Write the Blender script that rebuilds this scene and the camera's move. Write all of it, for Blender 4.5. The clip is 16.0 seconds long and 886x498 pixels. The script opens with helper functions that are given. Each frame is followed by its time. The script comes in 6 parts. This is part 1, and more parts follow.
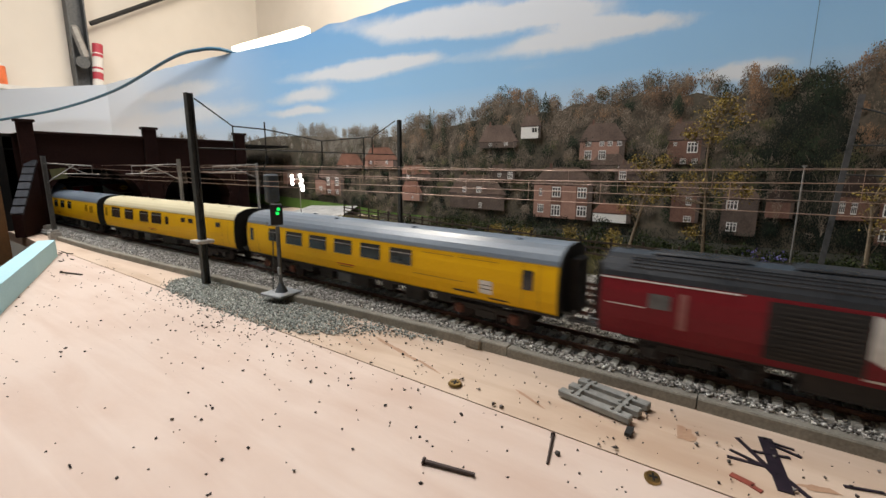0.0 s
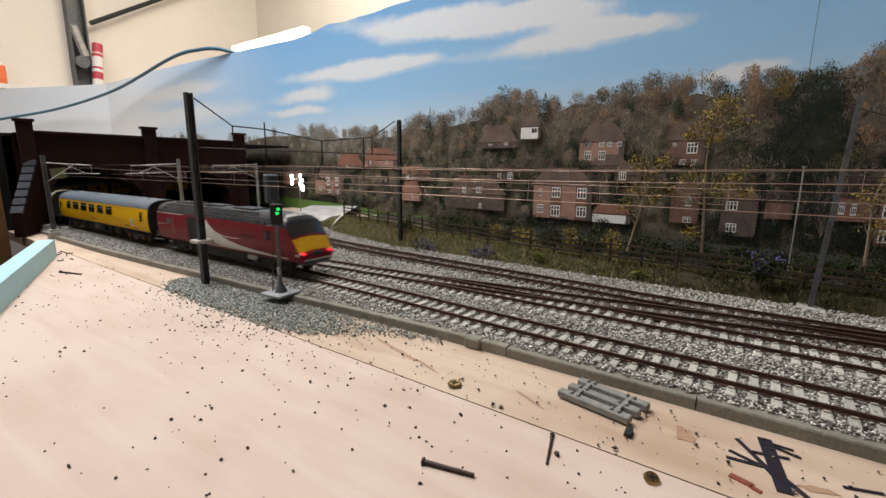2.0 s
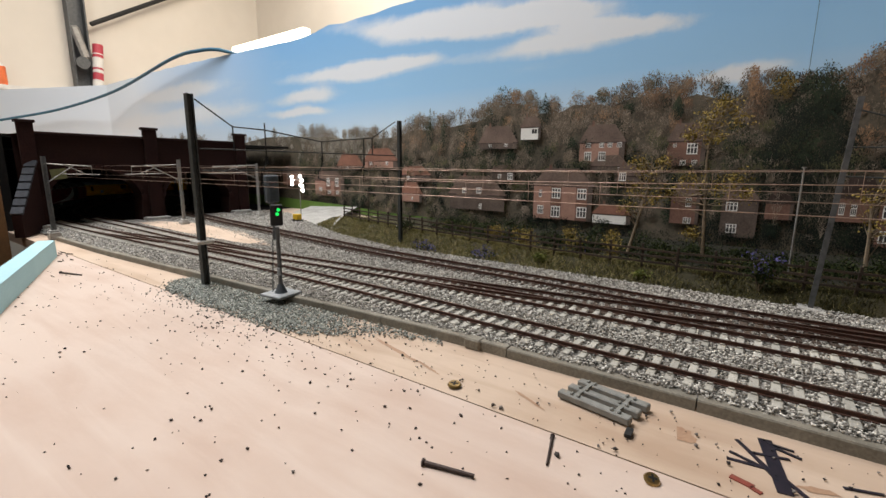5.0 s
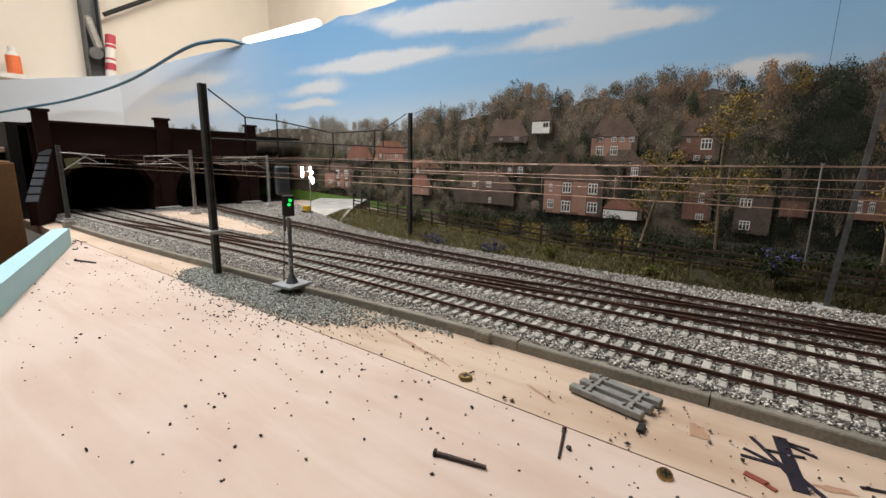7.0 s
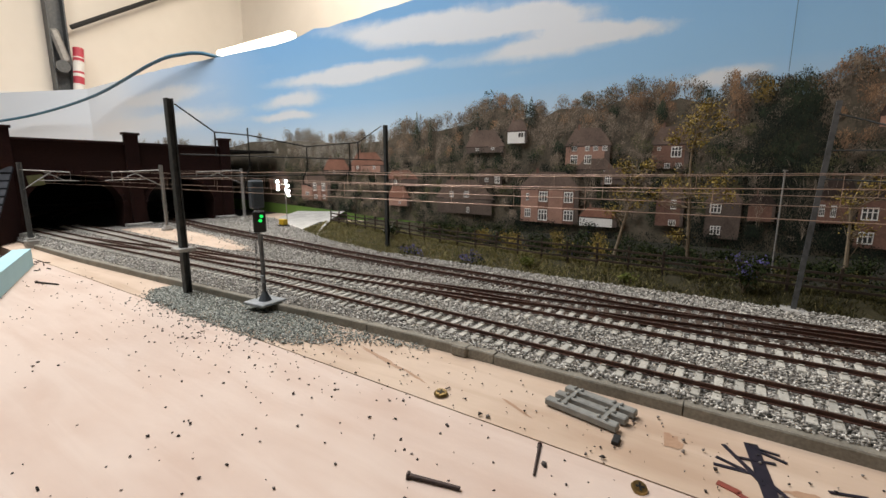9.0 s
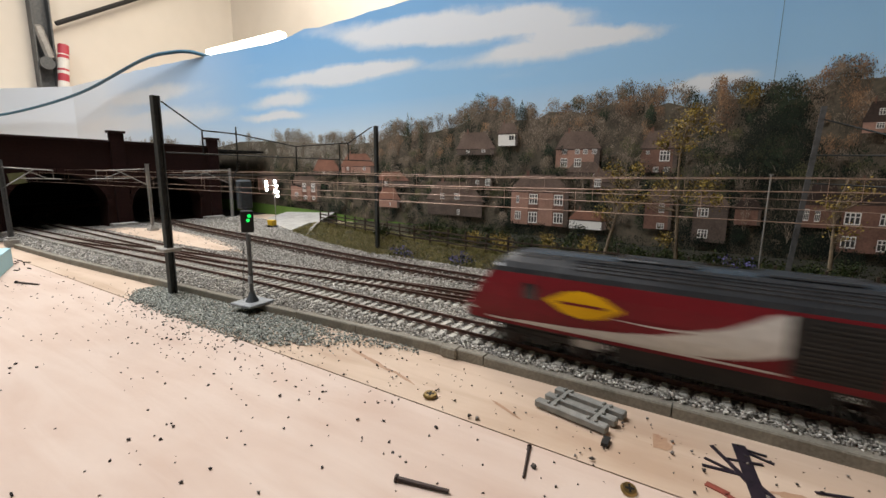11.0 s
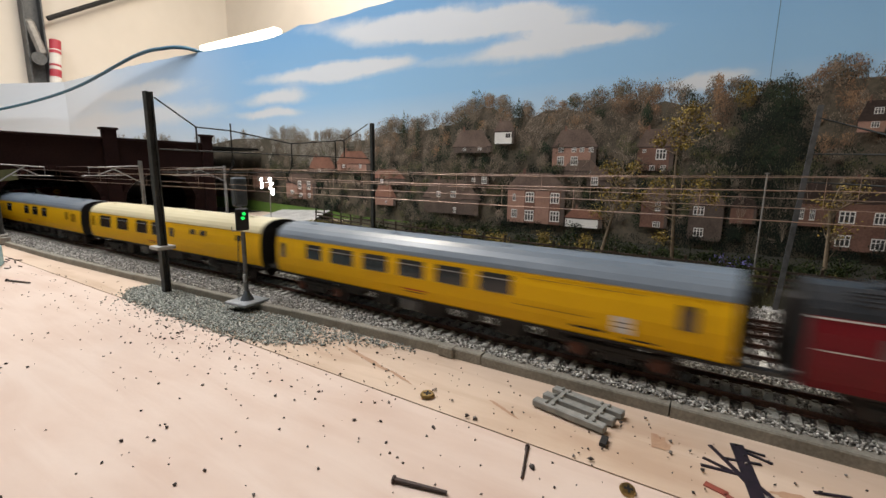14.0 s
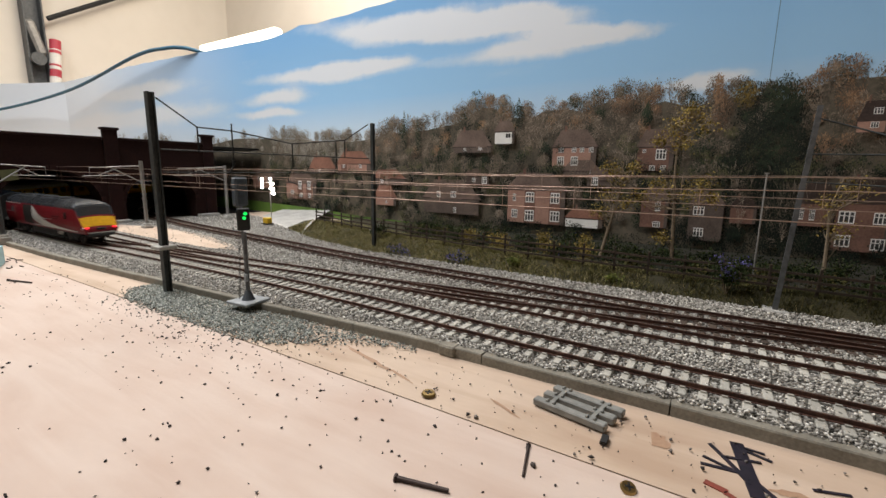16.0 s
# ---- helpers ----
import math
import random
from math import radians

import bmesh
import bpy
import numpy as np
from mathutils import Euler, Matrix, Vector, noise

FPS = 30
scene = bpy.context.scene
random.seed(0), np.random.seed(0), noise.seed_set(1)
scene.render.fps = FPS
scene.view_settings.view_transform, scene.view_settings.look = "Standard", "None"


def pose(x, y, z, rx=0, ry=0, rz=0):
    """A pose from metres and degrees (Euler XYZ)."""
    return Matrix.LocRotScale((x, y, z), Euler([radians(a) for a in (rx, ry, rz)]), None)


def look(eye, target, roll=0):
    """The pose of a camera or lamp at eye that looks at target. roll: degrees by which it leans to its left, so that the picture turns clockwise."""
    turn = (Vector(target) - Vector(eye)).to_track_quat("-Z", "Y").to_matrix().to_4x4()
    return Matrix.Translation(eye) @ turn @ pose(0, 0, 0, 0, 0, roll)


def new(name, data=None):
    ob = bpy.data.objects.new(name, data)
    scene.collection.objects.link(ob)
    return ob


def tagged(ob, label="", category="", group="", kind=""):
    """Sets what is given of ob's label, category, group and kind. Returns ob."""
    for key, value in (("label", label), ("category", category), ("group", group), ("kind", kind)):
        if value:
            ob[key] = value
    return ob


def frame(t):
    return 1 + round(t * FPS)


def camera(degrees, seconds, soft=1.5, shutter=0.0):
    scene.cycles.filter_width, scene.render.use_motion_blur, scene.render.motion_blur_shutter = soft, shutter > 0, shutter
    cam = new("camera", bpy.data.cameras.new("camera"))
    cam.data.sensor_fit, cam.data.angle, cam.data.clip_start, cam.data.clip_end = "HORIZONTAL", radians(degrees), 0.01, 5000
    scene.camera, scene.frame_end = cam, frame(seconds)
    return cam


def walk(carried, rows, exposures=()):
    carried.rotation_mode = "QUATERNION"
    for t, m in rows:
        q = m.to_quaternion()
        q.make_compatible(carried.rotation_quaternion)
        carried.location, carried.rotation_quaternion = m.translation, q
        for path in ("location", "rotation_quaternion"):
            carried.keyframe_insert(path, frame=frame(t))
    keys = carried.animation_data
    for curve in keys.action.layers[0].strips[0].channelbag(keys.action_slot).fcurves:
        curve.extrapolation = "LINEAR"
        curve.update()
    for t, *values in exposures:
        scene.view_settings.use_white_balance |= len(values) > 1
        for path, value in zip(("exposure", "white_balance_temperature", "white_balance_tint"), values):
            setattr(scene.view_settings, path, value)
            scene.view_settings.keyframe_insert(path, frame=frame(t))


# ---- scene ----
cam = camera(90.5, 16.0, shutter=0.5)

PATH = [
    (0, (0.095, -0.195, 0.09), (-1.051, 1.402, -0.281), 0.3),
    (0.5, (0.095, -0.195, 0.09), (-1.051, 1.402, -0.281), 0.3),
    (1, (0.095, -0.195, 0.09), (-1.05, 1.403, -0.281), 0.4),
    (1.5, (0.095, -0.195, 0.09), (-1.05, 1.403, -0.281), 0.4),
    (2, (0.095, -0.195, 0.09), (-1.05, 1.403, -0.28), 0.4),
    (2.5, (0.095, -0.195, 0.09), (-1.05, 1.403, -0.28), 0.4),
    (3, (0.095, -0.195, 0.09), (-1.05, 1.403, -0.28), 0.4),
    (3.5, (0.095, -0.195, 0.09), (-1.05, 1.403, -0.28), 0.4),
    (4, (0.095, -0.195, 0.09), (-1.05, 1.403, -0.279), 0.4),
    (6.5, (0.095, -0.195, 0.09), (-1.051, 1.403, -0.275), 0.4),
    (7, (0.093, -0.196, 0.089), (-1.076, 1.378, -0.305), 1.0),
    (7.5, (0.093, -0.196, 0.089), (-1.069, 1.384, -0.301), 0.5),
    (8, (0.096, -0.193, 0.092), (-1.051, 1.402, -0.284), -0.0),
    (8.5, (0.096, -0.193, 0.092), (-1.034, 1.417, -0.27), -0.2),
    (9, (0.095, -0.192, 0.091), (-1.011, 1.436, -0.261), 0.1),
    (11.5, (0.094, -0.191, 0.09), (-0.973, 1.466, -0.251), 0.7),
    (12, (0.093, -0.192, 0.09), (-0.968, 1.469, -0.252), 0.8),
    (12.5, (0.093, -0.192, 0.09), (-0.963, 1.472, -0.252), 0.9),
    (13, (0.093, -0.191, 0.09), (-0.962, 1.472, -0.259), 0.8),
    (13.5, (0.093, -0.191, 0.09), (-0.96, 1.473, -0.258), 0.8),
    (14, (0.093, -0.19, 0.09), (-0.96, 1.473, -0.26), 0.8),
    (14.5, (0.093, -0.19, 0.089), (-0.96, 1.473, -0.262), 0.8),
    (15, (0.093, -0.191, 0.09), (-0.956, 1.475, -0.264), 0.9),
    (15.5, (0.093, -0.191, 0.089), (-0.958, 1.474, -0.262), 0.8),
    (16, (0.093, -0.191, 0.09), (-0.96, 1.473, -0.26), 0.8),
]
walk(cam, [(t, look(eye, target, roll)) for t, eye, target, roll in PATH])

# ---- light ----
scene.view_settings.exposure = 0.0
world = bpy.data.worlds.new("room_air")
scene.world = world
world.use_nodes = True
world.node_tree.nodes["Background"].inputs[0].default_value = (0.75, 0.82, 1.0, 1)
world.node_tree.nodes["Background"].inputs[1].default_value = 0.12


def area_lamp(name, eye, target, sx, sy, watts, colour):
    data = bpy.data.lights.new(name, "AREA")
    data.shape, data.size, data.size_y, data.energy, data.color = "RECTANGLE", sx, sy, watts, colour
    ob = new(name, data)
    ob.matrix_world = look(eye, target)
    return ob


area_lamp("overhead_light", (-0.64, -0.12, 1.3), (-0.52, 0.08, 0.0), 1.0, 0.16, 19.6, (0.965, 0.96, 0.975))
# added, no known fitting: brightens the sky board at the far end
area_lamp("overhead_light", (-1.55, -0.45, 1.6), (-1.75, 0.3, 0.15), 0.16, 1.0, 11.3, (0.95, 0.98, 1.0))
# added warm fill for the garage wall, apart from the visible tube light
area_lamp("overhead_light", (-1.5, 1.0, 1.75), (-1.5, 0.95, 0.0), 0.16, 1.1, 36.0, (1.0, 0.91, 0.79))

# ---- materials ----
MATS = {}


def mat(name, a, b=None, rough=0.7, metal=0.0, coarse=25.0, fine=400.0, bump=0.15, depth=0.0004, rand=0.0,
        island=0.0, emit=0.0, spec=0.4, coat=0.0, mix=0.55):
    """A surface of two tones: broad stains, fine grain and relief, with a tone of its own for each object or island."""
    if name in MATS:
        return MATS[name]
    m = bpy.data.materials.new(name)
    MATS[name] = m
    m.use_nodes = True
    nt = m.node_tree
    nd, ln = nt.nodes, nt.links
    p = nd["Principled BSDF"]
    b = b or tuple(c * 0.72 for c in a)
    tc = nd.new("ShaderNodeTexCoord")
    n1, n2 = nd.new("ShaderNodeTexNoise"), nd.new("ShaderNodeTexNoise")
    n1.inputs["Scale"].default_value, n2.inputs["Scale"].default_value = coarse, fine
    n1.inputs["Detail"].default_value, n2.inputs["Detail"].default_value = 6, 3
    for n in (n1, n2):
        ln.new(tc.outputs["Object"], n.inputs["Vector"])
    add = nd.new("ShaderNodeMath")
    add.operation = "ADD"
    ln.new(n1.outputs["Fac"], add.inputs[0])
    ln.new(n2.outputs["Fac"], add.inputs[1])
    ramp = nd.new("ShaderNodeMapRange")
    ramp.inputs["From Min"].default_value, ramp.inputs["From Max"].default_value = 1.0 - 0.5 * mix, 1.0 + 0.5 * mix
    ln.new(add.outputs[0], ramp.inputs["Value"])
    cm = nd.new("ShaderNodeMix")
    cm.data_type = "RGBA"
    cm.inputs["A"].default_value, cm.inputs["B"].default_value = (*b, 1), (*a, 1)
    ln.new(ramp.outputs["Result"], cm.inputs["Factor"])
    out = cm.outputs["Result"]
    for amount, node, socket in ((rand, "ShaderNodeObjectInfo", "Random"), (island, "ShaderNodeNewGeometry", "Random Per Island")):
        if amount:
            info = nd.new(node)
            mr = nd.new("ShaderNodeMapRange")
            mr.inputs["To Min"].default_value, mr.inputs["To Max"].default_value = 1 - amount, 1 + amount
            ln.new(info.outputs[socket], mr.inputs["Value"])
            hsv = nd.new("ShaderNodeHueSaturation")
            ln.new(mr.outputs["Result"], hsv.inputs["Value"])
            ln.new(out, hsv.inputs["Color"])
            out = hsv.outputs["Color"]
    ln.new(out, p.inputs["Base Color"])
    rr = nd.new("ShaderNodeMapRange")
    rr.inputs["To Min"].default_value, rr.inputs["To Max"].default_value = max(0.02, rough - 0.1), min(1, rough + 0.1)
    ln.new(n1.outputs["Fac"], rr.inputs["Value"])
    ln.new(rr.outputs["Result"], p.inputs["Roughness"])
    p.inputs["Metallic"].default_value = metal
    p.inputs["Specular IOR Level"].default_value = spec
    p.inputs["Coat Weight"].default_value = coat
    if bump:
        bp = nd.new("ShaderNodeBump")
        bp.inputs["Strength"].default_value, bp.inputs["Distance"].default_value = bump, depth
        ln.new(n2.outputs["Fac"], bp.inputs["Height"])
        ln.new(bp.outputs["Normal"], p.inputs["Normal"])
    if emit:
        ln.new(out, p.inputs["Emission Color"])
        p.inputs["Emission Strength"].default_value = emit
    return m


def ramp_island(name, stops, rough=0.8, per="island", spec=0.3):
    """Many small pieces, each with a colour of its own from a ramp."""
    m = bpy.data.materials.new(name)
    m.use_nodes = True
    nt = m.node_tree
    nd, ln = nt.nodes, nt.links
    g = nd.new("ShaderNodeNewGeometry" if per == "island" else "ShaderNodeObjectInfo")
    r = nd.new("ShaderNodeValToRGB")
    r.color_ramp.interpolation = "LINEAR"
    while len(r.color_ramp.elements) < len(stops):
        r.color_ramp.elements.new(0.5)
    for e, (pos, c) in zip(r.color_ramp.elements, stops):
        e.position, e.color = pos, (*c, 1)
    ln.new(g.outputs["Random Per Island" if per == "island" else "Random"], r.inputs["Fac"])
    tc, n = nd.new("ShaderNodeTexCoord"), nd.new("ShaderNodeTexNoise")
    n.inputs["Scale"].default_value, n.inputs["Detail"].default_value = 350, 4
    ln.new(tc.outputs["Object"], n.inputs["Vector"])
    mr = nd.new("ShaderNodeMapRange")
    mr.inputs["To Min"].default_value, mr.inputs["To Max"].default_value = 0.55, 1.45
    ln.new(n.outputs["Fac"], mr.inputs["Value"])
    hsv = nd.new("ShaderNodeHueSaturation")
    ln.new(r.outputs["Color"], hsv.inputs["Color"])
    ln.new(mr.outputs["Result"], hsv.inputs["Value"])
    p = nd["Principled BSDF"]
    ln.new(hsv.outputs["Color"], p.inputs["Base Color"])
    p.inputs["Roughness"].default_value, p.inputs["Specular IOR Level"].default_value = rough, spec
    return m


def plywood_mat(name, a, b):
    """Pale plywood: long grain along x, knots and handling stains."""
    m = bpy.data.materials.new(name)
    m.use_nodes = True
    nt = m.node_tree
    nd, ln = nt.nodes, nt.links
    p = nd["Principled BSDF"]
    tc, mp = nd.new("ShaderNodeTexCoord"), nd.new("ShaderNodeMapping")
    mp.inputs["Scale"].default_value = (3, 22, 3)
    mp.inputs["Rotation"].default_value = (0, 0, 0.25)
    ln.new(tc.outputs["Object"], mp.inputs["Vector"])
    grain, broad, speck = (nd.new("ShaderNodeTexNoise") for _ in range(3))
    grain.inputs["Scale"].default_value, grain.inputs["Detail"].default_value, grain.inputs["Distortion"].default_value = 4, 8, 0.8
    broad.inputs["Scale"].default_value, broad.inputs["Detail"].default_value = 16, 7
    speck.inputs["Scale"].default_value, speck.inputs["Detail"].default_value = 420, 2
    ln.new(mp.outputs["Vector"], grain.inputs["Vector"])
    ln.new(tc.outputs["Object"], broad.inputs["Vector"])
    ln.new(tc.outputs["Object"], speck.inputs["Vector"])
    add = nd.new("ShaderNodeMath")
    add.operation = "ADD"
    ln.new(grain.outputs["Fac"], add.inputs[0])
    ln.new(broad.outputs["Fac"], add.inputs[1])
    mr = nd.new("ShaderNodeMapRange")
    mr.inputs["From Min"].default_value, mr.inputs["From Max"].default_value = 0.7, 1.15
    ln.new(add.outputs[0], mr.inputs["Value"])
    cm = nd.new("ShaderNodeMix")
    cm.data_type = "RGBA"
    cm.inputs["A"].default_value, cm.inputs["B"].default_value = (*b, 1), (*a, 1)
    ln.new(mr.outputs["Result"], cm.inputs["Factor"])
    ln.new(cm.outputs["Result"], p.inputs["Base Color"])
    p.inputs["Roughness"].default_value, p.inputs["Specular IOR Level"].default_value = 0.62, 0.3
    bp = nd.new("ShaderNodeBump")
    bp.inputs["Strength"].default_value, bp.inputs["Distance"].default_value = 0.2, 0.0003
    ln.new(speck.outputs["Fac"], bp.inputs["Height"])
    ln.new(bp.outputs["Normal"], p.inputs["Normal"])
    return m


def sky_mat():
    """The printed sky: blue deepening upwards, paler to one end, with soft long clouds."""
    m = bpy.data.materials.new("printed_sky")
    m.use_nodes = True
    nt = m.node_tree
    nd, ln = nt.nodes, nt.links
    p = nd["Principled BSDF"]
    tc, sep = nd.new("ShaderNodeTexCoord"), nd.new("ShaderNodeSeparateXYZ")
    ln.new(tc.outputs["Object"], sep.inputs[0])
    up = nd.new("ShaderNodeMapRange")
    up.inputs["From Min"].default_value, up.inputs["From Max"].default_value = 0.14, 0.34
    ln.new(sep.outputs["Z"], up.inputs["Value"])
    r = nd.new("ShaderNodeValToRGB")
    r.color_ramp.elements[0].color, r.color_ramp.elements[1].color = (0.74, 0.84, 0.92, 1), (0.225, 0.47, 0.78, 1)
    e = r.color_ramp.elements.new(0.35)
    e.color = (0.37, 0.64, 0.92, 1)
    ln.new(up.outputs["Result"], r.inputs["Fac"])
    mp = nd.new("ShaderNodeMapping")
    mp.inputs["Scale"].default_value = (3.2, 1.0, 13.0)
    mp.inputs["Location"].default_value = (0.35, 0.0, 0.6)
    mp.inputs["Rotation"].default_value = (0, 0.06, 0)
    ln.new(tc.outputs["Object"], mp.inputs["Vector"])
    n = nd.new("ShaderNodeTexNoise")
    n.inputs["Scale"].default_value, n.inputs["Detail"].default_value, n.inputs["Roughness"].default_value = 1.6, 9, 0.55
    ln.new(mp.outputs["Vector"], n.inputs["Vector"])
    # long cloud banks of the print, their edges frayed by noise
    wob = nd.new("ShaderNodeVectorMath")
    wob.operation = "MULTIPLY_ADD"
    wob.inputs[1].default_value = (0.13, 0.0, 0.030)
    fray = nd.new("ShaderNodeTexNoise")
    fray.inputs["Scale"].default_value, fray.inputs["Detail"].default_value, fray.inputs["Roughness"].default_value = 9.0, 9, 0.62
    ln.new(tc.outputs["Object"], fray.inputs["Vector"])
    ln.new(fray.outputs["Color"], wob.inputs[0])
    ln.new(tc.outputs["Object"], wob.inputs[2])
    total = None
    for cx, cz, rx, rz, tilt in ((-0.40, 0.318, 0.22, 0.022, 0.10), (-0.26, 0.305, 0.15, 0.024, 0.10), (-0.14, 0.290, 0.10, 0.020, 0.11), (-0.145, 0.2557, 0.16, 0.015, 0.0),
                                 (-0.068, 0.264, 0.08, 0.012, 0.10), (-0.534, 0.2605, 0.26, 0.014, 0.02), (-0.45, 0.268, 0.13, 0.012, 0.03), (-0.674, 0.2297, 0.13, 0.017, 0.0),
                                 (-0.695, 0.200, 0.14, 0.010, 0.01), (0.06, 0.194, 0.05, 0.009, -0.08), (-1.25, 0.285, 0.30, 0.022, 0.0), (-1.3, 0.22, 0.5, 0.03, 0.0), (0.25, 0.30, 0.12, 0.012, 0.1)):
        mp2 = nd.new("ShaderNodeMapping")
        mp2.vector_type = "TEXTURE"
        mp2.inputs["Location"].default_value = (cx + 0.065, 0.40, cz + 0.013)
        mp2.inputs["Rotation"].default_value = (0, tilt, 0)
        mp2.inputs["Scale"].default_value = (1.15 * rx, 1.0, 1.3 * rz)
        ln.new(wob.outputs[0], mp2.inputs["Vector"])
        gr = nd.new("ShaderNodeTexGradient")
        gr.gradient_type = "SPHERICAL"
        ln.new(mp2.outputs["Vector"], gr.inputs["Vector"])
        if total is None:
            total = gr.outputs["Fac"]
        else:
            mxm = nd.new("ShaderNodeMath")
            mxm.operation = "ADD"
            ln.new(total, mxm.inputs[0])
            ln.new(gr.outputs["Fac"], mxm.inputs[1])
            total = mxm.outputs[0]
    thin = nd.new("ShaderNodeMath")
    thin.operation = "MULTIPLY_ADD"
    thin.inputs[1].default_value, thin.inputs[2].default_value = 0.9, -0.45
    ln.new(n.outputs["Fac"], thin.inputs[0])
    both = nd.new("ShaderNodeMath")
    both.operation = "ADD"
    ln.new(total, both.inputs[0])
    ln.new(thin.outputs[0], both.inputs[1])
    cl = nd.new("ShaderNodeMapRange")
    cl.interpolation_type = "SMOOTHSTEP"
    cl.inputs["From Min"].default_value, cl.inputs["From Max"].default_value, cl.inputs["To Max"].default_value = 0.05, 0.70, 0.88
    ln.new(both.outputs[0], cl.inputs["Value"])
    far = nd.new("ShaderNodeMapRange")
    far.inputs["From Min"].default_value, far.inputs["From Max"].default_value = -0.75, -1.5
    ln.new(sep.outputs["X"], far.inputs["Value"])
    mx0 = nd.new("ShaderNodeMix")
    mx0.data_type = "RGBA"
    mx0.inputs["B"].default_value = (0.88, 0.91, 0.94, 1)
    fm = nd.new("ShaderNodeMath")
    fm.operation = "MULTIPLY"
    fm.inputs[1].default_value = 0.92
    ln.new(far.outputs["Result"], fm.inputs[0])
    ln.new(fm.outputs[0], mx0.inputs["Factor"])
    ln.new(r.outputs["Color"], mx0.inputs["A"])
    mx = nd.new("ShaderNodeMix")
    mx.data_type = "RGBA"
    mx.inputs["B"].default_value = (0.88, 0.89, 0.90, 1)
    ln.new(cl.outputs["Result"], mx.inputs["Factor"])
    ln.new(mx0.outputs["Result"], mx.inputs["A"])
    ln.new(mx.outputs["Result"], p.inputs["Base Color"])
    p.inputs["Roughness"].default_value, p.inputs["Specular IOR Level"].default_value = 0.45, 0.3
    return m


PLY = plywood_mat("pale_plywood", (0.60, 0.488, 0.42), (0.525, 0.395, 0.325))
STRIP = plywood_mat("stained_plywood", (0.58, 0.455, 0.355), (0.45, 0.325, 0.235))
SKY = sky_mat()
CONCRETE = mat("kerb_concrete", (0.28, 0.26, 0.215), (0.17, 0.155, 0.125), rough=0.9, coarse=60, fine=900, bump=0.4, rand=0.12)
SLEEPER_C = mat("concrete_sleeper", (0.47, 0.455, 0.41), (0.31, 0.295, 0.255), rough=0.9, coarse=120, fine=1500, bump=0.3, rand=0.2)
SLEEPER_W = mat("dark_sleeper", (0.085, 0.06, 0.045), (0.04, 0.028, 0.02), rough=0.85, coarse=150, fine=1500, rand=0.3)
RAIL_SIDE = mat("rusty_rail", (0.10, 0.045, 0.03), (0.045, 0.022, 0.016), rough=0.7, coarse=90, fine=900, metal=0.2)
BRICK = mat("dark_brick", (0.034, 0.015, 0.013), (0.020, 0.009, 0.008), rough=0.92, coarse=40, fine=700, bump=0.4, rand=0.3, spec=0.12)
MORTAR = mat("brick_mortar", (0.028, 0.013, 0.011), rough=0.95, spec=0.12)
COPING = mat("grey_coping", (0.06, 0.065, 0.075), (0.035, 0.038, 0.045), rough=0.9, rand=0.15)
COPING_D = mat("sooty_coping", (0.036, 0.020, 0.018), (0.022, 0.012, 0.011), rough=0.9, rand=0.15, spec=0.12)
TUNNEL_BLACK = mat("tunnel_black", (0.012, 0.011, 0.010), rough=0.95)
STEEL = mat("galvanised_mast", (0.16, 0.165, 0.17), (0.085, 0.09, 0.092), rough=0.55, metal=0.5, coarse=80)
STEEL_D = mat("dark_mast", (0.075, 0.08, 0.078), (0.04, 0.043, 0.042), rough=0.6, metal=0.35, coarse=80)
STEEL_L = mat("pale_mast", (0.42, 0.41, 0.39), (0.27, 0.26, 0.25), rough=0.5, metal=0.5, coarse=80)
COPPER = mat("copper_wire", (0.58, 0.42, 0.33), (0.42, 0.29, 0.22), rough=0.35, metal=0.8)
BLACK = mat("matt_black", (0.018, 0.018, 0.018), (0.010, 0.010, 0.010), rough=0.65)
STONE = ramp_island("ballast_stone", [(0.0, (0.09, 0.085, 0.074)), (0.25, (0.25, 0.235, 0.21)), (0.65, (0.48, 0.455, 0.41)), (1.0, (0.78, 0.755, 0.70))])
STONE_G = ramp_island("grey_green_stone", [(0.0, (0.08, 0.085, 0.078)), (0.4, (0.23, 0.25, 0.225)), (0.8, (0.41, 0.43, 0.39)), (1.0, (0.62, 0.62, 0.57))])
BED = mat("ballast_bed", (0.33, 0.315, 0.29), (0.16, 0.15, 0.135), rough=0.95, coarse=300, fine=1400, bump=0.8, depth=0.001)
CRUMB = ramp_island("dark_crumb", [(0.0, (0.02, 0.018, 0.016)), (0.7, (0.07, 0.06, 0.055)), (1.0, (0.22, 0.20, 0.18))])
GRASS = ramp_island("static_grass", [(0.0, (0.07, 0.07, 0.018)), (0.35, (0.16, 0.148, 0.038)), (0.7, (0.28, 0.24, 0.09)), (1.0, (0.46, 0.38, 0.20))])
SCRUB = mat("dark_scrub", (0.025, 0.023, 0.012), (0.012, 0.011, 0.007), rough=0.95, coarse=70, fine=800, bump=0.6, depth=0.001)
GRASS_DIM = ramp_island("dimmed_grass", [(0.0, (0.012, 0.015, 0.003)), (0.5, (0.038, 0.037, 0.007)), (0.85, (0.068, 0.058, 0.013)), (1.0, (0.11, 0.09, 0.028))])
EARTH = mat("grass_earth", (0.05, 0.043, 0.017), (0.026, 0.022, 0.010), rough=0.95, coarse=70, fine=800, bump=0.6, depth=0.001)
FENCE = mat("brown_fence", (0.060, 0.040, 0.027), (0.030, 0.020, 0.013), rough=0.85, rand=0.25)
PLASTER = mat("white_plaster", (0.50, 0.485, 0.455), (0.30, 0.29, 0.265), rough=0.9, coarse=50)
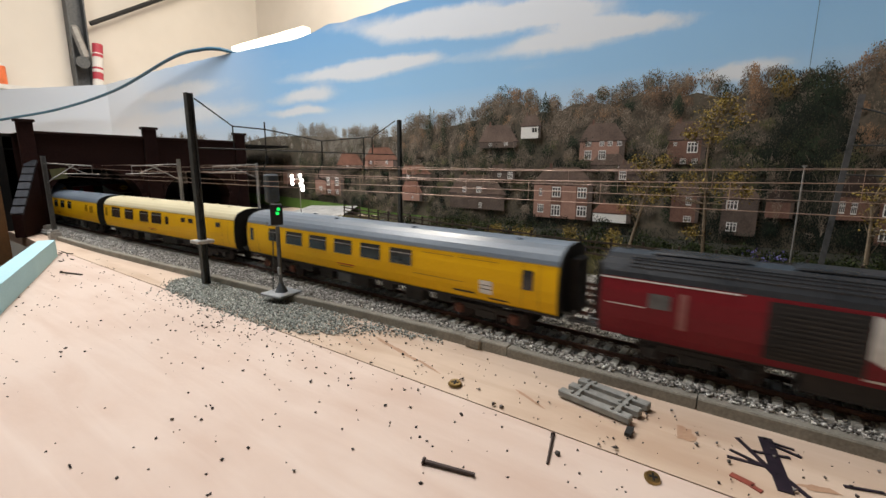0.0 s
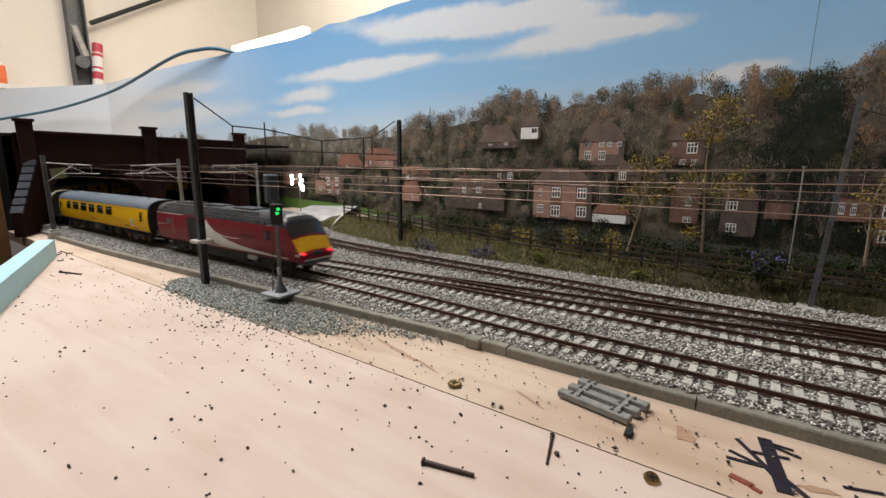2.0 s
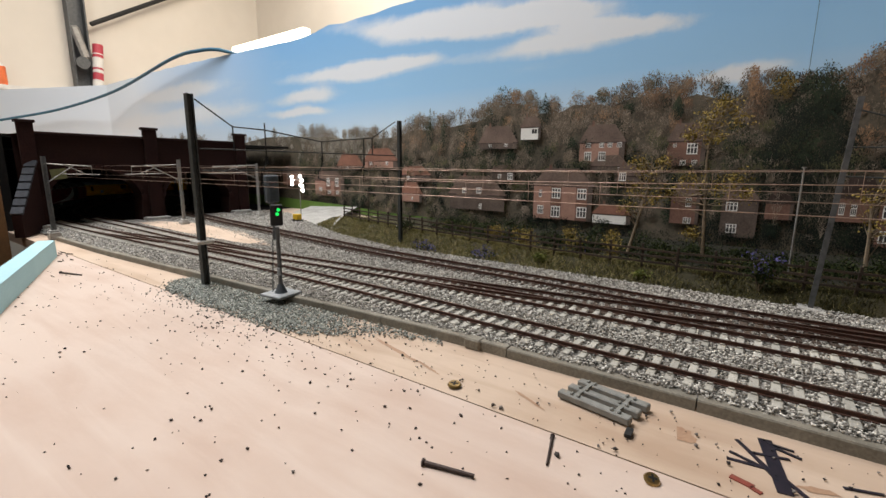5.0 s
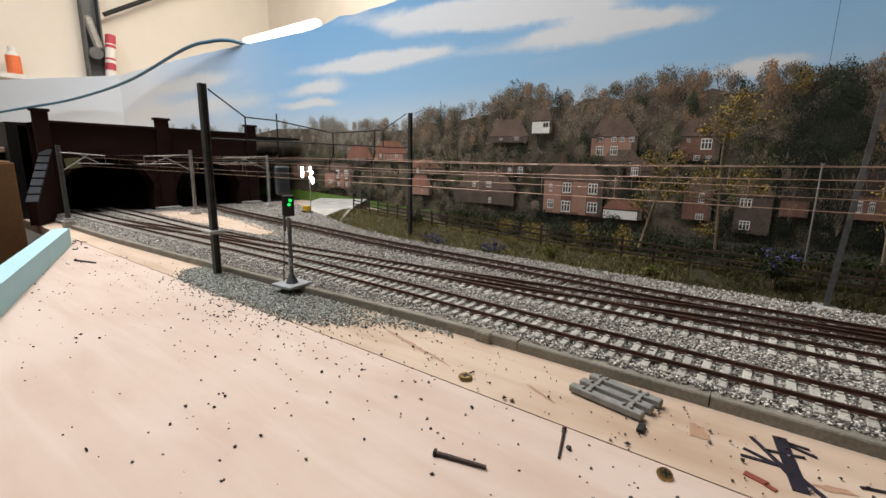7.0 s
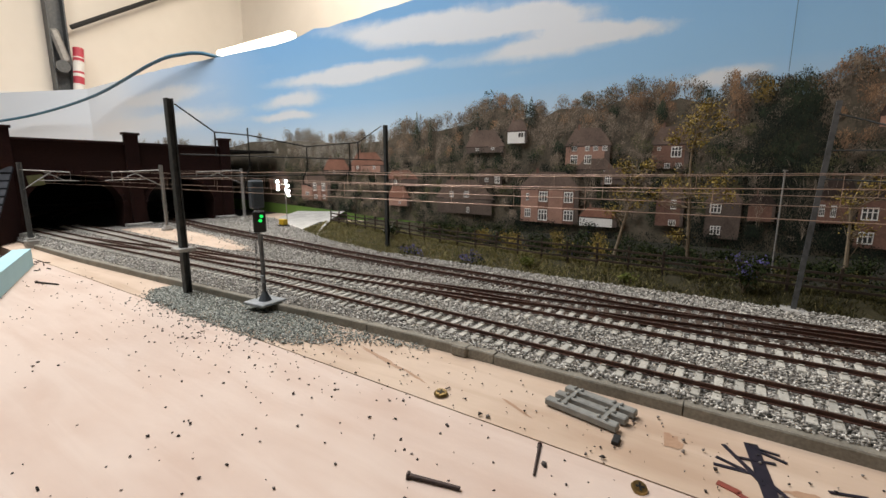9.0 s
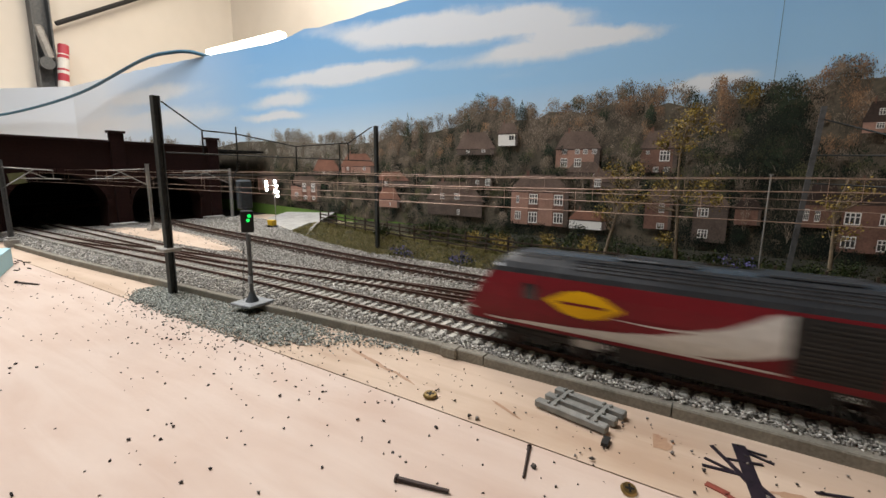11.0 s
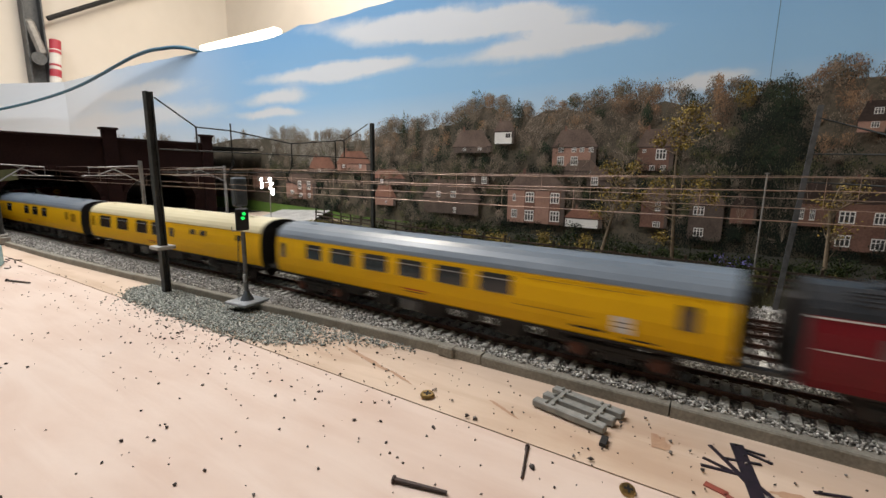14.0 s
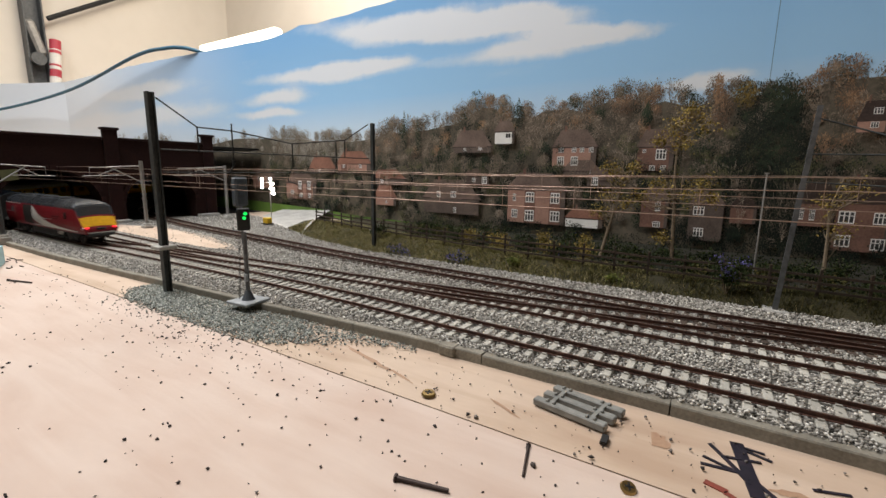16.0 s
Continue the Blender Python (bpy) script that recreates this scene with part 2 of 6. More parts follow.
FOAM = mat("pale_blue_foam", (0.42, 0.66, 0.72), (0.36, 0.59, 0.66), rough=0.8, coarse=30, fine=700)
CARD = mat("cardboard", (0.27, 0.145, 0.062), (0.21, 0.11, 0.048), rough=0.85)
CABLE = mat("blue_cable", (0.055, 0.17, 0.25), (0.04, 0.13, 0.20), rough=0.4)
WALLP = mat("cream_wall", (0.735, 0.685, 0.615), (0.67, 0.62, 0.55), rough=0.8, coarse=2.5, fine=9, bump=0, mix=0.9)
WHITE = mat("white_paint", (0.78, 0.77, 0.74), rough=0.6)

# ---- mesh tools ----


def part(name, bm, material, parent=None, label=""):
    data = bpy.data.meshes.new(name)
    bm.normal_update()
    bm.to_mesh(data)
    bm.free()
    data.materials.append(material)
    ob = new(name, data)
    if parent:
        ob.parent = parent
    return tagged(ob, label=label)


def raw(name, verts, faces, material, parent=None, label="", smooth=False):
    data = bpy.data.meshes.new(name)
    data.from_pydata([tuple(map(float, v)) for v in verts], [], [tuple(map(int, f)) for f in faces])
    if smooth:
        for poly in data.polygons:
            poly.use_smooth = True
    data.materials.append(material)
    ob = new(name, data)
    if parent:
        ob.parent = parent
    return tagged(ob, label=label)


def shared(name, data, m, parent):
    ob = new(name, data)
    ob.parent = parent
    ob.matrix_local = m
    return ob


def thing(name, label, category, group="", kind="", at=(0, 0, 0)):
    ob = new(name)
    ob.location = at
    ob.empty_display_size = 0.01
    return tagged(ob, label, category, group, kind)


def box(bm, c, s, rz=0.0, rx=0.0, ry=0.0, bevel=0.0):
    m = Matrix.Translation(c) @ Euler((rx, ry, rz)).to_matrix().to_4x4() @ Matrix.Diagonal((*s, 1))
    r = bmesh.ops.create_cube(bm, size=1.0, matrix=m)
    if bevel:
        es = list({e for v in r["verts"] for e in v.link_edges})
        bmesh.ops.bevel(bm, geom=es, offset=bevel, segments=1, affect="EDGES", profile=0.5)
    return bm


def rod(bm, p0, p1, r, seg=6, r2=None):
    p0, p1 = Vector(p0), Vector(p1)
    d = p1 - p0
    m = Matrix.Translation((p0 + p1) / 2) @ d.to_track_quat("Z", "Y").to_matrix().to_4x4()
    bmesh.ops.create_cone(bm, cap_ends=True, segments=seg, radius1=r, radius2=r if r2 is None else r2, depth=d.length, matrix=m)
    return bm


def chain(bm, pts, r, seg=5):
    for a, b in zip(pts, pts[1:]):
        rod(bm, a, b, r, seg)
    return bm


def catmull(ctrl, n):
    """Smooth curve through the control points, n steps a span."""
    p = [Vector(c) for c in ctrl]
    p = [2 * p[0] - p[1], *p, 2 * p[-1] - p[-2]]
    out = []
    for a, b, c, d in zip(p, p[1:], p[2:], p[3:]):
        for k in range(n):
            t = k / n
            out.append(0.5 * (2 * b + (c - a) * t + (2 * a - 5 * b + 4 * c - d) * t * t + (3 * b - a - 3 * c + d) * t ** 3))
    return out + [p[-2]]


def sweep(name, pts, profile, material, parent=None, label="", closed=False):
    """A profile of (across, up) carried along a level path; across is to the path's left."""
    n, k, verts, faces = len(pts), len(profile), [], []
    for i, q in enumerate(pts):
        a, b = pts[max(i - 1, 0)], pts[min(i + 1, n - 1)]
        if closed:
            a, b = pts[i - 1], pts[(i + 1) % n]
        d = (b - a)
        d.z = 0
        d.normalize()
        left = Vector((-d.y, d.x, 0))
        verts += [q + left * u + Vector((0, 0, w)) for u, w in profile]
    for i in range(n if closed else n - 1):
        j = (i + 1) % n
        for c in range(k):
            e = (c + 1) % k
            faces.append((i * k + c, i * k + e, j * k + e, j * k + c))
    if not closed:
        faces += [tuple(range(k)), tuple((n - 1) * k + c for c in reversed(range(k)))]
    return raw(name, verts, faces, material, parent, label)


def scatter(name, pts, sizes, material, parent=None, flat=0.75, seed=3):
    """Many angular stones as one mesh, eight faces each."""
    rng = np.random.default_rng(seed)
    pts, n = np.asarray(pts), len(pts)
    o = np.array([(1, 0, 0), (-1, 0, 0), (0, 1, 0), (0, -1, 0), (0, 0, 1), (0, 0, -1)], float)
    tri = np.array([(0, 2, 4), (2, 1, 4), (1, 3, 4), (3, 0, 4), (2, 0, 5), (1, 2, 5), (3, 1, 5), (0, 3, 5)])
    q = rng.normal(size=(n, 4))
    q /= np.linalg.norm(q, axis=1, keepdims=True)
    w, x, y, z = q.T
    rot = np.array([[1 - 2 * (y * y + z * z), 2 * (x * y - z * w), 2 * (x * z + y * w)],
                    [2 * (x * y + z * w), 1 - 2 * (x * x + z * z), 2 * (y * z - x * w)],
                    [2 * (x * z - y * w), 2 * (y * z + x * w), 1 - 2 * (x * x + y * y)]]).transpose(2, 0, 1)
    jag = o[None] * rng.uniform(0.55, 1.3, (n, 6, 1)) + rng.normal(0, 0.18, (n, 6, 3))
    v = np.einsum("nij,nkj->nki", rot, jag) * np.asarray(sizes)[:, None, None] * np.array((1, 1, flat)) + pts[:, None]
    f = tri[None] + 6 * np.arange(n)[:, None, None]
    data = bpy.data.meshes.new(name)
    data.vertices.add(6 * n)
    data.vertices.foreach_set("co", v.reshape(-1).astype(np.float32))
    data.loops.add(24 * n)
    data.loops.foreach_set("vertex_index", f.reshape(-1).astype(np.int32))
    data.polygons.add(8 * n)
    data.polygons.foreach_set("loop_start", np.arange(0, 24 * n, 3, dtype=np.int32))
    data.update(calc_edges=True)
    data.materials.append(material)
    ob = new(name, data)
    if parent:
        ob.parent = parent
    return ob


def tube(name, pts, r, material, parent=None, label="", seg=5):
    """One continuous round wire through the points."""
    pts = [Vector(p) for p in pts]
    n, v, f = len(pts), [], []
    for i, q in enumerate(pts):
        d = (pts[min(i + 1, n - 1)] - pts[max(i - 1, 0)]).normalized()
        u = d.cross(Vector((0, 0, 1)))
        u = u.normalized() if u.length > 1e-3 else Vector((1, 0, 0))
        w = u.cross(d)
        v += [q + (u * math.cos(2 * math.pi * k / seg) + w * math.sin(2 * math.pi * k / seg)) * r for k in range(seg)]
    for i in range(n - 1):
        f += [(i * seg + k, i * seg + (k + 1) % seg, (i + 1) * seg + (k + 1) % seg, (i + 1) * seg + k) for k in range(seg)]
    f += [tuple(range(seg)), tuple((n - 1) * seg + k for k in reversed(range(seg)))]
    return raw(name, v, f, material, parent, label, smooth=True)

# ---- the room and the baseboard ----
ZR = 0.0075  # rail top over the board


def slab(name, x0, x1, y0, y1, z0, z1, material, label, category, kind="structure", rz=0.0):
    bm = bmesh.new()
    box(bm, (0, 0, 0), (x1 - x0, y1 - y0, z1 - z0))
    ob = part(name, bm, material, None, label)
    ob.location = ((x0 + x1) / 2, (y0 + y1) / 2, (z0 + z1) / 2)
    ob.rotation_euler.z = rz
    return tagged(ob, label, category, kind=kind)


def baseboard():
    rim = [(-0.60, -0.0612), (-0.49, -0.0685), (-0.103, -0.2165), (1.3, -0.75), (1.3, -0.0612)]
    n = len(rim)
    front = raw("baseboard_front", [(x, y, z) for z in (-0.012, 0.0) for x, y in rim], [tuple(reversed(range(n))), tuple(range(n, 2 * n))] + [(k, (k + 1) % n, n + (k + 1) % n, n + k) for k in range(n)], PLY)
    tagged(front, "pale pinkish plywood baseboard strewn with crumbs", "baseboard", kind="structure")
    slab("baseboard_back", -2.7, 1.3, -0.0599, 1.25, -0.012, -0.0004, STRIP, "stained plywood baseboard under the tracks", "baseboard")
    slab("floor", -3.3, 3.0, -2.6, 2.2, -0.95, -0.9, mat("garage_floor", (0.2, 0.19, 0.18), rough=0.9), "grey concrete garage floor", "floor")
    for x, y in ((-0.30, -0.10), (1.2, -0.66), (-0.9, 1.15), (1.2, 1.15)):
        bm = bmesh.new()
        box(bm, (x, y, -0.456), (0.045, 0.045, 0.888), bevel=0.002)
        tagged(part("trestle_leg", bm, STRIP), "plain timber leg under the baseboard", "leg", "baseboard legs")


def room():
    slab("wall_west", -2.95, -2.85, -2.6, 2.2, -0.9, 2.3, WALLP, "cream painted garage wall", "wall")
    slab("wall_north", -2.85, 3.0, 1.7, 1.8, -0.9, 2.3, WALLP, "cream painted garage wall", "wall")
    slab("wall_south", -2.85, 3.0, -2.7, -2.6, -0.9, 2.3, WALLP, "cream painted garage wall", "wall")
    slab("wall_east", 3.0, 3.1, -2.6, 1.8, -0.9, 2.3, WALLP, "cream painted garage wall", "wall")
    slab("ceiling", -2.95, 3.1, -2.7, 1.8, 2.3, 2.36, WALLP, "cream garage ceiling", "ceiling")


# ---- tracks ----
R1, XL, XR = 0.44, -0.80, 0.26
FRONT1 = [(XR, 0.0103), (0.13, 0.0103), (0.05, 0.0103), (0.0, 0.0108), (-0.05, 0.0120), (-0.1, 0.0133), (-0.2, 0.0133), (-0.3, 0.0112),
          (-0.42, 0.0068), (-0.55, 0.0030), (-0.68, 0.001), (XL, 0.001)]


def loop_path():
    """The closed way of the near track: the front, a turn in the tunnel, the hidden back straight and the return turn."""
    pts = [p.to_3d() for p in catmull([Vector(c) for c in FRONT1], 12)]
    for k in range(1, 60):
        a = -math.pi / 2 - math.pi * k / 60
        pts.append(Vector((XL + R1 * math.cos(a), 0.001 + R1 + R1 * math.sin(a), 0)))
    n = 40
    for k in range(n + 1):
        pts.append(Vector((XL + (XR - XL) * k / n, 0.001 + 2 * R1, 0)))
    r = (0.001 + 2 * R1 - 0.0103) / 2
    for k in range(1, 60):
        a = math.pi / 2 - math.pi * k / 60
        pts.append(Vector((XR + r * math.cos(a), 0.0103 + r + r * math.sin(a), 0)))
    return pts


LOOP = loop_path()
LOOP_S = [0.0]
for _a, _b in zip(LOOP, LOOP[1:] + LOOP[:1]):
    LOOP_S.append(LOOP_S[-1] + (_b - _a).length)
LOOP_LEN = LOOP_S[-1]


def on_loop(s):
    s %= LOOP_LEN
    i = int(np.searchsorted(LOOP_S, s, side="right")) - 1
    i = min(i, len(LOOP) - 1)
    a, b = LOOP[i], LOOP[(i + 1) % len(LOOP)]
    return a.lerp(b, (s - LOOP_S[i]) / max(1e-9, LOOP_S[i + 1] - LOOP_S[i]))


RAIL = [(-0.0009, -0.0021), (0.0009, -0.0021), (0.0009, -0.0018), (0.0003, -0.0016), (0.0003, -0.0008), (0.00045, -0.0006),
        (0.00045, 0.0), (-0.00045, 0.0), (-0.00045, -0.0006), (-0.0003, -0.0008), (-0.0003, -0.0016), (-0.0009, -0.0018)]


def sleeper_mesh(name, material, length):
    bm = bmesh.new()
    box(bm, (0, 0, -0.0032), (0.0034, length, 0.0022), bevel=0.0003)
    for y in (-0.00825, 0.00825):
        for u in (-0.0016, 0.0016):
            box(bm, (0, y + u, -0.0018), (0.0020, 0.0010, 0.0008))
    data = bpy.data.meshes.new(name)
    bm.to_mesh(data)
    bm.free()
    data.materials.append(material)
    return data


SLEEPER_MESH = sleeper_mesh("concrete_sleeper", SLEEPER_C, 0.031)
SLEEPER_MESH_W = sleeper_mesh("wooden_sleeper", SLEEPER_W, 0.031)


def resample(pts, step):
    out, left = [pts[0]], step
    for a, b in zip(pts, pts[1:]):
        seg = (b - a).length
        while seg >= left:
            a = a.lerp(b, left / seg)
            out.append(a)
            seg -= left
            left = step
        left -= seg
    return out


def track(label, pts, mesh, group, x_from=-0.78, x_to=0.26, sleepers=True):
    t = thing("track", label, "track", group)
    for side in (-1, 1):
        rail = sweep("rail", [q + Vector((0, 0, ZR)) for q in pts], [(u + side * 0.00825, w) for u, w in RAIL], RAIL_SIDE, t)
        crown = [(side * 0.00825 - 0.0004, 0.00003), (side * 0.00825 + 0.0004, 0.00003), (side * 0.00825 + 0.0004, 0.00012), (side * 0.00825 - 0.0004, 0.00012)]
        sweep("rail_crown", [q + Vector((0, 0, ZR)) for q in pts], crown, RAIL_TOP, rail, "worn brown rail head")
    if sleepers:
        rng = random.Random(len(pts))
        qs = resample(pts, 0.0072)
        for a, b in zip(qs, qs[1:]):
            if x_from < a.x < x_to and a.y < 0.4:
                d = b - a
                shared("sleeper", mesh, Matrix.Translation((a.x, a.y, ZR - rng.uniform(0, 0.00025))) @ Matrix.Rotation(math.atan2(d.y, d.x) + rng.uniform(-0.02, 0.02), 4, "Z"), t)
    return t


RAIL_TOP = mat("worn_rail_head", (0.23, 0.15, 0.12), (0.13, 0.08, 0.06), rough=0.45, metal=0.6, coarse=60)
ARC2 = [(0.26 + 0.385 * math.sin(a), 0.0585 + 0.385 * (1 - math.cos(a))) for a in (0.3, 0.6, 0.9, 1.2, 1.5)]
TRACK2 = [*reversed(ARC2), (0.26, 0.0598), (0.13, 0.0598), (0.0, 0.0595), (-0.1, 0.0578), (-0.16, 0.0535), (-0.22, 0.048), (-0.3, 0.0415), (-0.45, 0.0415), (-0.6, 0.045),
          (-0.8, 0.05), (-0.95, 0.08), (-1.08, 0.15), (-1.16, 0.25)]
TRACK3 = [(0.58, 0.36), (0.5, 0.24), (0.38, 0.14), (0.26, 0.109), (0.15, 0.1065), (0.05, 0.1065), (0.0, 0.1095), (-0.07, 0.1125), (-0.15, 0.1155), (-0.235, 0.121), (-0.35, 0.134),
          (-0.5, 0.148), (-0.62, 0.163), (-0.72, 0.18), (-0.85, 0.215), (-0.95, 0.27)]
CROSS_A = [(0.21, 0.1065), (0.15, 0.099), (0.09, 0.0895), (0.02, 0.078), (-0.05, 0.068), (-0.11, 0.0595), (-0.16, 0.0525)]
CROSS_B = [(-0.27, 0.0425), (-0.33, 0.0365), (-0.4, 0.027), (-0.48, 0.015), (-0.55, 0.0065), (-0.6, 0.0025)]


def tracks():
    near = [p.copy() for p in LOOP]
    t = track("near track with rusty rails on pale concrete sleepers", near + [near[0].copy()], SLEEPER_MESH, "tracks")
    for ctrl, mesh, lab in ((TRACK2, SLEEPER_MESH, "middle track with rusty rails on pale concrete sleepers"),
                            (TRACK3, SLEEPER_MESH_W, "far track with rusty rails on dark wooden sleepers")):
        track(lab, [p.to_3d() for p in catmull([Vector(c) for c in ctrl], 10)], mesh, "tracks")
    for ctrl in (CROSS_A, CROSS_B):
        pts = [p.to_3d() + Vector((0, 0, -0.00015)) for p in catmull([Vector(c) for c in ctrl], 10)]
        track("diverging turnout rails between two tracks on dark sleepers", pts, SLEEPER_MESH_W, "tracks", sleepers=ctrl is CROSS_A)


KERB = [(0.5, -0.0125), (0.13, -0.0125), (0.0, -0.0130), (-0.05, -0.0145), (-0.1, -0.0174), (-0.16, -0.0218), (-0.2, -0.0245), (-0.33, -0.0315), (-0.45, -0.0375), (-0.56, -0.0395), (-0.590, -0.0400)]


def kerb_y(x):
    return float(np.interp(-x, [-c[0] for c in KERB], [c[1] for c in KERB]))


def kerb():
    """Concrete cable troughing along the ballast edge, in lengths butted end to end."""
    k = thing("cable_trough", "grey concrete cable trough along the ballast", "kerb", kind="structure")
    pts = [p.to_3d() for p in catmull([Vector(c) for c in KERB], 14)]
    qs = resample(pts, 0.004)
    prof = [(-0.0026, -0.0006), (0.0026, -0.0006), (0.0026, 0.0040), (0.0022, 0.0045), (-0.0021, 0.0045), (-0.0025, 0.0039)]
    i, rng = 0, random.Random(4)
    while i < len(qs) - 2:
        j = min(i + (20 if rng.random() < 0.7 else 12), len(qs) - 1)
        seg = [q.copy() for q in qs[i:j + 1]]
        cut = (seg[-1] - seg[-2]).normalized() * 0.0005
        seg[-1] -= cut
        dz = rng.uniform(-0.0003, 0.0003)
        sweep("trough_length", [s + Vector((0, 0, dz)) for s in seg], [(-u, w) for u, w in prof], CONCRETE, k)
        i = j
    bm = bmesh.new()
    box(bm, (-0.0145, kerb_y(-0.0145) - 0.0005, 0.0024), (0.009, 0.0070, 0.0056), bevel=0.0008)
    part("joint_block", bm, CONCRETE, k)


def grass_edge(x):
    return float(np.interp(x, [-0.62, -0.45, -0.34, -0.23, -0.1, 0.0, 0.3], [0.30, 0.225, 0.178, 0.153, 0.1505, 0.149, 0.150]))


def ballast():
    rng = np.random.default_rng(7)
    xs = np.linspace(-0.72, 0.4, 150)
    verts, faces = [], []
    for x in xs:
        a, b = kerb_y(x) + 0.001, grass_edge(x) + 0.006
        for k in range(9):
            y = a + (b - a) * k / 8
            z = 0.0040 if 0 < k < 8 else 0.0022
            verts.append((x, y, z + 0.0003 * math.sin(40 * x + 9 * k)))
    for i in range(len(xs) - 1):
        for k in range(8):
            faces.append((i * 9 + k, (i + 1) * 9 + k, (i + 1) * 9 + k + 1, i * 9 + k + 1))
    bed = raw("ballast_bed", verts, faces, BED, smooth=True)
    tagged(bed, "grey stone ballast bed under the tracks", "ballast", kind="structure")
    pts = []
    # denser towards the near end
    for x0, x1, n in ((-0.69, -0.4, 16000), (-0.4, -0.15, 22000), (-0.15, 0.03, 28000), (0.03, 0.26, 36000)):
        x = rng.uniform(x0, x1, n)
        lo = np.array([kerb_y(v) for v in x]) + 0.001
        hi = np.array([grass_edge(v) for v in x]) + 0.004
        y = lo + (hi - lo) * rng.random(n)
        pts.append(np.stack([x, y, np.full(n, 0.0037)], 1))
    pts = np.concatenate(pts)
    # keep the rails clear and the sleeper bays low
    lines = [[p.to_2d() for p in LOOP if p.y < 0.03 and p.x < 0.3]] + [list(catmull([Vector(c) for c in ctrl], 8)) for ctrl in (TRACK2, TRACK3, CROSS_A, CROSS_B)]
    keep = np.ones(len(pts), bool)
    inside = np.zeros(len(pts), bool)
    for line in lines:
        l = sorted([(p.x, p.y) for p in line if -0.9 < p.x < 0.4])
        yc = np.interp(pts[:, 0], [p[0] for p in l], [p[1] for p in l])
        ok = (pts[:, 0] > l[0][0]) & (pts[:, 0] < l[-1][0])
        d = np.abs(pts[:, 1] - yc)
        keep &= ~(ok & (np.abs(d - 0.00825) < 0.0016))
        inside |= ok & (d < 0.0165)
    pts[inside, 2] = 0.0038 + rng.random(inside.sum()) ** 2 * 0.0014
    out = ~inside
    pts[out, 2] = 0.0042 + rng.random(out.sum()) * 0.0011
    bare = (pts[:, 0] < -0.36) & (pts[:, 1] > 0.067) & (pts[:, 1] < np.interp(pts[:, 0], [-0.7, -0.55, -0.36], [0.125, 0.12, 0.085])) & (rng.random(len(pts)) > 0.06)
    keep &= ~bare
    pts = pts[keep]
    ob = scatter("ballast_stones", pts, rng.uniform(0.0005, 0.00098, len(pts)), STONE, seed=8)
    tagged(ob, "loose grey and white ballast stones", "ballast", kind="stuff")
    # the spilt patch in front of the trough
    n = 17000
    x = rng.uniform(-0.275, -0.03, n)
    top = np.array([kerb_y(v) for v in x]) - 0.003
    bot = np.interp(x, [-0.275, -0.25, -0.2, -0.12, -0.098, -0.082, -0.06, -0.03], [-0.048, -0.061, -0.0625, -0.0610, -0.0570, -0.0460, -0.0300, -0.0200])
    edge = rng.random(n) ** 0.85
    y = top + (bot - top) * edge + rng.normal(0, 0.0015, n) + np.where(rng.random(n) < 0.09, rng.normal(0, 0.007, n), 0)
    dense = np.interp(x, [-0.275, -0.25, -0.11, -0.085, -0.06, -0.03], [0.25, 1.0, 1.0, 0.30, 0.10, 0.05]) * np.interp(edge, [0.0, 0.7, 1.0], [1.0, 0.95, 0.45])
    keep = (y < top) & (rng.random(n) < dense)
    pts = np.stack([x, y, rng.uniform(0.0002, 0.0007, n)], 1)[keep]
    ob = scatter("spilt_ballast", pts, rng.uniform(0.0004, 0.0009, len(pts)), STONE_G, seed=9)
    tagged(ob, "patch of spilt grey-green ballast on the board", "ballast", kind="stuff")


def crumbs():
    rng = np.random.default_rng(12)
    x = np.concatenate([rng.uniform(-0.42, 0.1, 430), rng.normal(-0.14, 0.07, 380), rng.uniform(-0.1, 0.14, 150)])
    y = np.concatenate([rng.uniform(-0.17, -0.03, 430), rng.normal(-0.068, 0.014, 380), rng.uniform(-0.06, -0.022, 150)])
    keep = (y < np.array([kerb_y(v) for v in x]) - 0.008) & (y > -0.2)
    x, y = x[keep], y[keep]
    size = np.abs(rng.normal(0.00028, 0.0002, len(x))) + 0.00016
    ob = scatter("crumbs", np.stack([x, y, size * 0.45], 1), size, CRUMB, seed=13)
    tagged(ob, "dark ballast crumbs strewn on the board", "crumbs", kind="stuff")
    big = [(-0.067, -0.135), (0.015, -0.071), (0.021, -0.058), (-0.03, -0.128), (0.066, -0.058), (0.073, -0.082), (-0.012, -0.083), (-0.05, -0.088), (0.052, -0.072)]
    for i, (x, y) in enumerate(big):
        ob = scatter("stone", [(0, 0, 0.0005)], [0.0008 + 0.00015 * (i % 3)], CRUMB, seed=20 + i)
        ob.location = (x, y, 0)
        tagged(ob, "small dark ballast stone lying on the board", "stone", "loose stones")

# ---- backdrop ----
YB = 0.40


def pm(name, c, var=0.75):
    return mat("print_" + name, c, tuple(v * var for v in c), rough=0.5, coarse=60, fine=500, bump=0.0)


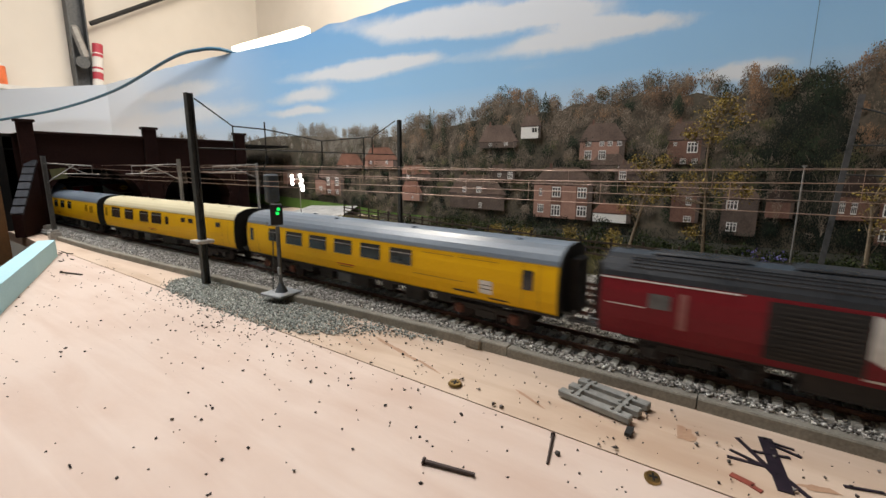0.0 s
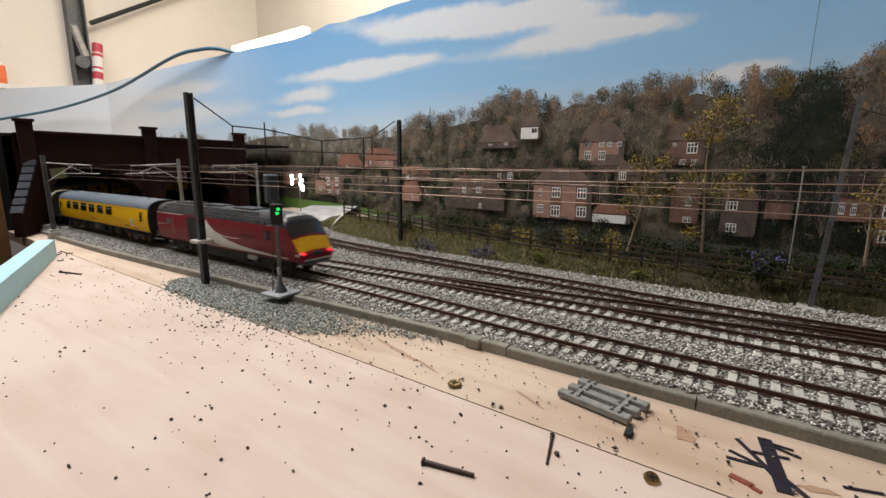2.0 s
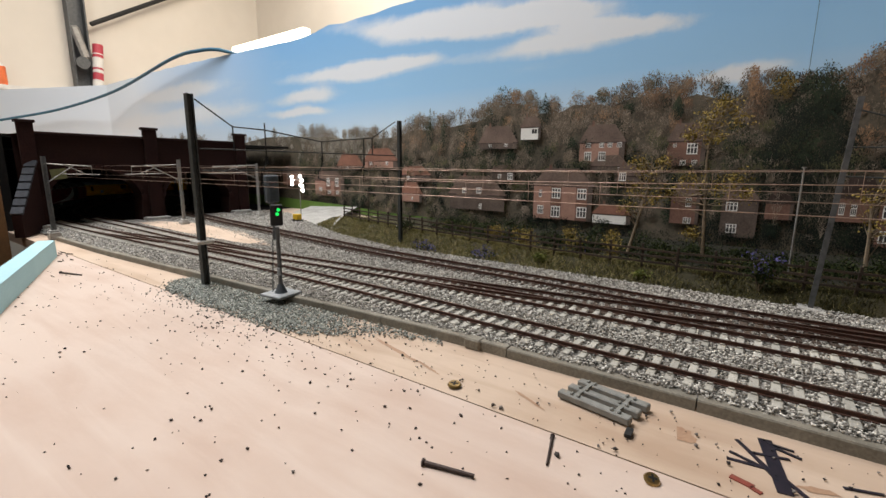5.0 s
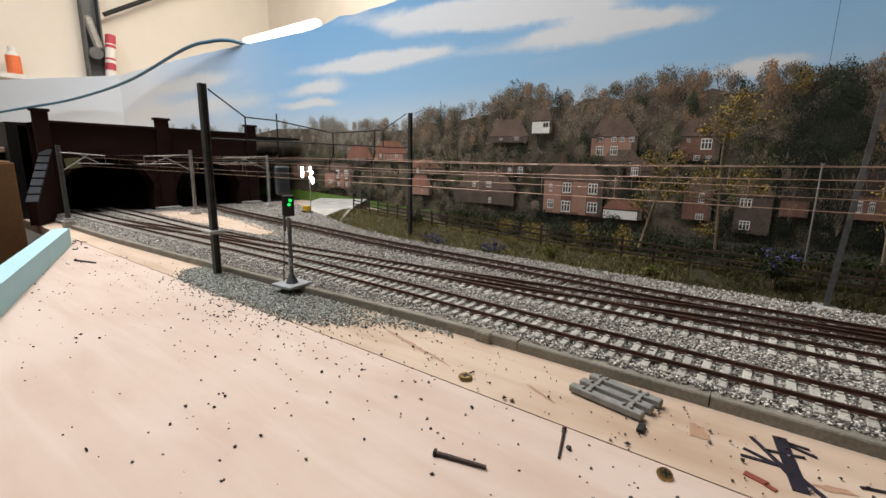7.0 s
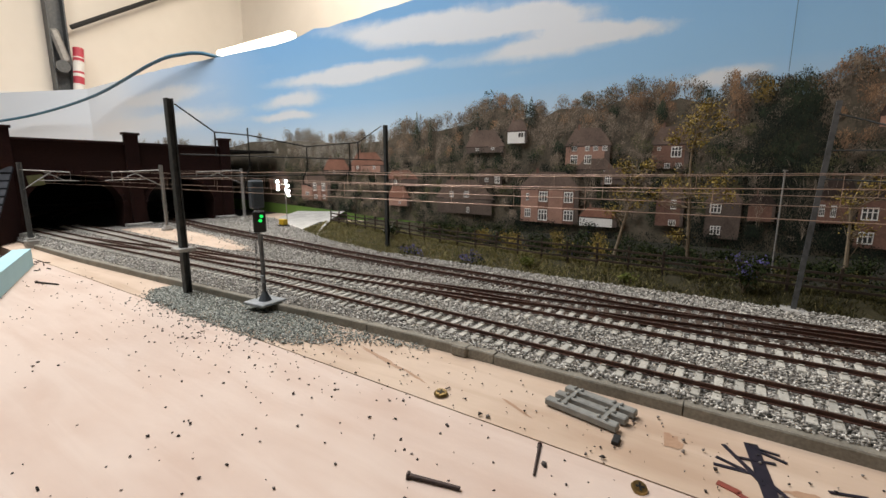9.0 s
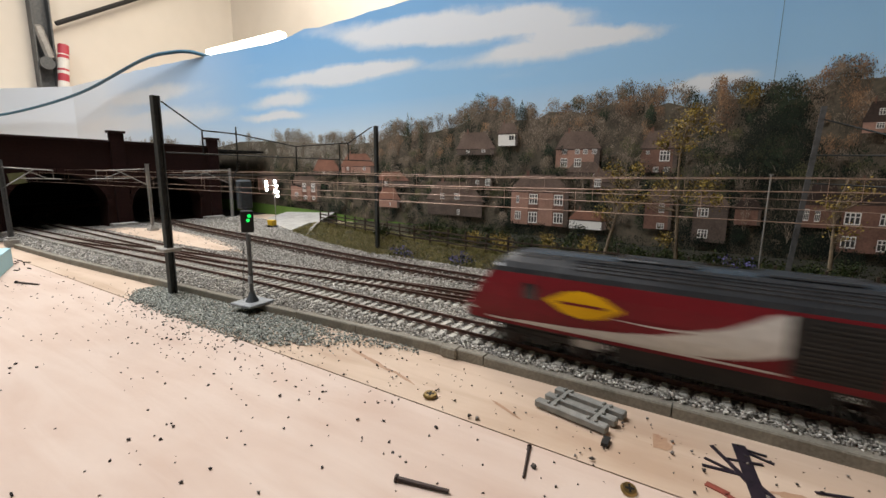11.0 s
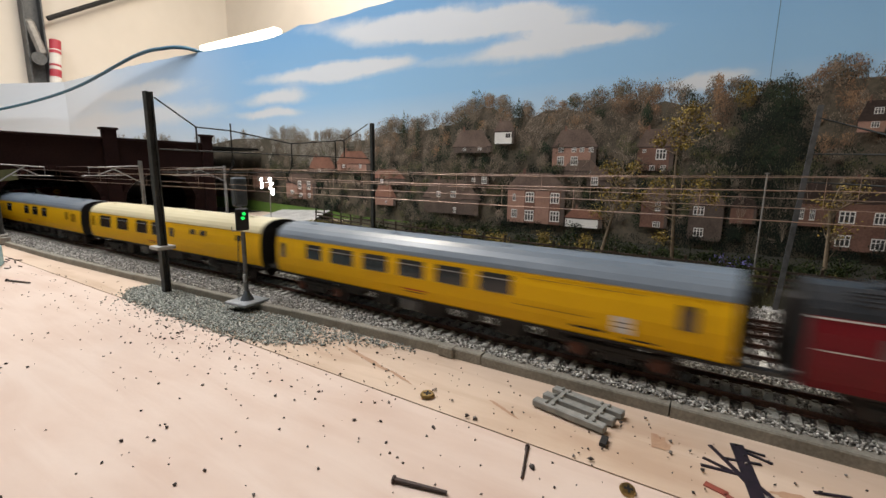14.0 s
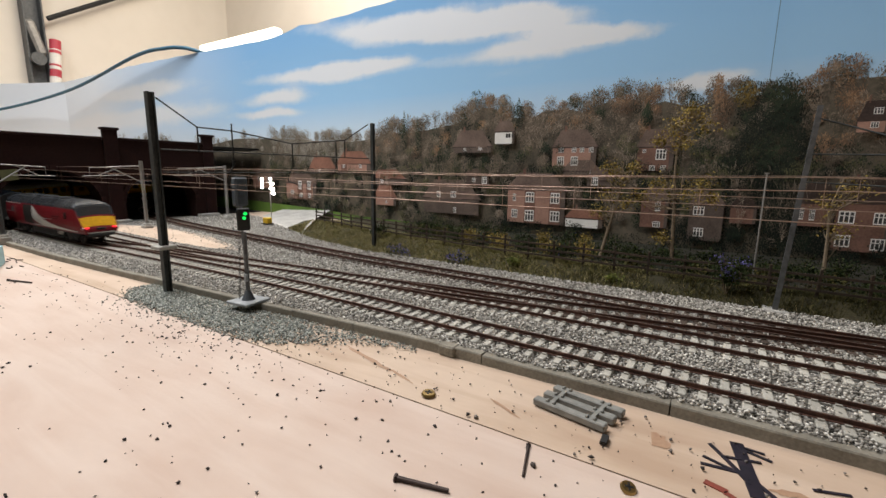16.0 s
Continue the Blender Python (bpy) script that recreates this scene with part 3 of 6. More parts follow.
def backdrop():
    """The printed board behind the layout: sky, with the wood, the houses and the field as flat layers of the print."""
    rng = random.Random(5)
    xs = [-1.72 + 0.04 * i for i in range(0, 57)]
    top = [float(np.interp(x, [-1.72, -1.25, -0.96, -0.70, -0.66, -0.61, -0.55, -0.4, 0.5], [0.352, 0.3515, 0.346, 0.340, 0.341, 0.3514, 0.3475, 0.354, 0.356])) + 0.001 * math.sin(3 * i) for i, x in enumerate(xs)]
    v, f = [], []
    for x, t in zip(xs, top):
        v += [(x, YB, -0.012), (x, YB, 0.105), (x, YB, t), (x, YB + 0.003, -0.012), (x, YB + 0.003, 0.105), (x, YB + 0.003, t)]
    hole = (11, 12)
    for i in range(56):
        a, b = 6 * i, 6 * i + 6
        if i not in hole:
            f += [(a, b, b + 1, a + 1), (a + 4, b + 4, b + 3, a + 3)]
        f += [(a + 1, b + 1, b + 2, a + 2), (a + 5, b + 5, b + 4, a + 4), (a + 2, b + 2, b + 5, a + 5)]
    board = raw("backdrop", v, f, SKY)
    tagged(board, "printed photographic backdrop of a wooded hillside with houses", "backdrop", kind="structure")
    # the return at the far end
    p, q = Vector((-1.72, 0.40, 0)), Vector((-2.75, -0.02, 0))
    v = [(p.x, p.y, -0.9), (q.x, q.y, -0.9), (q.x, q.y, 0.352), (p.x, p.y, 0.352)]
    v += [(x - 0.005, y + 0.012, z) for x, y, z in v]
    end = raw("backdrop_end", v, [(0, 1, 2, 3), (7, 6, 5, 4), (3, 2, 6, 7), (0, 4, 5, 1), (1, 5, 6, 2), (0, 3, 7, 4)], SKY)
    tagged(end, "pale printed sky board at the end of the layout", "backdrop", kind="structure")
    depth = [0.0]

    def flat(name, polys, material, parent=board, spread=0.00018, base=None):
        """Flat pieces of the print, each a hair apart from the next."""
        if base is None:
            depth[0] += 0.00022
            base = depth[0]
        vs, fs = [], []
        for poly in polys:
            if len(poly) == 2:
                poly, d = poly
            else:
                d = base + rng.random() * spread
            n = len(vs)
            vs += [(x, YB - 0.0006 - d, z) for x, z in poly]
            fs.append(tuple(range(n, n + len(poly))))
        return raw(name, vs, fs, material, parent)

    def dab(x, z, w, h, n=5):
        ph = rng.uniform(0, 6.28)
        return [(x + w * rng.uniform(0.6, 1.15) * math.cos(2 * math.pi * k / n + ph), z + h * rng.uniform(0.6, 1.15) * math.sin(2 * math.pi * k / n + ph)) for k in range(n)]

    ridge_x = [-1.72, -1.3, -0.912, -0.819, -0.679, -0.577, -0.486, -0.419, -0.394, -0.358, -0.313, -0.261, -0.240, -0.224, -0.204, -0.183, -0.166, -0.138, -0.123, -0.086, -0.069, -0.052,
               -0.027, -0.003, 0.005, 0.020, 0.034, 0.046, 0.059, 0.069, 0.0735, 0.081, 0.097, 0.106, 0.119, 0.138, 0.151, 0.160, 0.174, 0.25, 0.52]
    ridge_z = [0.18, 0.178, 0.167, 0.177, 0.174, 0.167, 0.1625, 0.166, 0.177, 0.173, 0.177, 0.184, 0.192, 0.204, 0.206, 0.195, 0.188, 0.187, 0.196, 0.195, 0.189, 0.199,
               0.2025, 0.2015, 0.193, 0.198, 0.197, 0.188, 0.1895, 0.1855, 0.200, 0.195, 0.199, 0.195, 0.199, 0.190, 0.1945, 0.206, 0.207, 0.208, 0.196]

    def ridge(x):
        return float(np.interp(x, ridge_x, ridge_z))

    # dark ground of the wood
    body, m = [], 140
    for i in range(m):
        a, b = -1.72 + 2.24 * i / m, -1.72 + 2.24 * (i + 1) / m
        body.append([(a, -0.01), (b, -0.01), (b, ridge(b) - 0.024), (a, ridge(a) - 0.024)])
    flat("printed_hillside", body, mat("print_hillside", (0.16, 0.13, 0.095), (0.075, 0.068, 0.048), rough=0.5, coarse=45, fine=260, bump=0), spread=0)
    # tones of the print, dark to light: bare wood, evergreen, autumn gold, far haze
    tones = {}
    for key, cols in (("wood", ((0.075, 0.062, 0.047), (0.135, 0.108, 0.08), (0.205, 0.162, 0.122), (0.30, 0.245, 0.19))), ("russet", ((0.09, 0.058, 0.04), (0.16, 0.10, 0.063), (0.24, 0.145, 0.082), (0.33, 0.21, 0.125))),
                      ("ever", ((0.012, 0.02, 0.013), (0.024, 0.036, 0.021), (0.042, 0.058, 0.031), (0.075, 0.09, 0.05))), ("gold", ((0.10, 0.07, 0.022), (0.16, 0.11, 0.03), (0.22, 0.155, 0.04), (0.29, 0.215, 0.07))),
                      ("haze", ((0.14, 0.125, 0.10), (0.20, 0.18, 0.15), (0.27, 0.245, 0.205), (0.34, 0.315, 0.27))), ("olive", ((0.045, 0.048, 0.026), (0.09, 0.09, 0.045), (0.145, 0.135, 0.068), (0.21, 0.19, 0.10))), ("dark", ((0.006, 0.009, 0.007), (0.013, 0.018, 0.013), (0.024, 0.030, 0.021), (0.042, 0.05, 0.033)))):
        lift = {"wood": 1.22, "russet": 1.35, "olive": 1.05, "haze": 1.3, "gold": 1.3}.get(key, 1.0)
        for lev, c in enumerate(cols):
            c = tuple(v * lift for v in c)
            m = ramp_island("print_%s" % key, [(0.0, tuple(v * 0.85 for v in c)), (1.0, tuple(v * 1.18 for v in c))], rough=0.5)
            tones[key, lev] = (m, [])

    def printed_tree(x, z, w, h, key, d, n, narrow=False):
        """A crown of small dabs, lit from above and one side."""
        own = rng.gauss(0, 0.42)
        for _ in range(n):
            a, r = rng.uniform(0, 6.28), rng.random() ** 0.55
            u, v = r * math.cos(a), r * math.sin(a)
            if narrow:
                u *= (1 - max(0, v)) ** 0.8
            lit = 1.5 + own + 0.75 * v - 0.45 * u + rng.gauss(0, 0.34)
            lev = min(3, max(0, int(lit)))
            s = rng.uniform(0.0004, 0.0009) * (1.15 - 0.45 * r)
            tones[key, lev][1].append((dab(x + w * u, z + h * v, s, s * rng.uniform(1.1, 2.3)), d + rng.random() * 0.00022))
        # thin pale limbs
        if key in ("wood", "russet", "haze"):
            for _ in range(n // 4):
                a, r = rng.gauss(math.pi / 2, 0.9), rng.uniform(0.1, 1.0)
                px, pz = x + w * r * math.cos(a) * 0.9, z + h * r * math.sin(a) * 0.9
                l, b = rng.uniform(0.002, 0.006), a + rng.gauss(0, 0.3)
                tones[key, rng.choice((0, 2, 3, 3))][1].append(([(px - 0.0002, pz), (px + 0.0002, pz), (px + l * math.cos(b), pz + l * math.sin(b))], d + 0.00022 + rng.random() * 0.0001))

    d0 = 0.0004
    for row in range(11):
        drop = row * 0.0155
        for _ in range(210 if row < 3 else 130):
            x = rng.uniform(-1.72, 0.5) if rng.random() < 0.35 else rng.uniform(-0.7, 0.36)
            z = ridge(x) - 0.009 - drop - rng.uniform(0.0, 0.012)
            if z < 0.015 or x < -0.95 and row > 3:
                continue
            w = rng.uniform(0.006, 0.014) * (1 - 0.03 * row)
            far = x < -0.42 and row < 4 or x < -0.8
            # to the right, more dark tones put the light's falloff into the print
            key = rng.choice(("haze", "haze", "wood")) if far else rng.choice(("wood", "wood", "wood", "russet", "wood", "wood", "wood", "ever") if row < 4 and x < 0.09 else ("wood", "olive", "wood", "ever", "wood", "dark") if row < 6 and x < 0.09 else ("dark", "ever", "wood", "dark", "olive") if 0.09 < x < 0.15 and row > 2 else ("wood", "dark", "wood", "russet") if x > 0.15 and row < 6 else ("dark", "ever", "wood", "dark") if x > 0.09 else ("wood", "dark", "ever", "olive", "wood", "dark"))
            printed_tree(x, z, w, w * rng.uniform(0.95, 1.4), key, d0 + 0.0003 * row, 135)
    d1 = d0 + 0.0003 * 11
    for cx, cz, w, h in ((-0.356, 0.153, 0.009, 0.032), (-0.329, 0.138, 0.008, 0.034), (-0.286, 0.098, 0.012, 0.034), (-0.158, 0.170, 0.010, 0.020), (0.006, 0.160, 0.007, 0.014), (-0.21, 0.105, 0.010, 0.022)):
        printed_tree(cx, cz, w, h, "ever", d1, 320, True)
    # dark tree of the print; the low crowns also darken the dimly lit end
    for cx, cz, w, h in ((0.134, 0.168, 0.019, 0.022), (0.140, 0.145, 0.021, 0.026), (0.120, 0.140, 0.018, 0.022), (0.113, 0.118, 0.020, 0.022), (0.132, 0.112, 0.022, 0.024), (0.098, 0.102, 0.016, 0.016), (0.122, 0.088, 0.022, 0.020),
                         (0.15, 0.105, 0.010, 0.040), (0.148, 0.07, 0.014, 0.034), (0.12, 0.06, 0.03, 0.022), (0.10, 0.030, 0.05, 0.024), (0.15, 0.03, 0.03, 0.026), (0.18, 0.022, 0.02, 0.016), (0.06, 0.024, 0.03, 0.018)):
        printed_tree(cx, cz, w, h, "dark" if cz < 0.1 else rng.choice(("ever", "dark")), d1 + 0.0003, 800)
    printed_tree(-0.48, 0.12, 0.016, 0.02, "ever", d1 + 0.0003, 300)
    for cx, cz, w, h in ((-0.019, 0.173, 0.018, 0.012), (0.082, 0.160, 0.010, 0.020), (0.076, 0.182, 0.005, 0.018)):
        printed_tree(cx, cz, w, h, "russet", d1 + 0.0004, 260)
    printed_tree(0.102, 0.175, 0.012, 0.014, "gold", d1 + 0.0003, 300)
    depth[0] = d1 + 0.0009
    # the joint between two sheets of the print
    flat("printed_joint", [[(0.1204, 0.19), (0.1210, 0.19), (0.1210, 0.354), (0.1204, 0.354)]], pm("joint", (0.12, 0.2, 0.3)))
    # the field below
    flat("printed_field", [[(-1.2, -0.01), (-0.2, -0.01), (-0.21, 0.004), (-0.436, 0.0075), (-0.58, 0.0155), (-0.80, 0.0225), (-1.2, 0.034)]], mat("print_field", (0.15, 0.26, 0.05), (0.10, 0.18, 0.04), rough=0.5, coarse=30, fine=400, bump=0))
    wall, roof, pale, glass = pm("brick", (0.46, 0.265, 0.20), 0.65), pm("roof", (0.22, 0.155, 0.125), 0.55), pm("white", (0.92, 0.90, 0.85), 0.85), pm("pane", (0.07, 0.067, 0.067), 0.5)
    dim, brown = pm("dark_brick", (0.075, 0.05, 0.042), 0.5), pm("brown_brick", (0.25, 0.135, 0.10), 0.55)
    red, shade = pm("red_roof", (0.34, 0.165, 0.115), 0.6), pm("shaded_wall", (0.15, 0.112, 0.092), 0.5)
    # each: sides, foot, eaves, ridge, wall, roof, gabled bays, windows as (place across, place up, half width, half height)
    two = ((0.3, 0.74, 0.0042, 0.0052), (0.75, 0.74, 0.0042, 0.0052))
    houses = [(-0.192, -0.162, 0.129, 0.147, 0.160, pale, roof, (), ((0.62, 0.62, 0.0016, 0.0028), (0.75, 0.62, 0.0016, 0.0028), (0.9, 0.62, 0.0012, 0.0028))),
              (-0.260, -0.198, 0.117, 0.1268, 0.1496, shade, roof, (0.75,), ((0.3, 0.5, 0.003, 0.002), (0.72, 0.55, 0.003, 0.002))),
              (-0.106, -0.049, 0.098, 0.1237, 0.1449, wall, roof, (), ((0.2, 0.82, 0.0035, 0.003), (0.5, 0.82, 0.003, 0.003), (0.68, 0.82, 0.003, 0.003), (0.88, 0.82, 0.003, 0.003), (0.2, 0.28, 0.0045, 0.0058), (0.52, 0.28, 0.0045, 0.0058))),
              (-0.090, -0.043, 0.084, 0.0936, 0.1064, shade, roof, (), ((0.8, 0.5, 0.003, 0.0025),)),
              (-0.001, 0.039, 0.0935, 0.1226, 0.1418, brown, roof, (), ((0.66, 0.66, 0.0055, 0.0062), (0.45, 0.12, 0.003, 0.003), (0.75, 0.12, 0.003, 0.003), (0.2, 0.8, 0.002, 0.002))),
              (-0.168, -0.085, 0.0196, 0.0669, 0.0894, wall, roof, (0.40, 0.83), ((0.40, 0.76, 0.0062, 0.0072), (0.83, 0.76, 0.0062, 0.0072), (0.40, 0.22, 0.0066, 0.0078), (0.84, 0.24, 0.0066, 0.0072), (0.13, 0.26, 0.0045, 0.006), (0.12, 0.74, 0.0022, 0.005))),
              (-0.083, -0.035, 0.019, 0.0321, 0.0432, pale, red, (), ()),
              (-0.314, -0.215, 0.0245, 0.0492, 0.0771, shade, roof, (0.28, 0.55), ((0.28, 1.2, 0.0035, 0.0042), (0.55, 1.22, 0.0045, 0.0045), (0.58, 0.25, 0.0026, 0.004))),
              (-0.4185, -0.372, 0.0309, 0.0454, 0.0647, wall, red, (), ((0.55, 0.4, 0.002, 0.002),)),
              (-0.652, -0.566, 0.0317, 0.0634, 0.0812, wall, roof, (0.47, 0.77), ((0.47, 0.86, 0.005, 0.008), (0.77, 0.86, 0.005, 0.008), (0.2, 0.4, 0.005, 0.004), (0.5, 0.25, 0.005, 0.004), (0.78, 0.25, 0.004, 0.004))),
              (-0.582, -0.512, 0.0838, 0.0923, 0.1134, shade, red, (0.3,), ((0.4, 0.5, 0.003, 0.0025),)), (-0.507, -0.427, 0.088, 0.1013, 0.1222, wall, red, (0.2,), ((0.2, 0.6, 0.003, 0.003), (0.7, 0.6, 0.003, 0.003))),
              (0.009, 0.039, 0.0258, 0.0602, 0.0752, brown, roof, (), ((0.62, 0.75, 0.003, 0.0055), (0.62, 0.12, 0.004, 0.0035))), (0.061, 0.095, 0.0149, 0.0574, 0.0703, shade, roof, (), ((0.28, 0.8, 0.0055, 0.005), (0.33, 0.22, 0.005, 0.005))),
              (0.101, 0.125, 0.0373, 0.0561, 0.0655, brown, dim, (), ()), (0.159, 0.189, 0.0389, 0.064, 0.0842, brown, dim, (), ((0.12, 0.5, 0.0022, 0.006), (0.42, 0.48, 0.0022, 0.006))),
              (0.190, 0.233, 0.0163, 0.0657, 0.0873, brown, dim, (0.2, 0.78), ((0.2, 0.68, 0.0062, 0.0062), (0.19, 0.2, 0.0058, 0.0060), (0.78, 0.68, 0.0052, 0.0058), (0.8, 0.17, 0.0052, 0.0058))),
              (0.1946, 0.2173, 0.1322, 0.1444, 0.1613, wall, dim, (), ((0.55, 0.55, 0.003, 0.0028), (0.6, 1.6, 0.0035, 0.003))), (-0.241, -0.199, 0.0706, 0.0839, 0.0939, shade, roof, (), ((0.82, 0.5, 0.004, 0.005), (0.4, 0.5, 0.003, 0.003))),
              (-0.422, -0.354, 0.066, 0.0773, 0.0915, shade, red, (0.4,), ((0.3, 0.5, 0.003, 0.003),)), (-0.058, -0.027, 0.0733, 0.0819, 0.0948, shade, roof, (), two[:1]),
              (0.26, 0.33, 0.03, 0.075, 0.1, dim, dim, (), two), (-0.76, -0.69, 0.05, 0.075, 0.09, wall, roof, (), two)]
    base = depth[0] + 0.0003
    for i, (x0, x1, z0, z1, z2, wm, rm, bays, wins) in enumerate(houses):
        b0 = base + 0.00003 * i
        w, hz = x1 - x0, z1 - z0
        h = flat("printed_house", [[(x0, z0), (x1, z0), (x1, z1), (x0, z1)]], wm, spread=0, base=b0)
        flat("printed_side", [[(x1 - 0.12 * w, z0), (x1, z0), (x1, z1), (x1 - 0.12 * w, z1)]], shade, h, 0, b0 + 0.00006)
        flat("printed_roof", [[(x0 - 0.04 * w, z1 - 0.001), (x1 + 0.04 * w, z1 - 0.001), (x1 - 0.24 * w, z2), (x0 + 0.2 * w, z2)]], rm, h, 0, b0 + 0.00012)
        flat("printed_eaves", [[(x0 - 0.04 * w, z1 - 0.0022), (x1 + 0.04 * w, z1 - 0.0022), (x1 + 0.04 * w, z1 - 0.0008), (x0 - 0.04 * w, z1 - 0.0008)]], dim, h, 0, b0 + 0.00015)
        flat("printed_chimney", [[(x0 + 0.26 * w, z2 - 0.002), (x0 + 0.31 * w, z2 - 0.002), (x0 + 0.31 * w, z2 + 0.005), (x0 + 0.26 * w, z2 + 0.005)]], brown, h, 0, b0 + 0.00018)
        for q in bays:
            cx, bw = x0 + q * w, 0.15 * w
            flat("printed_bay", [[(cx - bw * 0.62, z0), (cx + bw * 0.62, z0), (cx + bw * 0.62, z1), (cx - bw * 0.62, z1)]], brown if wm is wall else wm, h, 0, b0 + 0.0002)
            flat("printed_gable", [[(cx - bw, z1 - 0.002), (cx + bw, z1 - 0.002), (cx, z1 + 0.8 * (z2 - z1))]], rm, h, 0, b0 + 0.00022)
        for q, p, ww, wh in wins:
            cx, cz = x0 + q * w, z0 + p * hz
            fr = flat("printed_window", [[(cx - ww, cz - wh), (cx + ww, cz - wh), (cx + ww, cz + wh), (cx - ww, cz + wh)]], pale if wm is not pale else glass, h, 0, b0 + 0.00026)
            if wm is pale:
                continue
            panes = []
            for u in (-0.62, 0.0, 0.62):
                for v, hh in ((-0.3, 0.5), (0.58, 0.24)):
                    px, pz = cx + ww * u, cz + wh * v
                    panes.append([(px - 0.22 * ww, pz - hh * wh), (px + 0.22 * ww, pz - hh * wh), (px + 0.22 * ww, pz + hh * wh), (px - 0.22 * ww, pz + hh * wh)])
            flat("printed_pane", panes, glass, fr, 0, b0 + 0.00029)
    # shrubs, hedges and bare trees before the houses
    d2 = base + 0.0012
    for _ in range(640):
        x = rng.uniform(-0.72, 0.5)
        z = rng.choice((rng.uniform(-0.004, 0.022), rng.uniform(-0.004, 0.018), rng.uniform(0.078, 0.1), rng.uniform(0.085, 0.125)))
        if x < -0.5 and z < 0.028:
            z = rng.uniform(0.028, 0.042)
        if any(a - 0.002 < x < b + 0.002 and c + 0.004 < z < e for a, b, c, d, e, *_ in houses) and rng.random() < 0.9:
            continue
        w = rng.uniform(0.006, 0.013)
        printed_tree(x, z, w, 0.75 * w, rng.choice(("dark", "dark", "dark", "ever") if z < 0.045 and x > -0.25 else ("ever", "dark", "olive", "wood") if z < 0.03 else ("wood", "olive", "ever")), d2 + rng.random() * 0.0003, 46)
    for cx, z0, z1 in ((-0.19, 0.075, 0.12), (-0.02, 0.05, 0.12), (-0.07, 0.055, 0.105), (0.11, 0.03, 0.10), (-0.31, 0.07, 0.13), (-0.24, 0.06, 0.11), (0.15, 0.02, 0.08), (-0.39, 0.06, 0.13)):
        for _ in range(110):
            t = rng.random()
            x, z = cx + rng.gauss(0, 0.009) * t, z0 + (z1 - z0) * t
            a, l = rng.gauss(math.pi / 2, 0.6), rng.uniform(0.005, 0.013)
            tones["wood", rng.choice((1, 2, 3))][1].append(([(x - 0.0002, z), (x + 0.0002, z), (x + l * math.cos(a), z + l * math.sin(a))], d2 + 0.0006 + rng.random() * 0.0003))
    for (key, lev), (m, polys) in tones.items():
        if polys:
            tagged(flat("printed_%s" % {"ever": "evergreens", "gold": "autumn_trees", "haze": "far_trees", "olive": "shrubs"}.get(key, "trees"), polys, m), kind="stuff")


# ---- tunnel ----
XP = -0.70


def arch_profile(y0, y1, zc, n=18):
    """A horseshoe opening: sides curving in at the foot, round at the crown."""
    cy, rx = (y0 + y1) / 2, (y1 - y0) / 2
    zs = zc * 0.42
    pts = [(y0 + rx * 0.05, 0.0)]
    for k in range(n + 1):
        a = math.pi - math.pi * k / n
        pts.append((cy + rx * math.cos(a), zs + (zc - zs) * math.sin(a)))
    return pts + [(y1 - rx * 0.05, 0.0)]


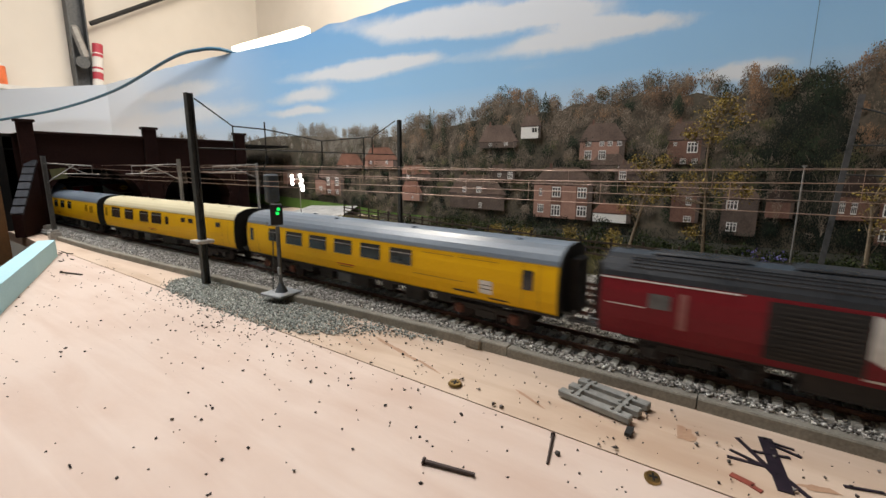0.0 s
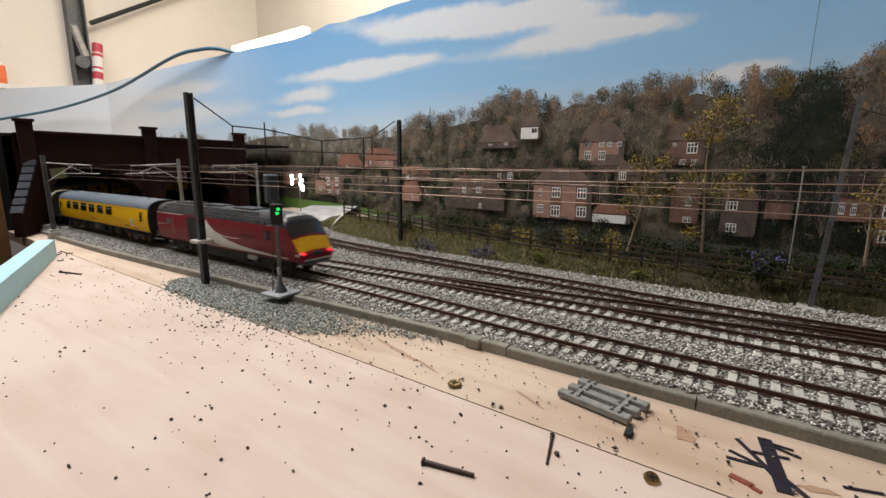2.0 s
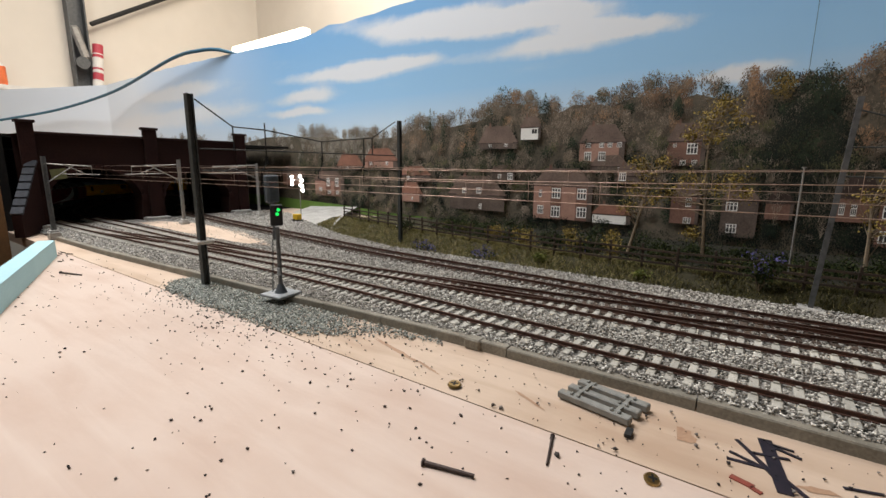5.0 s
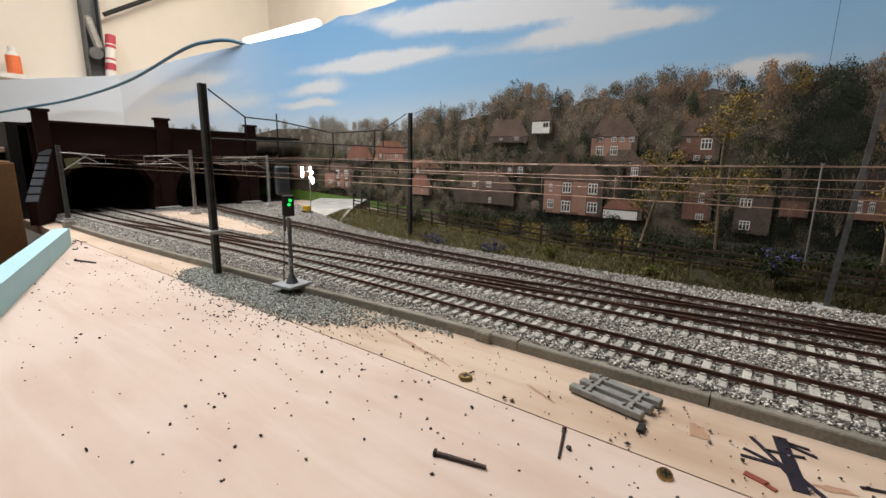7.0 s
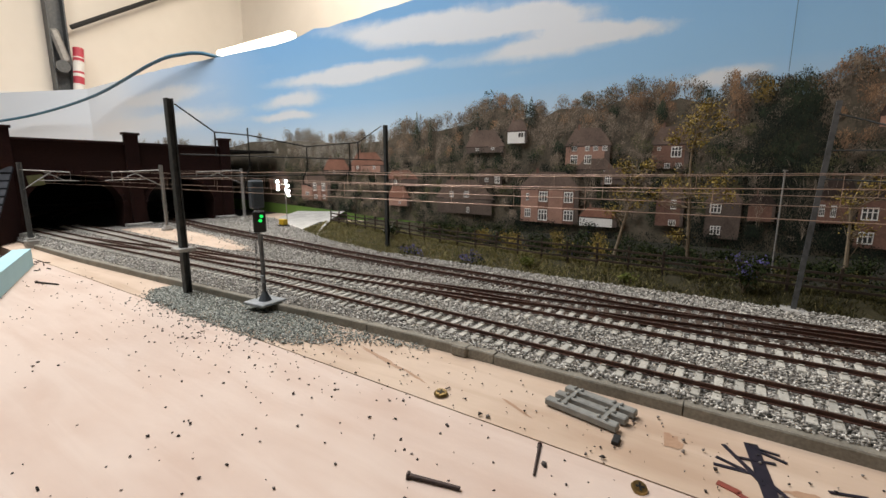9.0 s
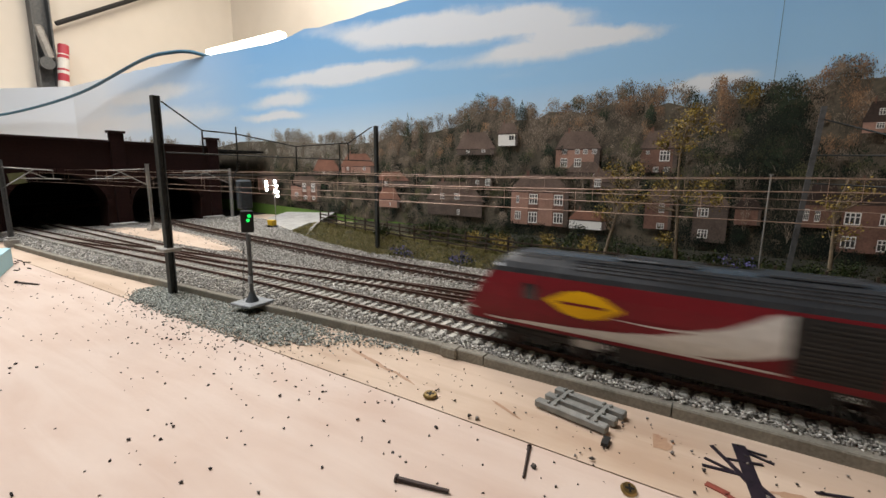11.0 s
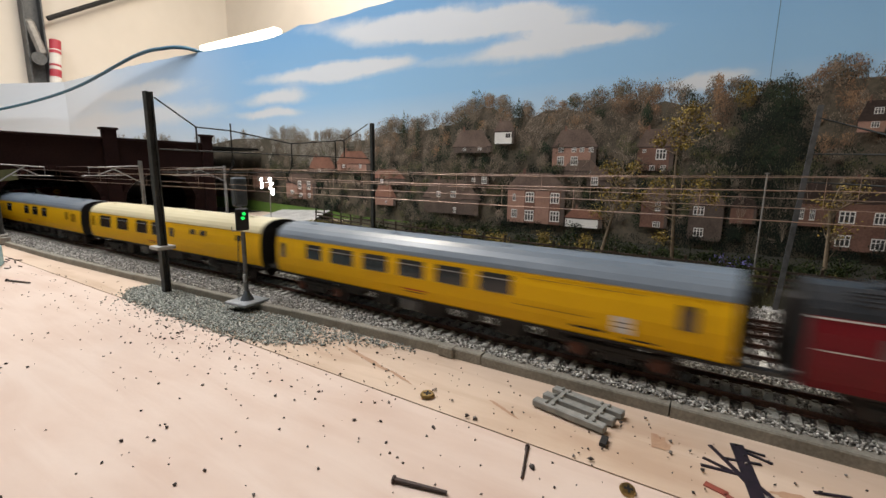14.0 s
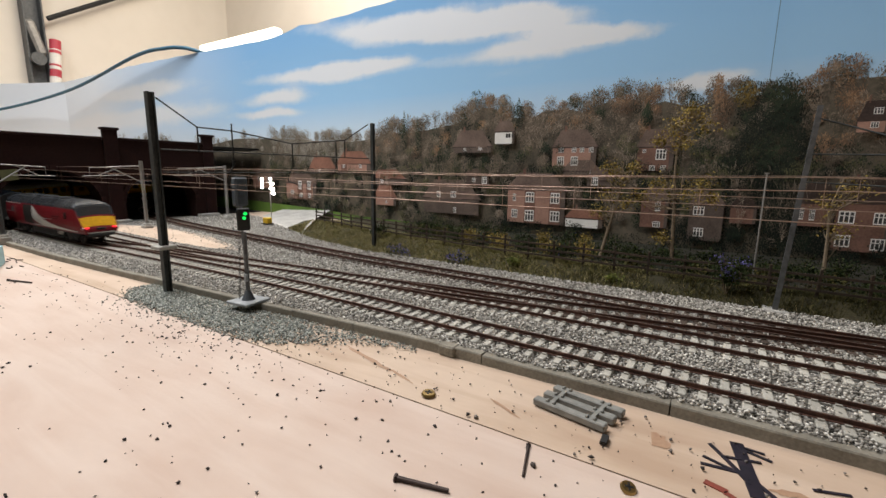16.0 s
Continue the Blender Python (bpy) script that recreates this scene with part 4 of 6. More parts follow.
def portal():
    t = thing("tunnel_portal", "dark brown brick tunnel portal with two horseshoe mouths", "tunnel", kind="structure")
    arches = [arch_profile(-0.020, 0.0945, 0.0845), arch_profile(0.1265, 0.236, 0.079)]
    # the face between and above the mouths, as columns from arch to parapet
    v, f = [], []

    def column(ya, yb, za, zb):
        n = len(v)
        for x in (XP, XP - 0.03):
            v.extend([(x, ya, za), (x, yb, zb), (x, yb, 0.130), (x, ya, 0.130)])
        f.extend([(n, n + 1, n + 2, n + 3), (n + 7, n + 6, n + 5, n + 4), (n, n + 4, n + 5, n + 1), (n + 3, n + 2, n + 6, n + 7)])

    def fill(ya, yb):
        column(ya, yb, -0.001, -0.001)

    fill(-0.041, -0.020)
    fill(0.0945, 0.1265)
    fill(0.236, 0.273)
    for prof in arches:
        top = prof[1:-1]
        for a, b in zip(top, top[1:]):
            column(a[0], b[0], a[1], b[1])
        for s, (p, q) in ((0, (prof[0], prof[1])), (1, (prof[-1], prof[-2]))):
            n = len(v)
            for x in (XP, XP - 0.03):
                v.extend([(x, p[0], 0), (x, q[0], 0), (x, q[0], q[1])])
            f.extend([(n, n + 1, n + 2), (n + 5, n + 4, n + 3), (n, n + 2, n + 5, n + 3)])
    raw("wall", v, f, MORTAR, t)
    # arch rings of cut bricks
    for prof in arches:
        for a, b in zip(prof[1:-1], prof[2:-1]):
            c = ((a[0] + b[0]) / 2, (a[1] + b[1]) / 2)
            ang = math.atan2(b[1] - a[1], b[0] - a[0])
            bm = bmesh.new()
            ln = math.hypot(b[0] - a[0], b[1] - a[1])
            box(bm, (0, 0, 0.0032), (0.004, ln * 0.97, 0.0064), bevel=0.0003)
            ob = part("arch_stone", bm, BRICK, t)
            ob.matrix_local = Matrix.Translation((XP + 0.0012, c[0], c[1])) @ Matrix.Rotation(ang, 4, "X")
    # piers with caps, and the parapet coping
    for y0, y1 in ((-0.0405, -0.0240), (0.1045, 0.1235), (0.2535, 0.2725)):
        bm = bmesh.new()
        box(bm, (XP + 0.0015, (y0 + y1) / 2, 0.072), (0.007, y1 - y0, 0.144), bevel=0.0006)
        pier = part("pier", bm, BRICK, t)
        bm = bmesh.new()
        box(bm, (XP + 0.0015, (y0 + y1) / 2, 0.1458), (0.012, y1 - y0 + 0.004, 0.0036), bevel=0.0006)
        part("pier_cap", bm, COPING_D, pier)
    for y0, y1 in ((-0.024, 0.1045), (0.1235, 0.2535)):
        bm = bmesh.new()
        box(bm, (XP - 0.012, (y0 + y1) / 2, 0.1317), (0.034, y1 - y0, 0.003), bevel=0.0006)
        part("coping", bm, COPING_D, t)
    for y0, y1 in ((0.0925, 0.127), (-0.041, -0.018), (0.236, 0.27)):
        bm = bmesh.new()
        box(bm, (XP + 0.009, (y0 + y1) / 2, 0.004), (0.014, y1 - y0, 0.009), bevel=0.0008)
        part("plinth", bm, PLASTER, t, "pale concrete plinth")
    # wing wall stepping down towards the trough
    v = [(XP + 0.005, -0.0265, 0), (-0.640, -0.060, 0), (-0.640, -0.060, 0.027), (XP + 0.005, -0.0265, 0.094)]
    v += [(x - 0.006, y - 0.008, z) for x, y, z in v]
    wing = raw("wing_wall", v, [(0, 1, 2, 3), (7, 6, 5, 4), (3, 2, 6, 7), (1, 5, 6, 2), (0, 3, 7, 4)], BRICK, t)
    for k in range(7):
        a, b = k / 7 + 0.012, (k + 1) / 7 - 0.012
        p, q = Vector(v[3]).lerp(Vector(v[2]), a), Vector(v[3]).lerp(Vector(v[2]), b)
        bm = bmesh.new()
        c = (p + q) / 2
        box(bm, (0, 0, 0), ((q - p).length, 0.0125, 0.0035), bevel=0.0004)
        ob = part("coping_stone", bm, COPING, wing)
        d = (q - p).normalized()
        ob.matrix_local = Matrix.Translation(c + Vector((-0.003, -0.004, 0.0012))) @ d.to_track_quat("X", "Z").to_matrix().to_4x4()


def tunnel_bore():
    """Unseen black box added behind the portal to keep the mouths dark, open towards the hidden turn."""
    # the floor sheet paints the bore's dark; boards past the backdrop block stray light
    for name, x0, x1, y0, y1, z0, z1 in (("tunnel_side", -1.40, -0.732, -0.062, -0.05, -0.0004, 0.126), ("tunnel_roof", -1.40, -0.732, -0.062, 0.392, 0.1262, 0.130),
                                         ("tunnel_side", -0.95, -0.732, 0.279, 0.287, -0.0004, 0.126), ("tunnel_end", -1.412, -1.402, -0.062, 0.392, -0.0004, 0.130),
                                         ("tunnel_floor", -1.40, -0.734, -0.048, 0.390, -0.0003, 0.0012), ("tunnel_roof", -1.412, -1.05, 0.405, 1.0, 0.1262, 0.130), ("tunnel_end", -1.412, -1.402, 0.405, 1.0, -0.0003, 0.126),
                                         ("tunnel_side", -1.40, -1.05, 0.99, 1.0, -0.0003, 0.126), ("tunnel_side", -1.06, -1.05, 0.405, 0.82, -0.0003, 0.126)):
        slab(name, x0, x1, y0, y1, z0, z1, TUNNEL_BLACK, "black board added to keep the tunnel mouths dark", "tunnel lining")

# ---- embankment, fence and planting ----
FENCE_LINE = [(-0.426, 0.268), (-0.3, 0.2335), (-0.227, 0.214), (-0.13, 0.197), (-0.05, 0.186), (0.05, 0.179), (0.15, 0.173), (0.5, 0.166)]


def fence_y(x):
    return float(np.interp(x, [c[0] for c in FENCE_LINE], [c[1] for c in FENCE_LINE]))


def bank_z(x, y):
    a, b = grass_edge(x), fence_y(x)
    t = (y - a) / max(0.004, b - a)
    z = 0.0025 + 0.0095 * min(1, max(0, t)) ** 1.2
    if t > 1:
        z -= 0.008 * min(1, (y - b) / 0.06)
    return z + 0.0008 * noise.noise(Vector((x * 60, y * 60, 0)))


def embankment():
    v, f = [], []
    nx, ny = 120, 22
    for i in range(nx):
        x = -0.45 + 0.95 * i / (nx - 1)
        a = grass_edge(x) + 0.002
        for k in range(ny):
            y = a + (0.3985 - a) * (k / (ny - 1)) ** 1.5
            v.append((x, y, bank_z(x, y)))
    for i in range(nx - 1):
        for k in range(ny - 1):
            f.append((i * ny + k, (i + 1) * ny + k, (i + 1) * ny + k + 1, i * ny + k + 1))
    near = [q for q in f if v[q[0]][1] < fence_y(v[q[0]][0]) + 0.04 or v[q[0]][0] < -0.2]
    ob = raw("embankment", v, near, EARTH, smooth=True)
    tagged(ob, "rough grassy embankment beside the far track", "embankment", kind="structure")
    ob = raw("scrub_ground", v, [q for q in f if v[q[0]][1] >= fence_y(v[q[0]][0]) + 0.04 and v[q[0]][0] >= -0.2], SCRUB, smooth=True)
    tagged(ob, "dark scrubby ground between fence and backdrop", "ground", kind="structure")
    rng = np.random.default_rng(31)
    n = 70000
    x = rng.uniform(-0.44, 0.3, n)
    a = np.array([grass_edge(q) for q in x]) + 0.003
    b = np.array([fence_y(q) for q in x])
    y = a + (b + 0.045 - a) * rng.random(n)
    clump = np.array([noise.noise(Vector((p * 45, q * 45, 3))) for p, q in zip(x, y)])
    keep = clump > -0.35 + 0.5 * (rng.random(n) - 0.5)
    x, y, clump = x[keep], y[keep], clump[keep]
    n = len(x)
    z = np.array([bank_z(p, q) for p, q in zip(x, y)]) - 0.0003
    h = (0.0016 + 0.0030 * rng.random(n)) * (1 + 0.9 * np.clip(clump, 0, 1))
    ang, lean = rng.uniform(0, 6.28, n), rng.normal(0, 0.6, (n, 2))
    w = 0.00022
    p0 = np.stack([x - w * np.cos(ang), y - w * np.sin(ang), z], 1)
    p1 = np.stack([x + w * np.cos(ang), y + w * np.sin(ang), z], 1)
    p2 = np.stack([x + h * lean[:, 0], y + h * lean[:, 1], z + h], 1)
    vs = np.stack([p0, p1, p2], 1).reshape(-1, 3)
    # blades turn darker to the right, painting in the light's falloff
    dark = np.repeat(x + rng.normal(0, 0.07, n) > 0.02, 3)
    for sel, m, lab in ((~dark, GRASS, "olive and straw static grass tufts"), (dark, GRASS_DIM, "rough olive grass, darkened where the light falls off")):
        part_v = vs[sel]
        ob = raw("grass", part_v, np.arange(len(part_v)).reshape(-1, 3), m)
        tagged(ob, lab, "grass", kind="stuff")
    # bare plaster slope by the tunnel end
    v = [(-0.385, 0.205, 0.003), (-0.52, 0.255, 0.003), (-0.63, 0.32, 0.003), (-0.67, 0.397, 0.008), (-0.53, 0.395, 0.014), (-0.432, 0.275, 0.0165), (-0.405, 0.235, 0.010), (-0.475, 0.285, 0.006), (-0.55, 0.34, 0.004)]
    f = [(0, 1, 7, 6), (1, 2, 8, 7), (2, 3, 8), (8, 3, 4), (7, 8, 4, 5), (6, 7, 5)]
    ob = raw("plaster_slope", v, f, PLASTER)
    tagged(ob, "bare white plaster slope by the tunnel", "slope", kind="structure")


def fence():
    t = thing("fence", "dark brown timber post and rail fence along the embankment", "fence")
    bm = bmesh.new()
    box(bm, (0, 0, 0.0085), (0.0017, 0.0017, 0.023), bevel=0.0002)
    post = bpy.data.meshes.new("post")
    bm.to_mesh(post)
    bm.free()
    post.materials.append(FENCE)
    bm = bmesh.new()
    box(bm, (0, 0, 0), (1.0, 0.0008, 0.0016))
    rail = bpy.data.meshes.new("rail")
    bm.to_mesh(rail)
    bm.free()
    rail.materials.append(FENCE)
    pts = resample([Vector((*c, 0)) for c in FENCE_LINE], 0.0255)
    rng = random.Random(3)
    for a, b in zip(pts, pts[1:]):
        za, zb = bank_z(a.x, a.y), bank_z(b.x, b.y)
        shared("post", post, Matrix.Translation((a.x, a.y, za - 0.001)) @ Euler((rng.gauss(0, 0.03), rng.gauss(0, 0.03), 0)).to_matrix().to_4x4(), t)
        for h in (0.0048, 0.0098, 0.0148):
            p, q = Vector((a.x, a.y - 0.001, za + h)), Vector((b.x, b.y - 0.001, zb + h + rng.gauss(0, 0.0003)))
            d = q - p
            shared("rail", rail, Matrix.Translation((p + q) / 2) @ d.to_track_quat("X", "Z").to_matrix().to_4x4() @ Matrix.Diagonal((d.length * 1.02, 1, 1, 1)), t)


def leaf_cloud(rng, clumps, n, size):
    v, f = [], []
    for _ in range(n):
        c, r = clumps[rng.randrange(len(clumps))]
        d = Vector((rng.gauss(0, 1), rng.gauss(0, 1), rng.gauss(0, 0.8))) * r * 0.55
        p = Vector(c) + d
        u = Vector((rng.gauss(0, 1), rng.gauss(0, 1), rng.gauss(0, 1))).normalized()
        w = u.cross(Vector((rng.gauss(0, 1), rng.gauss(0, 1), rng.gauss(0, 1)))).normalized()
        s = size * rng.uniform(0.6, 1.4)
        k = len(v)
        v += [p - u * s, p + w * s * 0.6, p + u * s, p - w * s * 0.6]
        f.append((k, k + 1, k + 2, k + 3))
    return v, f


LEAF_GOLD = ramp_island("golden_leaf", [(0.0, (0.11, 0.08, 0.018)), (0.5, (0.25, 0.175, 0.035)), (1.0, (0.42, 0.31, 0.08))])
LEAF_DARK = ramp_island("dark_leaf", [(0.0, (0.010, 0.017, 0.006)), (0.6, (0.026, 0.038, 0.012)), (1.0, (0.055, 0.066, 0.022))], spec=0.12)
LEAF_LIME = ramp_island("lime_leaf", [(0.0, (0.07, 0.09, 0.015)), (0.6, (0.14, 0.16, 0.03)), (1.0, (0.22, 0.22, 0.06))])
LEAF_OLIVE = ramp_island("olive_leaf", [(0.0, (0.03, 0.034, 0.012)), (0.6, (0.085, 0.078, 0.026)), (1.0, (0.16, 0.135, 0.05))], spec=0.12)
PETAL = ramp_island("purple_petal", [(0.0, (0.07, 0.06, 0.20)), (0.6, (0.14, 0.13, 0.36)), (1.0, (0.24, 0.22, 0.46))])
PETAL_W = mat("white_petal", (0.75, 0.74, 0.70), rough=0.7)
BARK = mat("pale_bark", (0.27, 0.21, 0.14), (0.16, 0.12, 0.08), rough=0.9)


def tree(label, base, top, lean, leaf, seed, clumps_at, n, twigs=34):
    rng = random.Random(seed)
    t = thing("tree", label, "tree", "model trees")
    base, top = Vector(base), Vector(top)
    pts = catmull([base, base.lerp(top, 0.35) + Vector(lean) * 0.5, base.lerp(top, 0.7) + Vector(lean), top], 5)
    bm = bmesh.new()
    for i, (a, b) in enumerate(zip(pts, pts[1:])):
        r = 0.0016 * (1 - 0.8 * i / len(pts))
        rod(bm, a, b, r, 6, r * 0.93)
    for _ in range(twigs):
        c, r = clumps_at[rng.randrange(len(clumps_at))]
        k = min(range(len(pts)), key=lambda j: abs(pts[j].z - (c[2] - rng.uniform(0.0, 0.02))))
        e = Vector(c) + Vector((rng.gauss(0, 0.6), rng.gauss(0, 0.5), rng.gauss(0, 0.5))) * r
        m = pts[k].lerp(e, 0.5) + Vector((0, 0, -0.002))
        rod(bm, pts[k], m, 0.0004, 4)
        rod(bm, m, e, 0.00028, 4, 0.0001)
    part("trunk", bm, BARK, t)
    v, f = leaf_cloud(rng, clumps_at, int(1.9 * n), 0.0010)
    raw("crown", v, f, leaf, t)
    return t


def bush(label, at, r, h, leaf, seed, n=260, petals=None, flowers=60, group="bushes"):
    rng = random.Random(seed)
    t = thing("bush", label, "bush", group, at=at)
    cl = [((rng.gauss(0, r * 0.4), rng.gauss(0, r * 0.3), h * rng.uniform(0.2, 0.8)), r * 0.6) for _ in range(9)]
    bm = bmesh.new()
    for c, _r in cl:
        rod(bm, (0, 0, -0.001), c, 0.0003, 4, 0.00015)
    part("stem", bm, BARK, t)
    v, f = leaf_cloud(rng, cl, int(1.6 * n), 0.0010)
    v = [Vector((p.x, p.y, max(p.z, 0.0003))) for p in v]
    raw("leaves", v, f, leaf, t)
    if petals:
        v, f = leaf_cloud(rng, [((c[0] * 1.2, c[1] * 1.2, c[2] * 1.15 + 0.002), q * 0.6) for c, q in cl], flowers, 0.0008)
        v = [Vector((p.x, p.y, max(p.z, 0.0003))) for p in v]
        raw("blossom", v, f, petals, t)
    return t


def planting():
    tree("slender model tree with golden foliage behind the fence", (0.060, 0.24, 0.013), (0.062, 0.24, 0.146), (-0.006, 0, 0), LEAF_GOLD, 1,
         [((0.056, 0.24, 0.134), 0.010), ((0.068, 0.238, 0.138), 0.009), ((0.050, 0.242, 0.124), 0.009), ((0.074, 0.24, 0.128), 0.009), ((0.062, 0.24, 0.144), 0.006), ((0.041, 0.24, 0.118), 0.006),
          ((0.060, 0.238, 0.115), 0.008), ((0.078, 0.24, 0.082), 0.010), ((0.045, 0.24, 0.08), 0.010), ((0.066, 0.24, 0.074), 0.012), ((0.03, 0.24, 0.07), 0.008), ((0.085, 0.24, 0.07), 0.007),
          ((0.05, 0.24, 0.035), 0.007)], 1300, 60)
    tree("thin model tree with sparse yellow leaves behind the fence", (0.000, 0.235, 0.013), (0.014, 0.235, 0.10), (0.003, 0, 0), LEAF_GOLD, 2,
         [((0.012, 0.235, 0.085), 0.010), ((0.002, 0.235, 0.07), 0.009), ((0.02, 0.235, 0.065), 0.009), ((-0.004, 0.235, 0.055), 0.008), ((0.024, 0.235, 0.095), 0.007), ((0.004, 0.235, 0.095), 0.008)], 520, 50)
    tree("small bare model tree with rusty leaves behind the fence", (0.165, 0.25, 0.013), (0.168, 0.25, 0.09), (-0.004, 0, 0), LEAF_GOLD, 3,
         [((0.16, 0.25, 0.07), 0.010), ((0.175, 0.25, 0.08), 0.009), ((0.17, 0.25, 0.05), 0.009)], 260, 50)
    bush("purple flowering bush on the embankment", (0.101, 0.166, bank_z(0.101, 0.166)), 0.011, 0.029, LEAF_DARK, 4, 420, PETAL, 230)
    bush("dark leafy bush by the fence", (-0.025, 0.205, bank_z(-0.025, 0.205)), 0.011, 0.030, LEAF_DARK, 5, 420, PETAL, 14)
    bush("dark bush with white blossoms beside a mast", (-0.25, 0.208, bank_z(-0.25, 0.208)), 0.010, 0.021, LEAF_DARK, 6, 320, PETAL_W, 26)
    bush("low clump of lavender flowers", (-0.186, 0.159, bank_z(-0.186, 0.159)), 0.013, 0.008, LEAF_DARK, 7, 160, PETAL, 170)
    bush("low clump of lavender flowers", (-0.112, 0.156, bank_z(-0.112, 0.156)), 0.014, 0.010, LEAF_DARK, 8, 160, PETAL, 190)
    bush("bright lime green tuft on the embankment", (-0.058, 0.168, bank_z(-0.058, 0.168)), 0.006, 0.010, LEAF_LIME, 9, 200)
    bush("lime green tuft on the embankment", (0.026, 0.162, bank_z(0.026, 0.162)), 0.005, 0.007, LEAF_LIME, 10, 120)
    rng = random.Random(77)
    for i in range(70):
        x = -0.26 + 0.0075 * i + rng.uniform(-0.006, 0.006)
        y = min(0.385, fence_y(x) + (rng.uniform(0.045, 0.06) if i % 2 else rng.uniform(0.07, 0.13)))
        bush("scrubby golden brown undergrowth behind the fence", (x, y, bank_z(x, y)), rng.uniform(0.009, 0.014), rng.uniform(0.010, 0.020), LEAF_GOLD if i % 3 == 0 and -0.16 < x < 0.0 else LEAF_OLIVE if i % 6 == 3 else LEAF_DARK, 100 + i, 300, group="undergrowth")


# ---- overhead line ----


def h_mast(bm, x, y, z0, z1, w=0.0046):
    t = w * 0.2
    for s in (-1, 1):
        box(bm, (x, y + s * (w / 2 - t / 2), (z0 + z1) / 2), (w, t, z1 - z0))
    box(bm, (x, y, (z0 + z1) / 2), (t, w - 2 * t, z1 - z0))
    return bm


def head_span():
    m = thing("mast", "tall dark grey steel mast carrying the head span", "mast", "overhead masts")
    bm = bmesh.new()
    h_mast(bm, -0.242, -0.036, 0, 0.140, 0.0046)
    part("column", bm, STEEL_D, m)
    bm = bmesh.new()
    box(bm, (-0.242, -0.036, 0.0335), (0.0125, 0.0125, 0.0026), bevel=0.0005)
    part("collar", bm, PLASTER, m, "pale collar plate")
    m = thing("mast", "dark green-grey steel mast at the embankment foot", "mast", "overhead masts")
    bm = bmesh.new()
    h_mast(bm, -0.232, 0.178, 0.001, 0.139, 0.0036)
    part("column", bm, STEEL_D, m)
    s = thing("head_span", "black head span wires slung between two masts", "head span")
    x = -0.237
    top = [(-0.0345, 0.136), (-0.008, 0.119), (0.019, 0.1185), (0.076, 0.112), (0.141, 0.119), (0.1765, 0.138)]
    tube("span_cable", [(x, y, z) for y, z in top], 0.00055, BLACK, s)
    for z, r in ((0.102, 0.0005), (0.0865, 0.0004)):
        bm = bmesh.new()
        rod(bm, (x, -0.034, z), (x, 0.177, z), r)
        part("cross_wire", bm, BLACK, s)
    for y, z0, z1, arm in ((-0.008, 0.101, 0.119, 0), (0.019, 0.079, 0.124, 1), (0.076, 0.083, 0.112, 1), (0.129, 0.092, 0.118, 1), (0.141, 0.102, 0.119, 0)):
        bm = bmesh.new()
        rod(bm, (x, y, max(z0, 0.098)), (x, y, z1), 0.0006)
        d = part("dropper", bm, BLACK, s)
        if arm:
            bm = bmesh.new()
            for k in range(3):
                rod(bm, (x, y, 0.0975 - 0.0022 * k), (x, y, 0.0963 - 0.0022 * k), 0.0012, 8)
            chain(bm, [(x, y, 0.098), (x, y - 0.001, 0.091), (x, y - 0.005, 0.085), (x, y - 0.0055, z0 - 0.004), (x + 0.001, y + 0.003, z0 - 0.007)], 0.00055)
            part("insulator_arm", bm, BLACK, d)


WIRES = ((FRONT1, 0.0735, 0.085), (TRACK2, 0.0755, 0.0895), (TRACK3, 0.078, 0.090))


def wires():
    for ctrl, zc, zm in WIRES:
        w = thing("catenary", "thin copper contact and messenger wires over a track", "overhead wire", "overhead wires")
        line = [p for p in catmull([Vector(c) for c in ctrl], 4) if -0.78 < p.x < 0.42 and p.y < 0.2]
        tube("contact_wire", [(p.x, p.y + 0.002 * math.sin(9 * p.x), zc) for p in line], 0.00018, COPPER, w)
        tube("messenger_wire", [(p.x, p.y + 0.002 * math.sin(9 * p.x), zm - 0.002 * math.sin(math.pi * (((p.x + 0.237) / 0.37) % 1.0))) for p in line], 0.00018, COPPER, w)
        for p in line[::3]:
            bm = bmesh.new()
            rod(bm, (p.x, p.y + 0.002 * math.sin(9 * p.x), zc), (p.x, p.y + 0.002 * math.sin(9 * p.x), zm - 0.002 * math.sin(math.pi * (((p.x + 0.237) / 0.37) % 1.0))), 0.00012, 4)
            part("dropper", bm, COPPER, w)


def cantilever_mast(label, x, y, z1, reach, w, material, foot=True, z0=0.0):
    m = thing("mast", label, "mast", "overhead masts")
    bm = bmesh.new()
    h_mast(bm, x, y, z0, z1, w)
    part("column", bm, material, m)
    if foot:
        bm = bmesh.new()
        box(bm, (x, y, z0 + 0.0045), (0.012, 0.012, 0.009), bevel=0.001)
        box(bm, (x, y, z0 + 0.010), (0.009, 0.009, 0.003), bevel=0.0008)
        part("footing", bm, PLASTER, m, "pale concrete footing")
    s = 1 if reach > 0 else -1
    for a, b, r in (((0, 0.091), (reach, 0.088), 0.0006), ((0, 0.068), (reach * 0.62, 0.089), 0.0006), ((reach * 0.35, 0.0785), (reach + s * 0.008, 0.0775), 0.0005), ((reach, 0.088), (reach, 0.0765), 0.0003),
                    ((reach * 0.4, 0.09), (reach * 0.85, 0.0785), 0.0004)):
        bm = bmesh.new()
        rod(bm, (x, y + a[0], a[1]), (x, y + b[0], b[1]), r)
        part("cantilever_tube", bm, STEEL_L, m)
    return m


